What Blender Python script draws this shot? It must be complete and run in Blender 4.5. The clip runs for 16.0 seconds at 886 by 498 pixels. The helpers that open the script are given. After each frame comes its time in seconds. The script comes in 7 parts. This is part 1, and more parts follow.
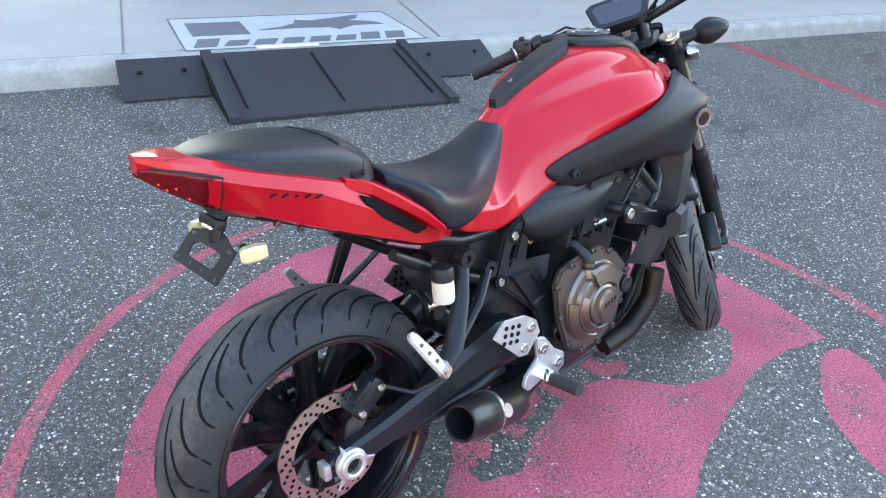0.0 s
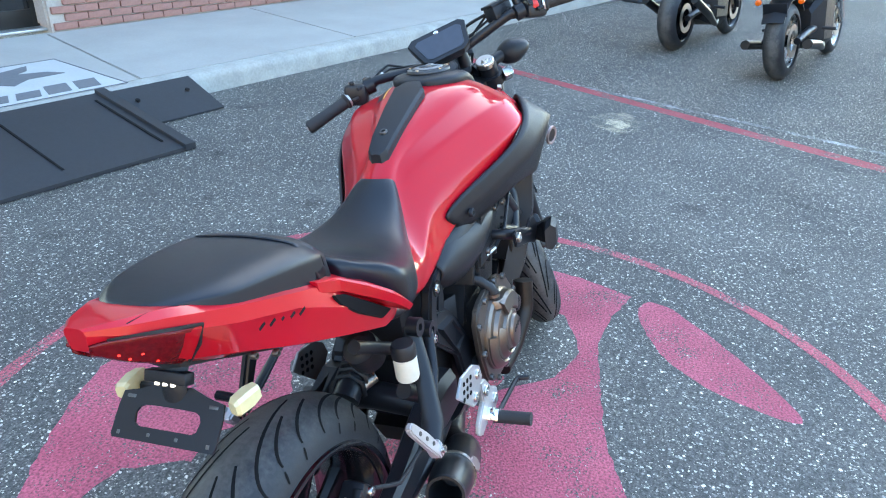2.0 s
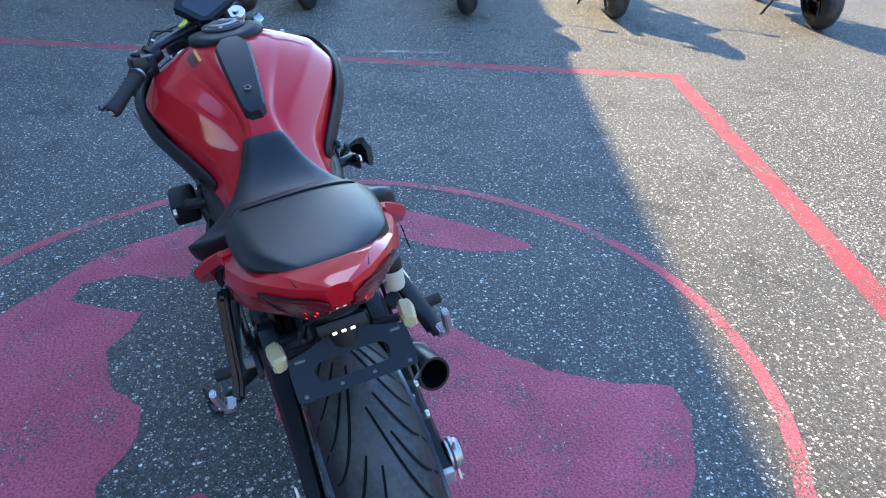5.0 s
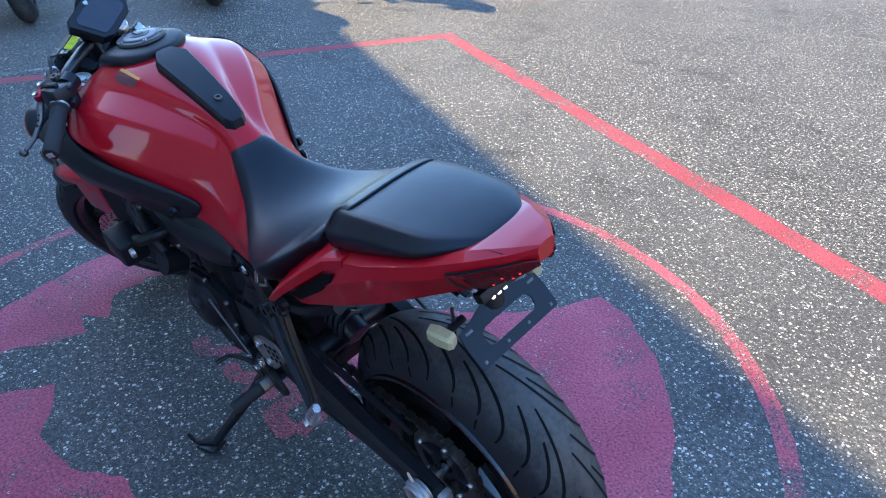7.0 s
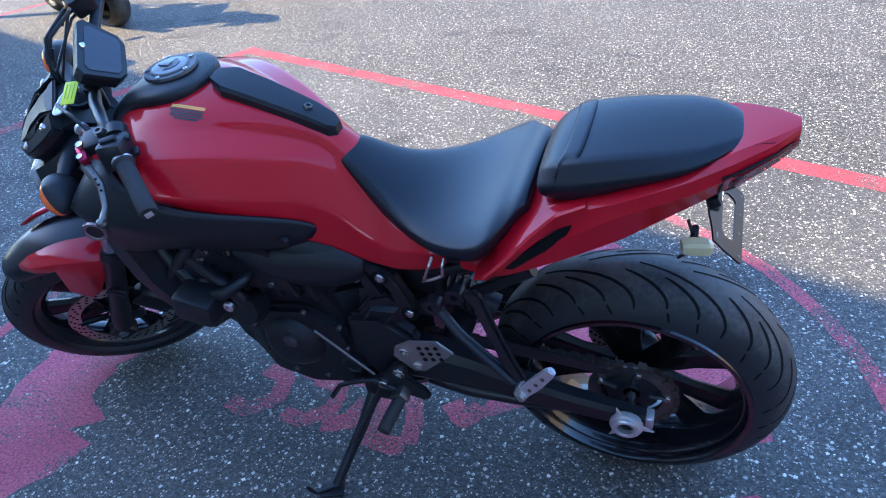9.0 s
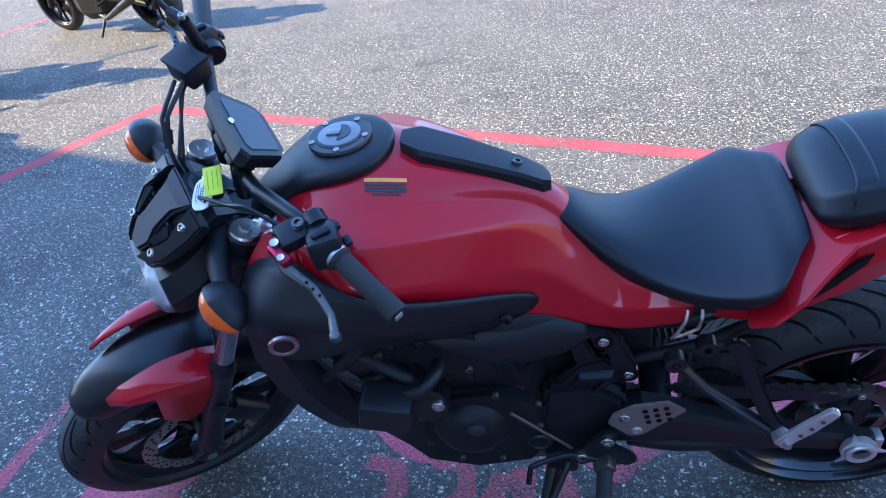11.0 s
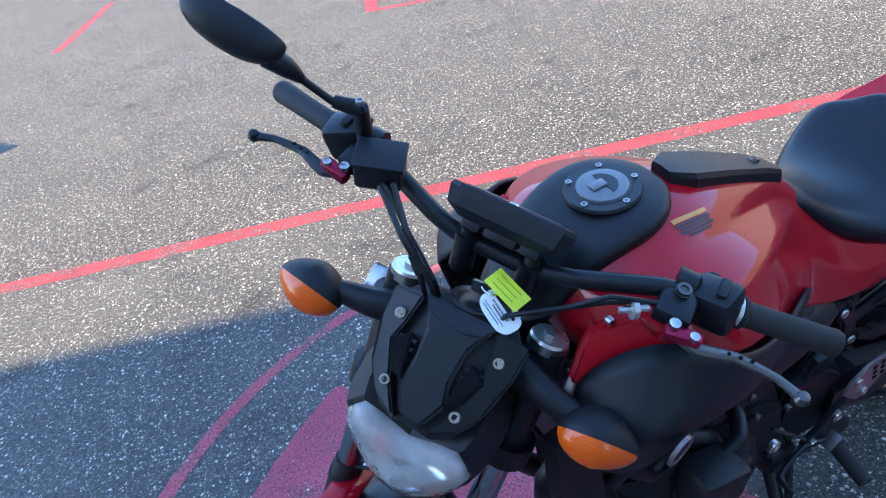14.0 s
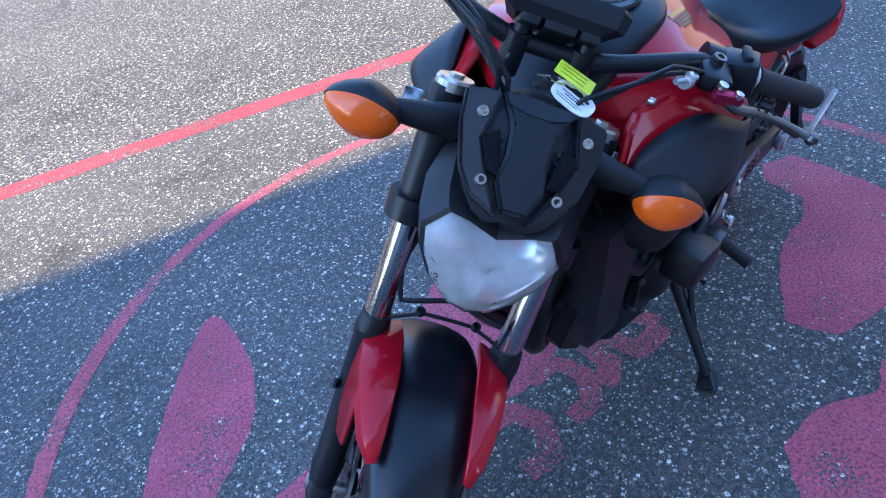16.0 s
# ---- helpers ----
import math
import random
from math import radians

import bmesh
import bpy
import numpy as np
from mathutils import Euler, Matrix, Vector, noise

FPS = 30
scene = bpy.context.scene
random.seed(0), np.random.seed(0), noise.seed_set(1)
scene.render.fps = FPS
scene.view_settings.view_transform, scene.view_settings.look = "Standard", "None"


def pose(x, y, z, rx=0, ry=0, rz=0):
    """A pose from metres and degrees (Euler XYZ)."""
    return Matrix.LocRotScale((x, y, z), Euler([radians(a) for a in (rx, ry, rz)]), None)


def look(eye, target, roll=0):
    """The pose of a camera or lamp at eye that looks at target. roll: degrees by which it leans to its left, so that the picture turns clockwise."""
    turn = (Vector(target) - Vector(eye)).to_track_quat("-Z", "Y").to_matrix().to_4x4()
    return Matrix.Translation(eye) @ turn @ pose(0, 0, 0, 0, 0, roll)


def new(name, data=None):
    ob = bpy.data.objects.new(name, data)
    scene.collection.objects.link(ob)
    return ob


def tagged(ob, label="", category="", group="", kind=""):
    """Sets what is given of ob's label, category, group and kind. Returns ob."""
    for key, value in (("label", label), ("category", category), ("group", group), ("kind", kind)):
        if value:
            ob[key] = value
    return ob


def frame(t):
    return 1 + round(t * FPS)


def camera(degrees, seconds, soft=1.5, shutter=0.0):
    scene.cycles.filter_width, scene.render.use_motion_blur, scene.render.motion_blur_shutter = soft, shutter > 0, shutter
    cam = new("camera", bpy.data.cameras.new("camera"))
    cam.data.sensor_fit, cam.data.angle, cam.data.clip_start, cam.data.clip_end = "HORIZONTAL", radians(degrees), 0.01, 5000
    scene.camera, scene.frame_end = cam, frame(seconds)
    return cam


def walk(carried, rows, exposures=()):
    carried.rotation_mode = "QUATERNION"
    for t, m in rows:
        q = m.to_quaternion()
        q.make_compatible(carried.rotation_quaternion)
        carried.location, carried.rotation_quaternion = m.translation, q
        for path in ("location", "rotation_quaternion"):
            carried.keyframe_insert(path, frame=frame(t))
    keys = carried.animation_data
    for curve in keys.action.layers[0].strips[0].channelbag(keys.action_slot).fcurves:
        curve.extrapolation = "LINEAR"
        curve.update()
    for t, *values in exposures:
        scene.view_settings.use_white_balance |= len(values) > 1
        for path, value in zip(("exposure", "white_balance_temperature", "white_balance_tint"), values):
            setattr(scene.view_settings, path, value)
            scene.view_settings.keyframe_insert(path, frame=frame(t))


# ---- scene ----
cam = camera(64.4, 16.0, soft=1.1)
PATH = [
    (0, (-0.5546, -0.9524, 1.3950), (0.5994, 0.3476, 0.4050), 3.7),
    (0.5, (-0.7190, -0.8831, 1.4120), (0.5835, 0.2600, 0.4150), 2.8),
    (1, (-0.6802, -0.7416, 1.4150), (0.7537, 0.2626, 0.4480), 1.7),
    (1.5, (-0.6357, -0.6125, 1.4590), (0.9235, 0.2356, 0.5370), 1.5),
    (2, (-0.7342, -0.5061, 1.4330), (0.9181, 0.1332, 0.5070), 2.5),
    (2.5, (-0.9273, -0.3820, 1.4230), (0.7671, 0.0352, 0.4460), 3.5),
    (3, (-0.9734, -0.3119, 1.3940), (0.7350, -0.0883, 0.3790), 4),
    (3.5, (-0.8717, -0.1628, 1.4070), (0.8589, -0.1254, 0.4040), 3.8),
    (4, (-0.8777, -0.0130, 1.4280), (0.8517, -0.2107, 0.4430), 3.4),
    (4.5, (-0.9963, 0.1959, 1.4240), (0.6875, -0.2441, 0.4380), 2.9),
    (5, (-0.9794, 0.2898, 1.4210), (0.6413, -0.3292, 0.4250), 2.2),
    (5.2, (-0.9241, 0.3269, 1.4200), (0.6743, -0.3468, 0.4250), 1.8),
    (7.3, (-0.6516, 0.8604, 1.4230), (0.5211, -0.3972, 0.4010), -1.1),
    (7.5, (-0.5700, 0.8860, 1.4040), (0.5639, -0.4167, 0.3960), -1.6),
    (8, (-0.4282, 1.0320, 1.3890), (0.5513, -0.3905, 0.3800), -2.9),
    (8.5, (-0.2913, 1.2137, 1.4020), (0.5121, -0.2982, 0.3690), -5.1),
    (9, (-0.1463, 1.2568, 1.3960), (0.5640, -0.2843, 0.3380), -6.9),
    (9.5, (0.0886, 1.2166, 1.4060), (0.7420, -0.3522, 0.3510), -7),
    (9.7, (0.1498, 1.2336, 1.4120), (0.7710, -0.3518, 0.3630), -6.8),
    (11.8, (0.7296, 1.2522, 1.4650), (0.8801, -0.4475, 0.4220), -11.3),
    (12, (0.7709, 1.2554, 1.4740), (0.8794, -0.4468, 0.4310), -12.1),
    (12.5, (0.9638, 1.2475, 1.5000), (0.9327, -0.4570, 0.4540), -14),
    (13, (1.1135, 1.2386, 1.5140), (0.9517, -0.4589, 0.4700), -15.7),
    (13.5, (1.2301, 1.0801, 1.4850), (0.9442, -0.6086, 0.4520), -16.2),
    (14, (1.3632, 0.9228, 1.4850), (0.8581, -0.7225, 0.4670), -14.7),
    (14.5, (1.5595, 0.9005, 1.4630), (0.7951, -0.6033, 0.3890), -12.3),
    (14.8, (1.6735, 0.9241, 1.4680), (0.8239, -0.4988, 0.3480), -11.9),
    (15, (1.7222, 0.9340, 1.4550), (0.8455, -0.4342, 0.2900), -11.1),
    (15.5, (1.7768, 0.8621, 1.3840), (0.8602, -0.4010, 0.1330), -10.3),
    (16, (1.7881, 0.7317, 1.4010), (0.7440, -0.4253, 0.1470), -9.8),
]
walk(cam, [(t, look(eye, target, roll)) for t, eye, target, roll in PATH], exposures=((0,3.34,8400,10),(1.5,3.42,8000,3),(2.5,3.22,7000,2),(3.5,2.97,6800,1),(4,2.78,6400,1),(5,2.34,5600,2),(7.5,2.26,5450,6),(9,2.50,5300,9),(9.6,2.60,5250,9),(12.5,2.42,5350,8),(14.5,2.32,5600,6),(16,2.53,5300,10)))

from mathutils.geometry import tessellate_polygon

# ---- light ----
SUN_DIR = Vector((-0.975, -0.22, 0)).normalized()      # the way the shadows fall
SUN_EL = 33.0
SUN_AZ = math.atan2(-SUN_DIR.y, -SUN_DIR.x)
world = bpy.data.worlds.new("sky")
scene.world = world
world.use_nodes = True
wn = world.node_tree
sky = wn.nodes.new("ShaderNodeTexSky")
sky.sky_type = 'NISHITA'
sky.sun_disc = False
sky.dust_density, sky.ozone_density = 0.4, 3.0
sky.sun_elevation = radians(SUN_EL)
sky.sun_rotation = radians(90) - SUN_AZ
wn.links.new(sky.outputs[0], wn.nodes["Background"].inputs[0])
wn.nodes["Background"].inputs[1].default_value = 0.15
sun = new("sun", bpy.data.lights.new("sun", 'SUN'))
sun.data.energy, sun.data.angle, sun.data.color = 3.35, radians(0.38), (1.0, 0.705, 0.345)
to_sun = Vector((-SUN_DIR.x * math.cos(radians(SUN_EL)), -SUN_DIR.y * math.cos(radians(SUN_EL)), math.sin(radians(SUN_EL))))
sun.matrix_world = look(to_sun * 30, (0, 0, 0))


# ---- materials ----
def mat(name, rgb, rough=0.5, metal=0.0, grain=60.0, grain_amt=0.12, stain=4.0, stain_amt=0.15, bump=0.0, bump_scale=200.0, coat=0.0, spec=0.5, rough_var=0.1, flakes=0.0):
    m = bpy.data.materials.new(name)
    m.use_nodes = True
    nt = m.node_tree
    N, Lk = nt.nodes, nt.links
    b = N["Principled BSDF"]
    tc = N.new("ShaderNodeTexCoord")
    n1, n2 = N.new("ShaderNodeTexNoise"), N.new("ShaderNodeTexNoise")
    n1.inputs["Scale"].default_value, n1.inputs["Detail"].default_value = grain, 3.0
    n2.inputs["Scale"].default_value, n2.inputs["Detail"].default_value = stain, 5.0
    for n in (n1, n2):
        Lk.new(tc.outputs["Object"], n.inputs["Vector"])
    mx = N.new("ShaderNodeMath")
    mx.operation = 'MULTIPLY_ADD'
    Lk.new(n1.outputs["Fac"], mx.inputs[0])
    mx.inputs[1].default_value = grain_amt * 2
    mx.inputs[2].default_value = 1.0 - grain_amt - stain_amt
    mx2 = N.new("ShaderNodeMath")
    mx2.operation = 'MULTIPLY_ADD'
    Lk.new(n2.outputs["Fac"], mx2.inputs[0])
    mx2.inputs[1].default_value = stain_amt * 2
    Lk.new(mx.outputs[0], mx2.inputs[2])
    vm = N.new("ShaderNodeVectorMath")
    vm.operation = 'SCALE'
    vm.inputs[0].default_value = rgb
    Lk.new(mx2.outputs[0], vm.inputs["Scale"])
    Lk.new(vm.outputs[0], b.inputs["Base Color"])
    rr = N.new("ShaderNodeMapRange")
    rr.inputs["To Min"].default_value, rr.inputs["To Max"].default_value = max(0.02, rough - rough_var), min(1, rough + rough_var)
    Lk.new(n2.outputs["Fac"], rr.inputs["Value"])
    Lk.new(rr.outputs[0], b.inputs["Roughness"])
    b.inputs["Metallic"].default_value = metal
    b.inputs["Coat Weight"].default_value = coat
    b.inputs["Coat Roughness"].default_value = 0.04
    b.inputs["Specular IOR Level"].default_value = spec
    if bump:
        n3 = N.new("ShaderNodeTexNoise")
        n3.inputs["Scale"].default_value, n3.inputs["Detail"].default_value = bump_scale, 2.0
        Lk.new(tc.outputs["Object"], n3.inputs["Vector"])
        bp = N.new("ShaderNodeBump")
        bp.inputs["Strength"].default_value, bp.inputs["Distance"].default_value = bump, 0.002
        Lk.new(n3.outputs["Fac"], bp.inputs["Height"])
        Lk.new(bp.outputs[0], b.inputs["Normal"])
    return m


def ramp_node(nt, source, stops):
    r = nt.nodes.new("ShaderNodeValToRGB")
    while len(r.color_ramp.elements) < len(stops):
        r.color_ramp.elements.new(0.5)
    for e, (p, c) in zip(r.color_ramp.elements, stops):
        e.position, e.color = p, (*c, 1)
    nt.links.new(source, r.inputs[0])
    return r


def asphalt_material(name, painted, tints=((0.40, 0.062, 0.092), (0.52, 0.105, 0.135)), old=False):
    """Worn asphalt with pale stone chips; painted: a worn coat of red paint over it."""
    m = bpy.data.materials.new(name)
    m.use_nodes = True
    nt = m.node_tree
    N, Lk = nt.nodes, nt.links
    b = N["Principled BSDF"]
    tc = N.new("ShaderNodeTexCoord")

    def noise_tex(scale, detail=3.0, rough=0.5):
        n = N.new("ShaderNodeTexNoise")
        n.inputs["Scale"].default_value, n.inputs["Detail"].default_value, n.inputs["Roughness"].default_value = scale, detail, rough
        Lk.new(tc.outputs["Object"], n.inputs["Vector"])
        return n.outputs["Fac"]

    jag = N.new("ShaderNodeTexNoise")                     # ragged outlines for the stones
    jag.inputs["Scale"].default_value, jag.inputs["Detail"].default_value = 260.0, 2.0
    Lk.new(tc.outputs["Object"], jag.inputs["Vector"])
    mid = N.new("ShaderNodeVectorMath")
    mid.operation = 'MULTIPLY_ADD'
    Lk.new(jag.outputs["Color"], mid.inputs[0])
    mid.inputs[1].default_value = (0.008, 0.008, 0.0)
    Lk.new(tc.outputs["Object"], mid.inputs[2])
    rough_xyz = mid.outputs[0]

    def chips(scale, lo, hi, warp=0.0):
        v = N.new("ShaderNodeTexVoronoi")
        v.inputs["Scale"].default_value = scale
        v.inputs["Randomness"].default_value = 1.0
        Lk.new(rough_xyz, v.inputs["Vector"])
        sep = N.new("ShaderNodeSeparateColor")
        Lk.new(v.outputs["Color"], sep.inputs[0])
        size = N.new("ShaderNodeMapRange")                # each chip its own size, many none at all
        size.inputs["From Min"].default_value, size.inputs["From Max"].default_value = lo, 1.0
        size.inputs["To Min"].default_value, size.inputs["To Max"].default_value = 0.0, hi
        Lk.new(sep.outputs[0], size.inputs["Value"])
        lt = N.new("ShaderNodeMath")
        lt.operation = 'LESS_THAN'
        Lk.new(v.outputs["Distance"], lt.inputs[0])
        Lk.new(size.outputs[0], lt.inputs[1])
        return lt.outputs[0], sep.outputs[1]

    def mixer(fac, a, c, kind='MIX'):
        x = N.new("ShaderNodeMix")
        x.data_type, x.blend_type = 'RGBA', kind
        if hasattr(fac, "is_linked"):
            Lk.new(fac, x.inputs[0])
        else:
            x.inputs[0].default_value = fac
        for v, s in ((a, x.inputs[6]), (c, x.inputs[7])):
            if isinstance(v, tuple):
                s.default_value = (*v, 1)
            else:
                Lk.new(v, s)
        return x.outputs[2]

    base = ramp_node(nt, noise_tex(1.1, 6.0), [(0.3, (0.050, 0.048, 0.042)), (0.5, (0.066, 0.062, 0.055)), (0.72, (0.088, 0.082, 0.072))] if old else [(0.3, (0.052, 0.051, 0.048)), (0.5, (0.074, 0.071, 0.065)), (0.72, (0.104, 0.098, 0.088))]).outputs[0]
    fine = ramp_node(nt, noise_tex(150.0, 2.0), [(0.3, (0.45, 0.45, 0.45)), (0.7, (1.6, 1.6, 1.6))]).outputs[0]
    col = mixer(1.0, base, fine, 'MULTIPLY')
    f1, t1 = chips(190.0, 0.05 if old else 0.22, 0.62)
    stone1 = ramp_node(nt, t1, [(0.0, (0.040, 0.041, 0.043)), (0.50, (0.100, 0.098, 0.094)), (0.82, (0.34, 0.315, 0.265)), (1.0, (0.74, 0.68, 0.56))]).outputs[0]
    col = mixer(f1, col, stone1)
    f2, t2 = chips(84.0, 0.40 if old else 0.52, 0.50)
    stone2 = ramp_node(nt, t2, [(0.0, (0.10, 0.098, 0.094)), (0.45, (0.30, 0.285, 0.255)), (1.0, (0.74, 0.70, 0.62))]).outputs[0]
    col = mixer(f2, col, stone2)
    coarse = ramp_node(nt, noise_tex(62.0, 2.0, 0.6), [(0.36, (0.36, 0.36, 0.36)), (0.5, (0.92, 0.92, 0.92)), (0.64, (1.85, 1.82, 1.75))] if old else [(0.34, (0.60, 0.60, 0.60)), (0.5, (0.98, 0.98, 0.98)), (0.66, (1.40, 1.39, 1.36))]).outputs[0]
    col = mixer(1.0, col, coarse, 'MULTIPLY')
    spots = ramp_node(nt, noise_tex(2.7, 4.0, 0.6), [(0.26, (0.38, 0.38, 0.39)), (0.42, (1, 1, 1))]).outputs[0]
    col = mixer(1.0, col, spots, 'MULTIPLY')
    if painted:
        red = ramp_node(nt, noise_tex(3.0, 6.0), [(0.3, tints[0]), (0.7, tints[1])]).outputs[0]
        red = mixer(1.0, red, ramp_node(nt, noise_tex(130.0, 2.0), [(0.3, (0.42, 0.42, 0.44)), (0.5, (0.95, 0.95, 0.95)), (0.74, (1.35, 1.35, 1.35))]).outputs[0], 'MULTIPLY')
        wear = N.new("ShaderNodeMath")
        wear.operation = 'MULTIPLY_ADD'
        Lk.new(noise_tex(5.0, 6.0, 0.65), wear.inputs[0])
        wear.inputs[1].default_value = 0.75
        Lk.new(noise_tex(120.0, 3.0, 0.7), wear.inputs[2])
        bare = ramp_node(nt, wear.outputs[0], [(0.0, (0, 0, 0)), (1.0, (0, 0, 0))])
        els = bare.color_ramp.elements
        els[0].position, els[0].color, els[1].position, els[1].color = painted, (0, 0, 0, 1), painted + 0.06, (1, 1, 1, 1)
        col = mixer(bare.outputs[0], red, col)
    Lk.new(col, b.inputs["Base Color"])
    b.inputs["Roughness"].default_value = 0.82 if not painted else 0.74
    hb = N.new("ShaderNodeMath")
    hb.operation = 'MULTIPLY_ADD'
    Lk.new(f1, hb.inputs[0])
    hb.inputs[1].default_value = 0.7
    Lk.new(noise_tex(160.0, 3.0), hb.inputs[2])
    bp = N.new("ShaderNodeBump")
    bp.inputs["Strength"].default_value, bp.inputs["Distance"].default_value = (1.0, 0.006) if painted else (0.75, 0.004)
    Lk.new(hb.outputs[0], bp.inputs["Height"])
    Lk.new(bp.outputs[0], b.inputs["Normal"])
    return m


ASPHALT = asphalt_material("asphalt", 0)
OLD_ASPHALT = asphalt_material("old_asphalt", 0, old=True)
PAINT = asphalt_material("red_ground_paint", 0.985, ((0.38, 0.058, 0.10), (0.52, 0.105, 0.155)))
LINE_PAINT = asphalt_material("red_line_paint", 0.94, ((0.325, 0.034, 0.046), (0.415, 0.064, 0.077)))
PAINT_WORN = asphalt_material("worn_red_ground_paint", 0.895)
WHITE_WORN = asphalt_material("worn_white_ground_paint", 0.80, ((0.36, 0.37, 0.38), (0.5, 0.5, 0.5)))
CONCRETE = mat("concrete", (0.345, 0.335, 0.310), 0.85, grain=70, grain_amt=0.1, stain=2.0, stain_amt=0.2, bump=0.25)
KERB = mat("kerb_concrete", (0.33, 0.325, 0.295), 0.9, grain=55, grain_amt=0.25, stain=7, stain_amt=0.35, bump=0.5, bump_scale=90)
RUBBER_MAT = mat("ramp_rubber", (0.019, 0.021, 0.025), 0.7, grain=40, grain_amt=0.2, stain=5, stain_amt=0.4, bump=0.2)
BRICK = mat("brick", (0.31, 0.155, 0.125), 0.85, grain=45, grain_amt=0.25, stain=9, stain_amt=0.25, bump=0.4)
MORTAR = mat("mortar", (0.42, 0.38, 0.34), 0.95, grain=60, grain_amt=0.2, bump=0.3)
PANEL_WHITE = mat("sidewalk_white", (0.43, 0.44, 0.44), 0.8, grain=80, grain_amt=0.12, stain=4, stain_amt=0.15)
PANEL_GREY = mat("sidewalk_grey_print", (0.13, 0.135, 0.145), 0.8, grain=60, grain_amt=0.2)
DARK_DOOR = mat("dark_bronze_frame", (0.02, 0.018, 0.016), 0.4, 0.3)
DOOR_GLASS = mat("dark_glass", (0.01, 0.01, 0.011), 0.06, spec=0.7, rough_var=0.02)
RENDER_WALL = mat("roof_edge", (0.4, 0.37, 0.33), 0.9)
RED = mat("red_body_paint", (0.45, 0.003, 0.014), 0.42, grain=900, grain_amt=0.05, stain=2, stain_amt=0.03, coat=0.68, rough_var=0.03, metal=0.08, spec=0.12)
SEAT = mat("seat_vinyl", (0.006, 0.008, 0.013), 0.36, spec=0.38, grain=400, grain_amt=0.15, stain=6, stain_amt=0.1, bump=0.14, bump_scale=900, rough_var=0.06)
PLASTIC = mat("matt_black_plastic", (0.0102, 0.0113, 0.0145), 0.44, spec=0.36, grain=300, stain=8, stain_amt=0.15, bump=0.15, bump_scale=1200)
SATIN = mat("satin_black_plastic", (0.007, 0.008, 0.011), 0.30, spec=0.4, grain=300, stain=8, stain_amt=0.2, rough_var=0.08)
GLOSS = mat("gloss_black", (0.005, 0.005, 0.006), 0.25, rough_var=0.05, coat=0.04, spec=0.25)
FRAME_BLACK = mat("black_frame_enamel", (0.010, 0.011, 0.0142), 0.36, spec=0.35, grain=200, stain=10, stain_amt=0.2)
RIM_GLOSS = mat("rim_gloss_black", (0.006, 0.006, 0.008), 0.22, rough_var=0.05, coat=0.6, spec=0.4)
TYRE = mat("tyre_rubber", (0.014, 0.0155, 0.019), 0.52, spec=0.38, grain=120, grain_amt=0.3, stain=11, stain_amt=0.5, bump=0.2, bump_scale=500)
# near-black: shade of grooves, holes and slots put into colour; also print and seams
SHADE_AND_PRINT = mat("recess_shade_and_print", (0.003, 0.003, 0.004), 0.9, spec=0.25)
ENGINE = mat("engine_grey_black", (0.017, 0.018, 0.021), 0.42, 0.4, spec=0.35, grain=150, stain=14, stain_amt=0.3, bump=0.2, bump_scale=700)
BRONZE = mat("bronze_clutch_cover", (0.185, 0.155, 0.135), 0.36, 0.9, grain=160, stain=12, stain_amt=0.2)
STEEL = mat("brushed_steel", (0.55, 0.53, 0.50), 0.28, 1.0, grain=200, stain=18, stain_amt=0.2)
CAP_LIGHT = mat("fuel_cap_light_grey", (0.22, 0.225, 0.235), 0.4, 0.3)
CAP_GREY = mat("fuel_cap_grey", (0.045, 0.047, 0.052), 0.4, 0.3)
DARK_STEEL = mat("dull_dark_steel", (0.14, 0.135, 0.13), 0.4, 0.9, grain=200, stain=18, stain_amt=0.2)
FORK_STEEL = mat("fork_tube_chrome", (0.42, 0.44, 0.48), 0.14, 1.0, rough_var=0.04)
BADGE = mat("dull_badge", (0.30, 0.24, 0.24), 0.35, 0.8)
DISC = mat("brake_disc_steel", (0.52, 0.47, 0.42), 0.33, 1.0, grain=160, stain=15, stain_amt=0.15)
ALU = mat("silver_aluminium", (0.60, 0.60, 0.60), 0.38, 0.75, grain=180, stain=12, stain_amt=0.1)
CHROME = mat("chrome", (0.82, 0.83, 0.85), 0.08, 1.0, rough_var=0.03)
EXHAUST = mat("carbon_muffler", (0.010, 0.010, 0.011), 0.36, coat=0.1, spec=0.35)
HEADER = mat("exhaust_pipe", (0.028, 0.026, 0.025), 0.38, 0.6)
RUST = mat("heat_stained_pipe", (0.034, 0.028, 0.025), 0.45, 0.8, stain=20, stain_amt=0.4)
GRIP = mat("grip_rubber", (0.02, 0.02, 0.021), 0.7, bump=0.4, bump_scale=600)
AMBER = mat("amber_lens", (0.80, 0.115, 0.001), 0.26, spec=0.35, grain=500, grain_amt=0.2, coat=0.5, bump=0.3, bump_scale=350)
RED_LENS = mat("red_lens", (0.12, 0.002, 0.005), 0.22, grain=140, grain_amt=0.5, coat=0.1, spec=0.3, bump=0.6, bump_scale=160)
CLEAR = mat("pale_lens", (0.58, 0.50, 0.27), 0.18, coat=0.5)
WHITE_PLASTIC = mat("white_plastic", (0.60, 0.57, 0.48), 0.45)
YELLOW_TAG = mat("yellow_tag", (0.75, 0.85, 0.03), 0.5)
WHITE_TAG = mat("white_tag", (0.85, 0.85, 0.86), 0.4)
ORANGE_LABEL = mat("orange_label", (0.75, 0.36, 0.08), 0.5)
ANOD_RED = mat("anodised_red", (0.35, 0.02, 0.06), 0.3, 0.8)
SCREEN = mat("gauge_screen", (0.050, 0.060, 0.080), 0.38, spec=0.25)
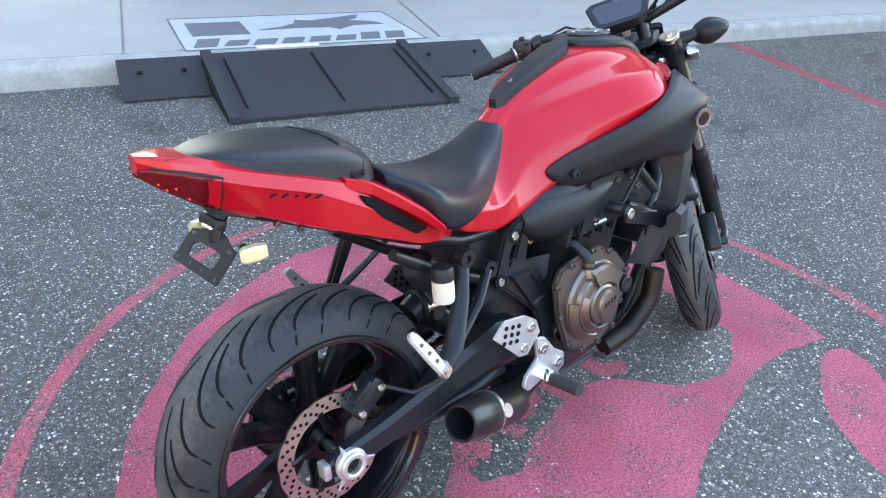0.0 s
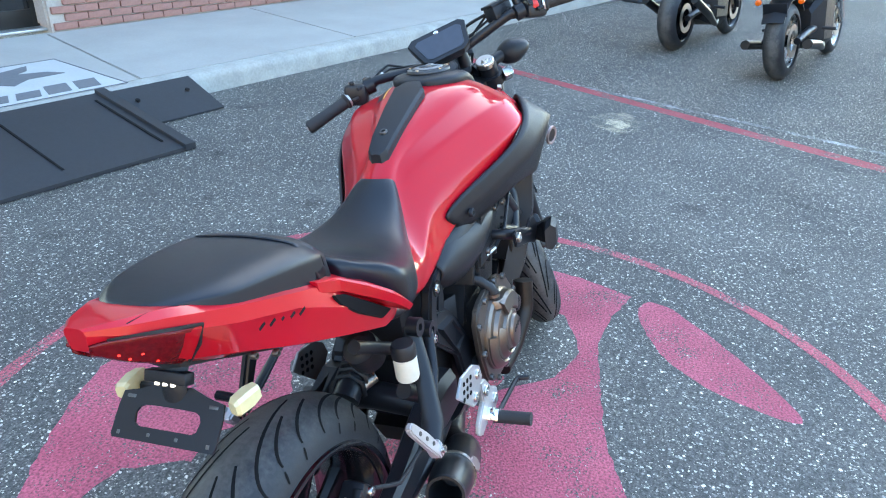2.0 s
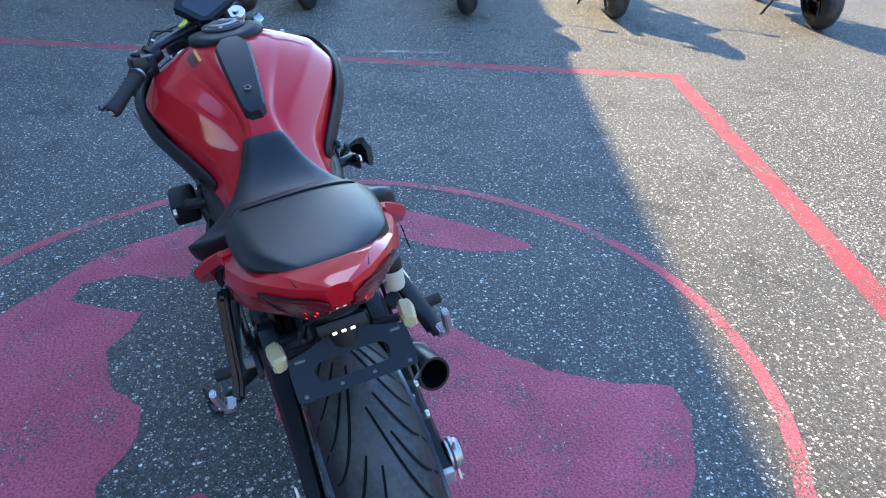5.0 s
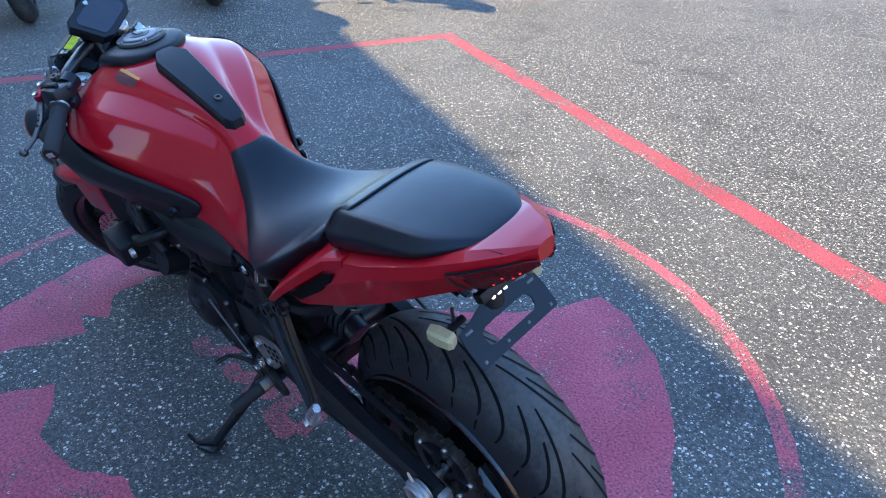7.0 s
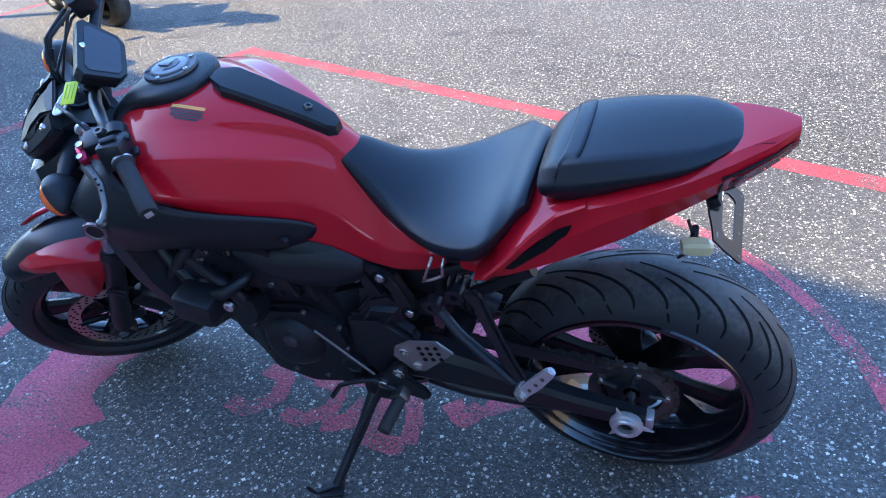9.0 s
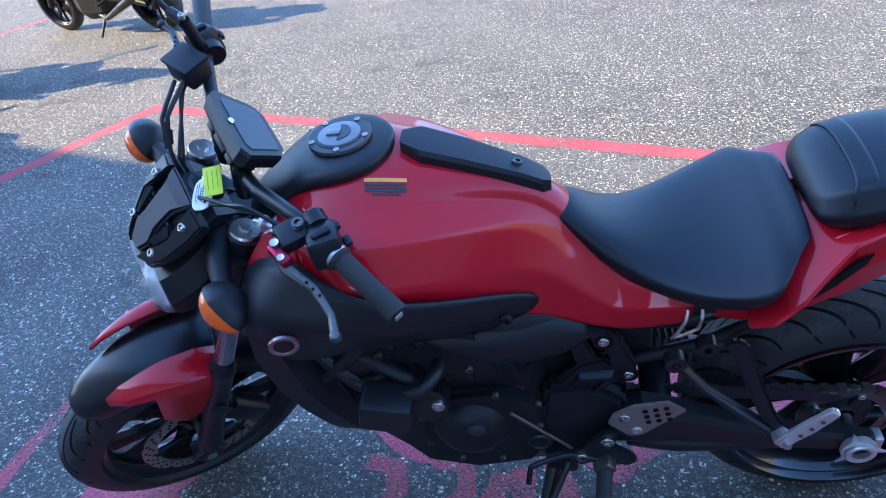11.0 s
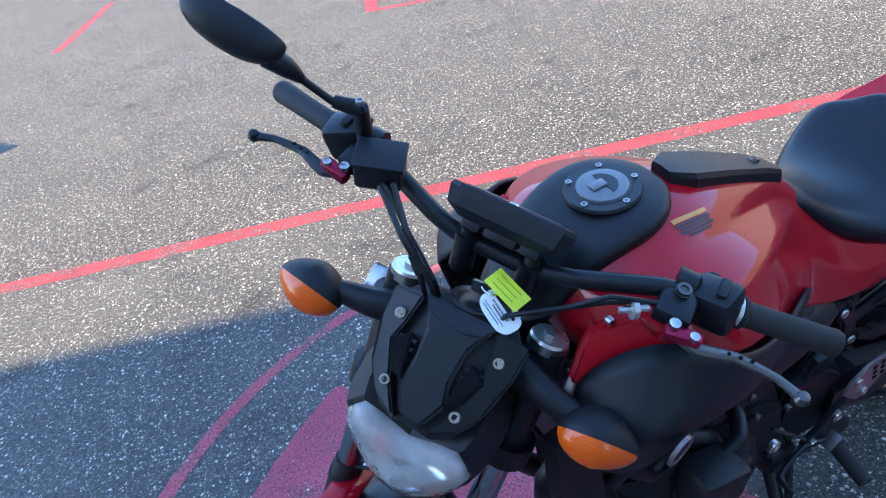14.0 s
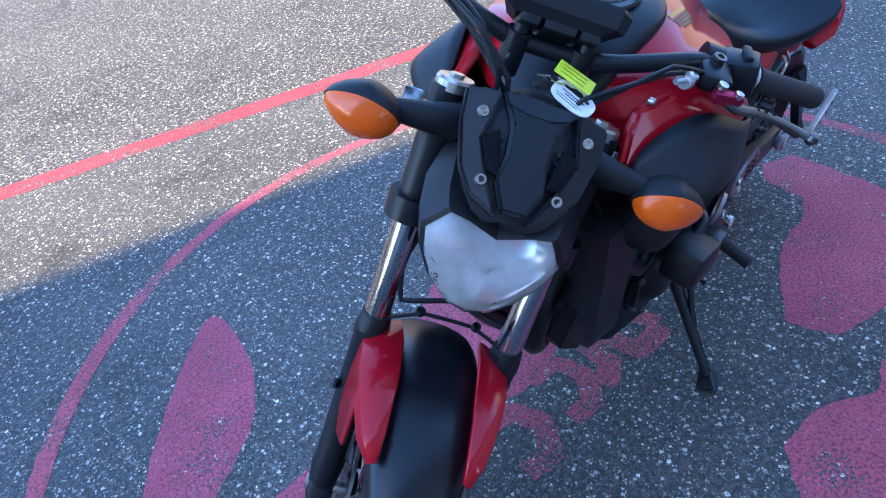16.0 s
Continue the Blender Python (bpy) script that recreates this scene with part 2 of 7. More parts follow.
REFLECTOR = mat("headlight_reflector", (0.90, 0.90, 0.91), 0.13, 1.0, rough_var=0.05, grain=30, grain_amt=0.1)
CHAIN = mat("chain_steel", (0.095, 0.080, 0.066), 0.5, 0.8)
PLATE_GREY = mat("bronze_heel_plate", (0.30, 0.27, 0.26), 0.35, 0.7)


def lens_glass():
    """A thin cover: see-through with a milky haze, whitened in place of bright reflections, and a gloss that grows at
    grazing angles.
    """
    m = bpy.data.materials.new("hazed_whitened_lens")
    m.use_nodes = True
    nt = m.node_tree
    nt.nodes.remove(nt.nodes["Principled BSDF"])
    tr, df, hz, gl, fr, mx = (nt.nodes.new(k) for k in ("ShaderNodeBsdfTransparent", "ShaderNodeBsdfDiffuse", "ShaderNodeMixShader", "ShaderNodeBsdfGlossy", "ShaderNodeFresnel", "ShaderNodeMixShader"))
    tr.inputs[0].default_value = (0.95, 0.96, 0.98, 1)
    df.inputs[0].default_value = (0.93, 0.91, 0.88, 1)
    n = nt.nodes.new("ShaderNodeTexNoise")
    n.inputs["Scale"].default_value, n.inputs["Detail"].default_value = 28, 4
    r = nt.nodes.new("ShaderNodeMapRange")
    # strong white mix puts the lens's bright reflections into its colour
    r.inputs["To Min"].default_value, r.inputs["To Max"].default_value = 0.15, 0.50
    tc = nt.nodes.new("ShaderNodeTexCoord")
    nt.links.new(tc.outputs["Object"], n.inputs["Vector"])
    nt.links.new(n.outputs["Fac"], r.inputs["Value"])
    nt.links.new(r.outputs[0], hz.inputs[0])
    nt.links.new(tr.outputs[0], hz.inputs[1])
    nt.links.new(df.outputs[0], hz.inputs[2])
    gl.inputs["Roughness"].default_value = 0.08
    fr.inputs[0].default_value = 1.5
    nt.links.new(fr.outputs[0], mx.inputs[0])
    nt.links.new(hz.outputs[0], mx.inputs[1])
    nt.links.new(gl.outputs[0], mx.inputs[2])
    nt.links.new(mx.outputs[0], nt.nodes["Material Output"].inputs[0])
    return m


LENS = lens_glass()


def dusty_crown(m):
    """Pale road dust and scuffs in blotches on the part of a tyre that meets the road."""
    nt = m.node_tree
    b = nt.nodes["Principled BSDF"]
    rubber = b.inputs["Base Color"].links[0].from_socket
    at = nt.nodes.new("ShaderNodeAttribute")
    at.attribute_name = "crown"
    tc = nt.nodes.new("ShaderNodeTexCoord")
    facs = []
    for scale, detail in ((14, 6), (95, 4)):
        n = nt.nodes.new("ShaderNodeTexNoise")
        n.inputs["Scale"].default_value, n.inputs["Detail"].default_value, n.inputs["Roughness"].default_value = scale, detail, 0.62
        nt.links.new(tc.outputs["Object"], n.inputs["Vector"])
        facs.append(n.outputs["Fac"])

    def math_node(op, a, c, d=0.0):
        q = nt.nodes.new("ShaderNodeMath")
        q.operation = op
        for v, s in zip((a, c, d), q.inputs):
            if isinstance(v, float):
                s.default_value = v
            else:
                nt.links.new(v, s)
        return q.outputs[0]

    spread = math_node('MULTIPLY_ADD', at.outputs["Fac"], 0.62, math_node('MULTIPLY_ADD', facs[0], 1.1, math_node('MULTIPLY', facs[1], 0.7)))
    edge = nt.nodes.new("ShaderNodeMapRange")
    edge.inputs["From Min"].default_value, edge.inputs["From Max"].default_value, edge.inputs["To Max"].default_value = 0.98, 1.55, 0.8
    nt.links.new(spread, edge.inputs["Value"])
    fac = math_node('MULTIPLY', edge.outputs[0], math_node('MINIMUM', math_node('MULTIPLY', at.outputs["Fac"], 2.2), 1.0))
    x = nt.nodes.new("ShaderNodeMix")
    x.data_type = 'RGBA'
    nt.links.new(fac, x.inputs[0])
    nt.links.new(rubber, x.inputs[6])
    x.inputs[7].default_value = (0.100, 0.097, 0.090, 1)
    nt.links.new(x.outputs[2], b.inputs["Base Color"])


dusty_crown(TYRE)


# ---- mesh helpers ----
def finish(bm, angle=38):
    bmesh.ops.recalc_face_normals(bm, faces=bm.faces)
    for f in bm.faces:
        f.smooth = True
    for e in bm.edges:
        if len(e.link_faces) == 2 and e.calc_face_angle(0) > radians(angle):
            e.smooth = False


SPLIT = {"cap_bolts": "cap_bolt", "model_bars": "model_bar", "plate_holes": "plate_hole", "plate_led": "plate_led", "bracket_bolts": "bracket_bolt", "frame_bolts": "frame_bolt",
         "hanger_bosses": "hanger_boss", "guard_holes": "guard_hole", "guard_bolts": "guard_bolt", "rearset_bolts": "rearset_bolt", "cylinder_fins": "cylinder_fin", "head_bolts": "head_bolt", "gusset_bolts": "gusset_bolt", "gusset_slots": "gusset_slot", "bolt_seats": "bolt_seat", "peg_holes": "peg_hole",
         "cover_bolts": "cover_bolt", "generator_bolts": "generator_bolt", "radiator_fins": "radiator_fin", "yoke_pinch": "yoke_clamp", "hood_bolts": "hood_bolt", "dash_posts": "dash_post", "dash_clips": "dash_clip",
         "bar_risers": "bar_riser", "lever_holes": "lever_hole", "lever_bolts": "lever_bolt", "tag_lines": "tag_line", "disc_carrier": "carrier_arm", "spokes": "spoke", "chain": "chain_link", "vent_slats": "vent_slat", "reflector_facets": "reflector_facet", "dash_boxes": "dash_box", "switch_knobs": "switch_knob"}


def islands(bm):
    """The separate pieces of a bmesh, each as a bmesh."""
    seen, out = set(), []
    for v in bm.verts:
        if v in seen:
            continue
        todo, piece = [v], []
        seen.add(v)
        while todo:
            q = todo.pop()
            piece.append(q)
            for e in q.link_edges:
                o = e.other_vert(q)
                if o not in seen:
                    seen.add(o)
                    todo.append(o)
        b, where = bmesh.new(), {}
        for q in piece:
            where[q] = b.verts.new(q.co)
        for f in {f for q in piece for f in q.link_faces}:
            b.faces.new([where[q] for q in f.verts])
        out.append(b)
    bm.free()
    return out


def part(name, bm, material, parent=None, label="", category="", group="", kind="", sub=0, angle=38, smooth=True):
    """One mesh object out of a bmesh, under a thing or a part; a set of like pieces becomes one object each."""
    if name in SPLIT:
        made = [part("_" + SPLIT[name], b, material, parent, "", smooth=smooth) for b in islands(bm)]
        return made[0]
    name = name.lstrip("_")
    if smooth:
        finish(bm, 180 if sub else angle)
    me = bpy.data.meshes.new(name)
    bm.to_mesh(me)
    bm.free()
    for m in material if isinstance(material, (list, tuple)) else [material]:
        me.materials.append(m)
    ob = new(name, me)
    if parent:
        ob.parent = parent
    if sub:
        md = ob.modifiers.new("round", 'SUBSURF')
        md.levels = md.render_levels = sub
    return tagged(ob, label, category, group, kind)


def moved(bm, m):
    bm.transform(m)
    return bm


def ring_faces(bm, rings, closed=True, caps=True):
    n = len(rings[0])
    for a, b in zip(rings, rings[1:]):
        for i in range(n if closed else n - 1):
            j = (i + 1) % n
            try:
                bm.faces.new((a[i], a[j], b[j], b[i]))
            except ValueError:
                pass
    if caps and closed:
        for r in (rings[0], rings[-1]):
            try:
                bm.faces.new(r)
            except ValueError:
                pass
    return bm


def loft(sections, caps=True, bm=None):
    """A skin over closed rings of points."""
    bm = bm or bmesh.new()
    return ring_faces(bm, [[bm.verts.new(p) for p in s] for s in sections], True, caps)


def smooth_path(pts, steps=6):
    """Catmull-Rom through the points."""
    P = [Vector(p) for p in pts]
    P = [P[0] * 2 - P[1]] + P + [P[-1] * 2 - P[-2]]
    out = []
    for i in range(1, len(P) - 2):
        for k in range(steps):
            t = k / steps
            a, b, c, d = P[i - 1:i + 3]
            out.append(b + (c - b) * t + t * (1 - t) * 0.12 * ((b - a) * (1 - t) - (d - c) * t))
    return out + [P[-2]]


def tube(pts, r, sides=10, curved=True, steps=6, flat=1.0, bm=None, caps=True):
    """A round bar along the points; r: one radius or one for each point; flat squashes it."""
    pts = [Vector(p) for p in pts]
    path = smooth_path(pts, steps) if curved and len(pts) > 2 else pts
    bm = bm or bmesh.new()
    rings, side = [], None
    for i, p in enumerate(path):
        d = (path[min(i + 1, len(path) - 1)] - path[max(i - 1, 0)]).normalized()
        if side is None:
            side = d.orthogonal().normalized() if abs(d.z) > 0.95 else d.cross(Vector((0, 0, 1))).normalized()
        side = (side - d * side.dot(d)).normalized()
        up = side.cross(d)
        if isinstance(r, (int, float)):
            rad = r
        else:
            s = i / (len(path) - 1) * (len(r) - 1)
            k = min(int(s), len(r) - 2)
            rad = r[k] + (r[k + 1] - r[k]) * (s - k)
        rings.append([bm.verts.new(p + side * math.cos(a) * rad + up * math.sin(a) * rad * flat) for a in (math.tau * q / sides for q in range(sides))])
    return ring_faces(bm, rings, True, caps)


def lathe(profile, seg=48, axis='Y', close=False, bm=None):
    """Turn a profile of (radius, offset along the axis)."""
    bm = bm or bmesh.new()
    rings = []
    for k in range(seg):
        a = math.tau * k / seg
        ring = []
        for r, o in profile:
            c, s = r * math.cos(a), r * math.sin(a)
            ring.append(bm.verts.new({'Y': (c, o, s), 'X': (o, c, s), 'Z': (c, s, o)}[axis]))
        rings.append(ring)
    n = len(profile)
    for k in range(seg):
        A, B = rings[k], rings[(k + 1) % seg]
        for i in range(n if close else n - 1):
            j = (i + 1) % n
            bm.faces.new((A[i], A[j], B[j], B[i]))
    bmesh.ops.remove_doubles(bm, verts=bm.verts, dist=1e-6)
    return bm


def box(cx, cy, cz, sx, sy, sz, bevel=0.0, rot=(0, 0, 0), bm=None, seg=2):
    b = bmesh.new()
    bmesh.ops.create_cube(b, size=1)
    b.transform(Matrix.Diagonal((sx, sy, sz, 1)))
    if bevel:
        bmesh.ops.bevel(b, geom=b.edges[:], offset=bevel, segments=seg, affect='EDGES', profile=0.5)
    b.transform(pose(cx, cy, cz, *rot))
    return join(bm, b)


def join(bm, other):
    """Add other to bm (either may be missing)."""
    if bm is None:
        return other
    me = bpy.data.meshes.new("joined")
    other.to_mesh(me)
    other.free()
    bm.from_mesh(me)
    bpy.data.meshes.remove(me)
    return bm


def prism(outline, thick, bevel=0.0, m=None, bm=None):
    """A plate: an outline in x, z given a thickness along y, centred."""
    b = bmesh.new()
    f = [b.verts.new((x, -thick / 2, z)) for x, z in outline]
    k = [b.verts.new((x, thick / 2, z)) for x, z in outline]
    b.faces.new(f)
    b.faces.new(k[::-1])
    n = len(f)
    for i in range(n):
        b.faces.new((f[i], k[i], k[(i + 1) % n], f[(i + 1) % n]))
    bmesh.ops.recalc_face_normals(b, faces=b.faces)
    if bevel:
        bmesh.ops.bevel(b, geom=b.edges[:], offset=bevel, segments=2, affect='EDGES')
    if m is not None:
        b.transform(m)
    return join(bm, b)


def sheet(outline, z, grain=0.012, seed=0.0, step=0.03):
    """A flat patch on the ground with a slightly ragged edge."""
    pts = []
    n = len(outline)
    for i in range(n):
        a, b = Vector(outline[i]), Vector(outline[(i + 1) % n])
        k = max(1, int((b - a).length / step))
        for j in range(k):
            p = a.lerp(b, j / k)
            w = noise.noise_vector(Vector((p.x * 22, p.y * 22, seed))) + 0.5 * noise.noise_vector(Vector((p.x * 60, p.y * 60, seed)))
            pts.append((p.x + w.x * grain, p.y + w.y * grain))
    bm = bmesh.new()
    vs = [bm.verts.new((x, y, z)) for x, y in pts]
    for t in tessellate_polygon([[v.co for v in vs]]):
        bm.faces.new([vs[k] for k in t])
    bmesh.ops.recalc_face_normals(bm, faces=bm.faces)
    if bm.faces and sum(f.normal.z for f in bm.faces) < 0:
        bmesh.ops.reverse_faces(bm, faces=bm.faces)
    return bm


def arc_band(cx, cy, r, w, a0, a1, n, z, wob=0.004, seed=1.0):
    bm = bmesh.new()
    prev = None
    for i in range(n + 1):
        a = radians(a0 + (a1 - a0) * i / n)
        e = [noise.noise(Vector((math.cos(a) * 30 + k * 7, math.sin(a) * 30, seed))) * wob for k in (0, 1)]
        cur = [bm.verts.new((cx + (r + s * w / 2 + q) * math.cos(a), cy + (r + s * w / 2 + q) * math.sin(a), z)) for s, q in ((-1, e[0]), (1, e[1]))]
        if prev:
            bm.faces.new((prev[0], prev[1], cur[1], cur[0]))
        prev = cur
    return bm


def blob_outline(pts, steps=5):
    """A closed smooth outline through the points."""
    P = [Vector((*p, 0)) for p in pts]
    n = len(P)
    out = []
    for i in range(n):
        a, b, c, d = P[i - 1], P[i], P[(i + 1) % n], P[(i + 2) % n]
        for k in range(steps):
            t = k / steps
            q = 0.5 * ((2 * b) + (c - a) * t + (2 * a - 5 * b + 4 * c - d) * t * t + (3 * b - a - 3 * c + d) * t ** 3)
            out.append((q.x, q.y))
    return out


# ---- ground and paint ----
bm = bmesh.new()
K = pose(0.76, 3.59, 0, 0, 0, -14.3)                     # kerb frame: x along it, y away from the lot
ground_far = 400
vs = [bm.verts.new((x, y, 0)) for x, y in ((-ground_far, -ground_far), (ground_far, -ground_far), (ground_far, ground_far), (-ground_far, ground_far))]
bm.faces.new(vs)
ground = part("ground", bm, ASPHALT, label="worn dark asphalt lot with pale stone chips", category="ground", kind="structure")


def painted(name, bm, label, material=None):
    return part(name, bm, material or PAINT, label=label, category="ground paint", kind="structure", smooth=False)


def stroke(a, b, w, z, seed):
    a, b = Vector(a), Vector(b)
    n = (b - a).normalized().orthogonal() * w / 2
    return sheet([a - n, b - n, b + n, a + n], z, 0.006, seed, 0.05)


bm = bmesh.new()
bm.faces.new([bm.verts.new((x, y, 0.0004)) for x, y in ((3.24, -3.13), (-397.0, 151.2), (-397.0, -399.0), (399.0, -399.0), (399.0, 399.0), (182.9, 399.0))])
bmesh.ops.recalc_face_normals(bm, faces=bm.faces)
part("road", bm, OLD_ASPHALT, label="older pale asphalt with dense stone chips", category="ground", kind="structure")
CX, CY, RR = 0.74, 0.035, 1.40
painted("painted_ring", arc_band(CX, CY, RR, 0.052, 0, 360, 240, 0.0012), "thin red ring painted on the asphalt", PAINT_WORN)
painted("painted_line", stroke((3.22, -3.16), (5.95, 2.95), 0.125, 0.0009, 1.0), "straight red boundary line painted on asphalt", LINE_PAINT)
painted("painted_line", stroke((3.26, -3.10), (-2.4, -0.92), 0.115, 0.0012, 2.0), "bright red boundary line painted on asphalt", LINE_PAINT)
painted("painted_line", stroke((7.5, -3.1), (5.55, -10.4), 0.10, 0.0009, 31.0), "far red line painted on asphalt", LINE_PAINT)
painted("painted_line", stroke((5.55, -10.4), (4.95, -14.5), 0.10, 0.0011, 32.0), "far red line painted on asphalt", LINE_PAINT)
painted("painted_line", stroke((-0.78, -6.34), (-1.5, -8.6), 0.14, 0.0010, 33.0), "short red line painted on asphalt", LINE_PAINT)
painted("painted_line", stroke((-0.72, -6.36), (-2.2, -5.26), 0.12, 0.0012, 34.0), "short red line painted on asphalt", LINE_PAINT)
painted("painted_line", stroke((2.57, -10.03), (1.74, -14.01), 0.17, 0.0010, 35.0), "far red line painted on asphalt", LINE_PAINT)
painted("yellow_mark", sheet(blob_outline([(-2.36, -1.50), (-2.45, -1.38), (-2.66, -1.40), (-2.74, -1.52), (-2.62, -1.62), (-2.44, -1.60)]), 0.0008, 0.02, 34.0), "faded yellow mark on the asphalt", asphalt_material("yellow_ground_mark", 0.98, ((0.62, 0.44, 0.16), (0.72, 0.55, 0.25))))
painted("painted_line", stroke((4.98, 0.62), (4.25, -1.7), 0.06, 0.0007, 3.0), "worn white parking line on asphalt", WHITE_WORN)
LEAF = blob_outline([(1.77, -0.42), (1.73, -0.53), (1.56, -0.715), (1.38, -0.875), (1.245, -0.945), (1.27, -0.74), (1.38, -0.545), (1.53, -0.44), (1.68, -0.385)])
painted("painted_leaf", sheet(LEAF, 0.0008, 0.006, 3.0), "red leaf shape painted on the asphalt")
FAN = [(1.86, 0.12), (1.84, -0.12), (1.78, -0.345), (1.60, -0.30), (1.40, -0.285), (1.19, -0.335), (1.0, -0.375), (0.84, -0.435), (0.70, -0.51), (0.55, -0.63), (0.47, -0.72), (0.40, -0.83), (0.335, -0.99),
       (0.20, -0.95), (0.06, -0.86), (-0.08, -0.73), (-0.20, -0.57), (-0.30, -0.37), (-0.34, -0.12), (-0.20, -0.05), (0.05, -0.12), (0.25, -0.10), (0.40, 0.02), (0.38, -0.10), (0.50, -0.13), (0.60, -0.07),
       (0.78, -0.02), (0.93, -0.01), (1.02, -0.06), (1.14, -0.19), (1.28, -0.235), (1.38, -0.22), (1.53, -0.13), (1.55, 0.05), (1.62, 0.14)]
painted("painted_emblem_wing", sheet(FAN, 0.0005, 0.010, 4.0), "large red emblem shape painted on the asphalt")
WING = [(1.84, 0.10), (1.84, 0.25), (1.76, 0.50), (1.68, 0.68), (1.50, 0.84), (1.33, 1.0), (1.1, 1.10), (0.86, 1.145), (0.57, 1.165), (0.40, 1.11), (0.22, 1.03), (0.05, 0.925), (-0.08, 0.80), (-0.25, 0.60),
        (-0.36, 0.38), (-0.40, 0.12), (-0.30, 0.06), (-0.22, 0.10), (-0.18, 0.24), (-0.06, 0.28), (0.06, 0.27), (0.22, 0.33), (0.36, 0.40), (0.33, 0.52), (0.20, 0.57), (0.06, 0.60), (-0.04, 0.72),
        (0.02, 0.79), (0.18, 0.79), (0.26, 0.77), (0.36, 0.625), (0.46, 0.65), (0.57, 0.56), (0.73, 0.54), (0.81, 0.61), (0.92, 0.645), (1.03, 0.65), (1.12, 0.58), (1.21, 0.54), (1.27, 0.65), (1.36, 0.78),
        (1.46, 0.75), (1.49, 0.60), (1.42, 0.48), (1.40, 0.38), (1.52, 0.36), (1.43, 0.30), (1.56, 0.22), (1.56, 0.12), (1.62, 0.06)]
painted("painted_emblem_wing", sheet(WING, 0.0008, 0.010, 5.0), "large jagged red emblem shape painted on the asphalt")


def letter_stroke(pts, w, seed):
    path = smooth_path([(x, y, 0) for x, y in pts], 5)
    left, right = [], []
    for i, p in enumerate(path):
        d = (path[min(i + 1, len(path) - 1)] - path[max(i - 1, 0)]).normalized()
        n = Vector((-d.y, d.x, 0)) * w / 2
        left.append((p + n)[:2])
        right.append((p - n)[:2])
    return sheet(left + right[::-1], 0.0011 + 0.0001 * (seed - 10.0), 0.0045, seed, 0.02)


for k, (pts, w) in enumerate([
        ([(1.08, -0.02), (1.00, 0.0), (0.98, 0.08), (1.04, 0.15), (1.11, 0.13)], 0.055),
        ([(0.90, -0.02), (0.81, 0.0), (0.80, 0.08), (0.86, 0.14), (0.93, 0.13)], 0.05),
        ([(0.80, 0.14), (0.73, 0.11), (0.71, 0.02)], 0.06),
        ([(0.66, 0.0), (0.65, 0.15), (0.54, 0.155)], 0.06),
        ([(0.60, -0.04), (0.55, 0.06), (0.54, 0.14)], 0.05),
        ([(0.48, -0.03), (0.42, 0.02), (0.39, -0.04)], 0.06)]):
    painted("painted_scroll_stroke", letter_stroke(pts, w, 10.0 + k), "curling worn red stroke painted on the asphalt", PAINT_WORN)
OIL = asphalt_material("oil_stain", 0.88, ((0.035, 0.034, 0.034), (0.07, 0.068, 0.065)))
for k, (x, y, a, b_) in enumerate(((0.565, -0.665, 0.05, 0.035),)):
    painted("oil_stain", sheet(blob_outline([(x + a * math.cos(q), y + b_ * math.sin(q)) for q in (math.tau * i / 7 for i in range(7))]), 0.0010, 0.012, 20.0 + k), "dark oil stain on the asphalt", OIL)
painted("dried_spill", sheet(blob_outline([(4.36, 0.13), (4.20, 0.30), (4.00, 0.28), (3.86, 0.10), (4.00, -0.06), (4.24, -0.02)]), 0.0006, 0.075, 8.0), "pale cream dried spill on asphalt",
        asphalt_material("dried_spill", 0.74, ((0.46, 0.38, 0.25), (0.60, 0.51, 0.35))))
painted("dried_spill", sheet(blob_outline([(4.20, 0.13), (4.14, 0.20), (4.05, 0.18), (4.01, 0.11), (4.06, 0.05), (4.15, 0.07)]), 0.0010, 0.06, 8.5), "pale cream middle of a dried spill",
        asphalt_material("dried_spill_middle", 0.86, ((0.52, 0.43, 0.28), (0.66, 0.56, 0.39))))

# ---- kerb, sidewalk, wall ----
side = part("pavement", moved(box(0, 1.12, 0.068, 60, 1.98, 0.136, 0.0), K), CONCRETE, label="pale grey concrete sidewalk slab", category="pavement", kind="structure")
bm = bmesh.new()
XS = [-30 + 0.12 * i for i in range(501)]
rings = []
for x in XS:
    w = [0.006 * noise.noise(Vector((x * 5, k * 3.1, 0))) + 0.004 * noise.noise(Vector((x * 23, k * 3.1, 4))) for k in range(5)]
    rings.append([bm.verts.new(p) for p in ((x, 0.0 + w[0], -0.02), (x, 0.004 + w[1], 0.10 + w[2]), (x, 0.018, 0.135 + w[3] * 0.4), (x, 0.045, 0.1465), (x, 0.16, 0.149), (x, 0.16, -0.02))])
ring_faces(bm, rings)
kerb = part("kerb", moved(bm, K), KERB, label="weathered concrete kerb stained along its face", category="kerb", kind="structure", angle=60)
SLABS = [(-12, -8), (-8, -4), (-4, 0.0), (0.0, 2.2), (2.2, 4.35), (4.35, 8), (8, 12), (12, 18)]
for a, b in SLABS:
    sl = lambda x, y: x + (0.16 * y if x > 1 else 0.06 * y)
    bm = bmesh.new()
    g = 0.006
    lo = [bm.verts.new((sl(x, y) + s * g, y, 0.13)) for x, y, s in ((a, 0.165, 1), (b, 0.165, -1), (b, 2.02, -1), (a, 2.02, 1))]
    hi = [bm.verts.new((v.co.x, v.co.y, 0.15)) for v in lo]
    ring_faces(bm, [lo, hi])
    bmesh.ops.bevel(bm, geom=[e for e in bm.edges if all(v.co.z > 0.14 for v in e.verts)], offset=0.005, segments=2, affect='EDGES')
    part("paving_slab", moved(bm, K), CONCRETE, side)

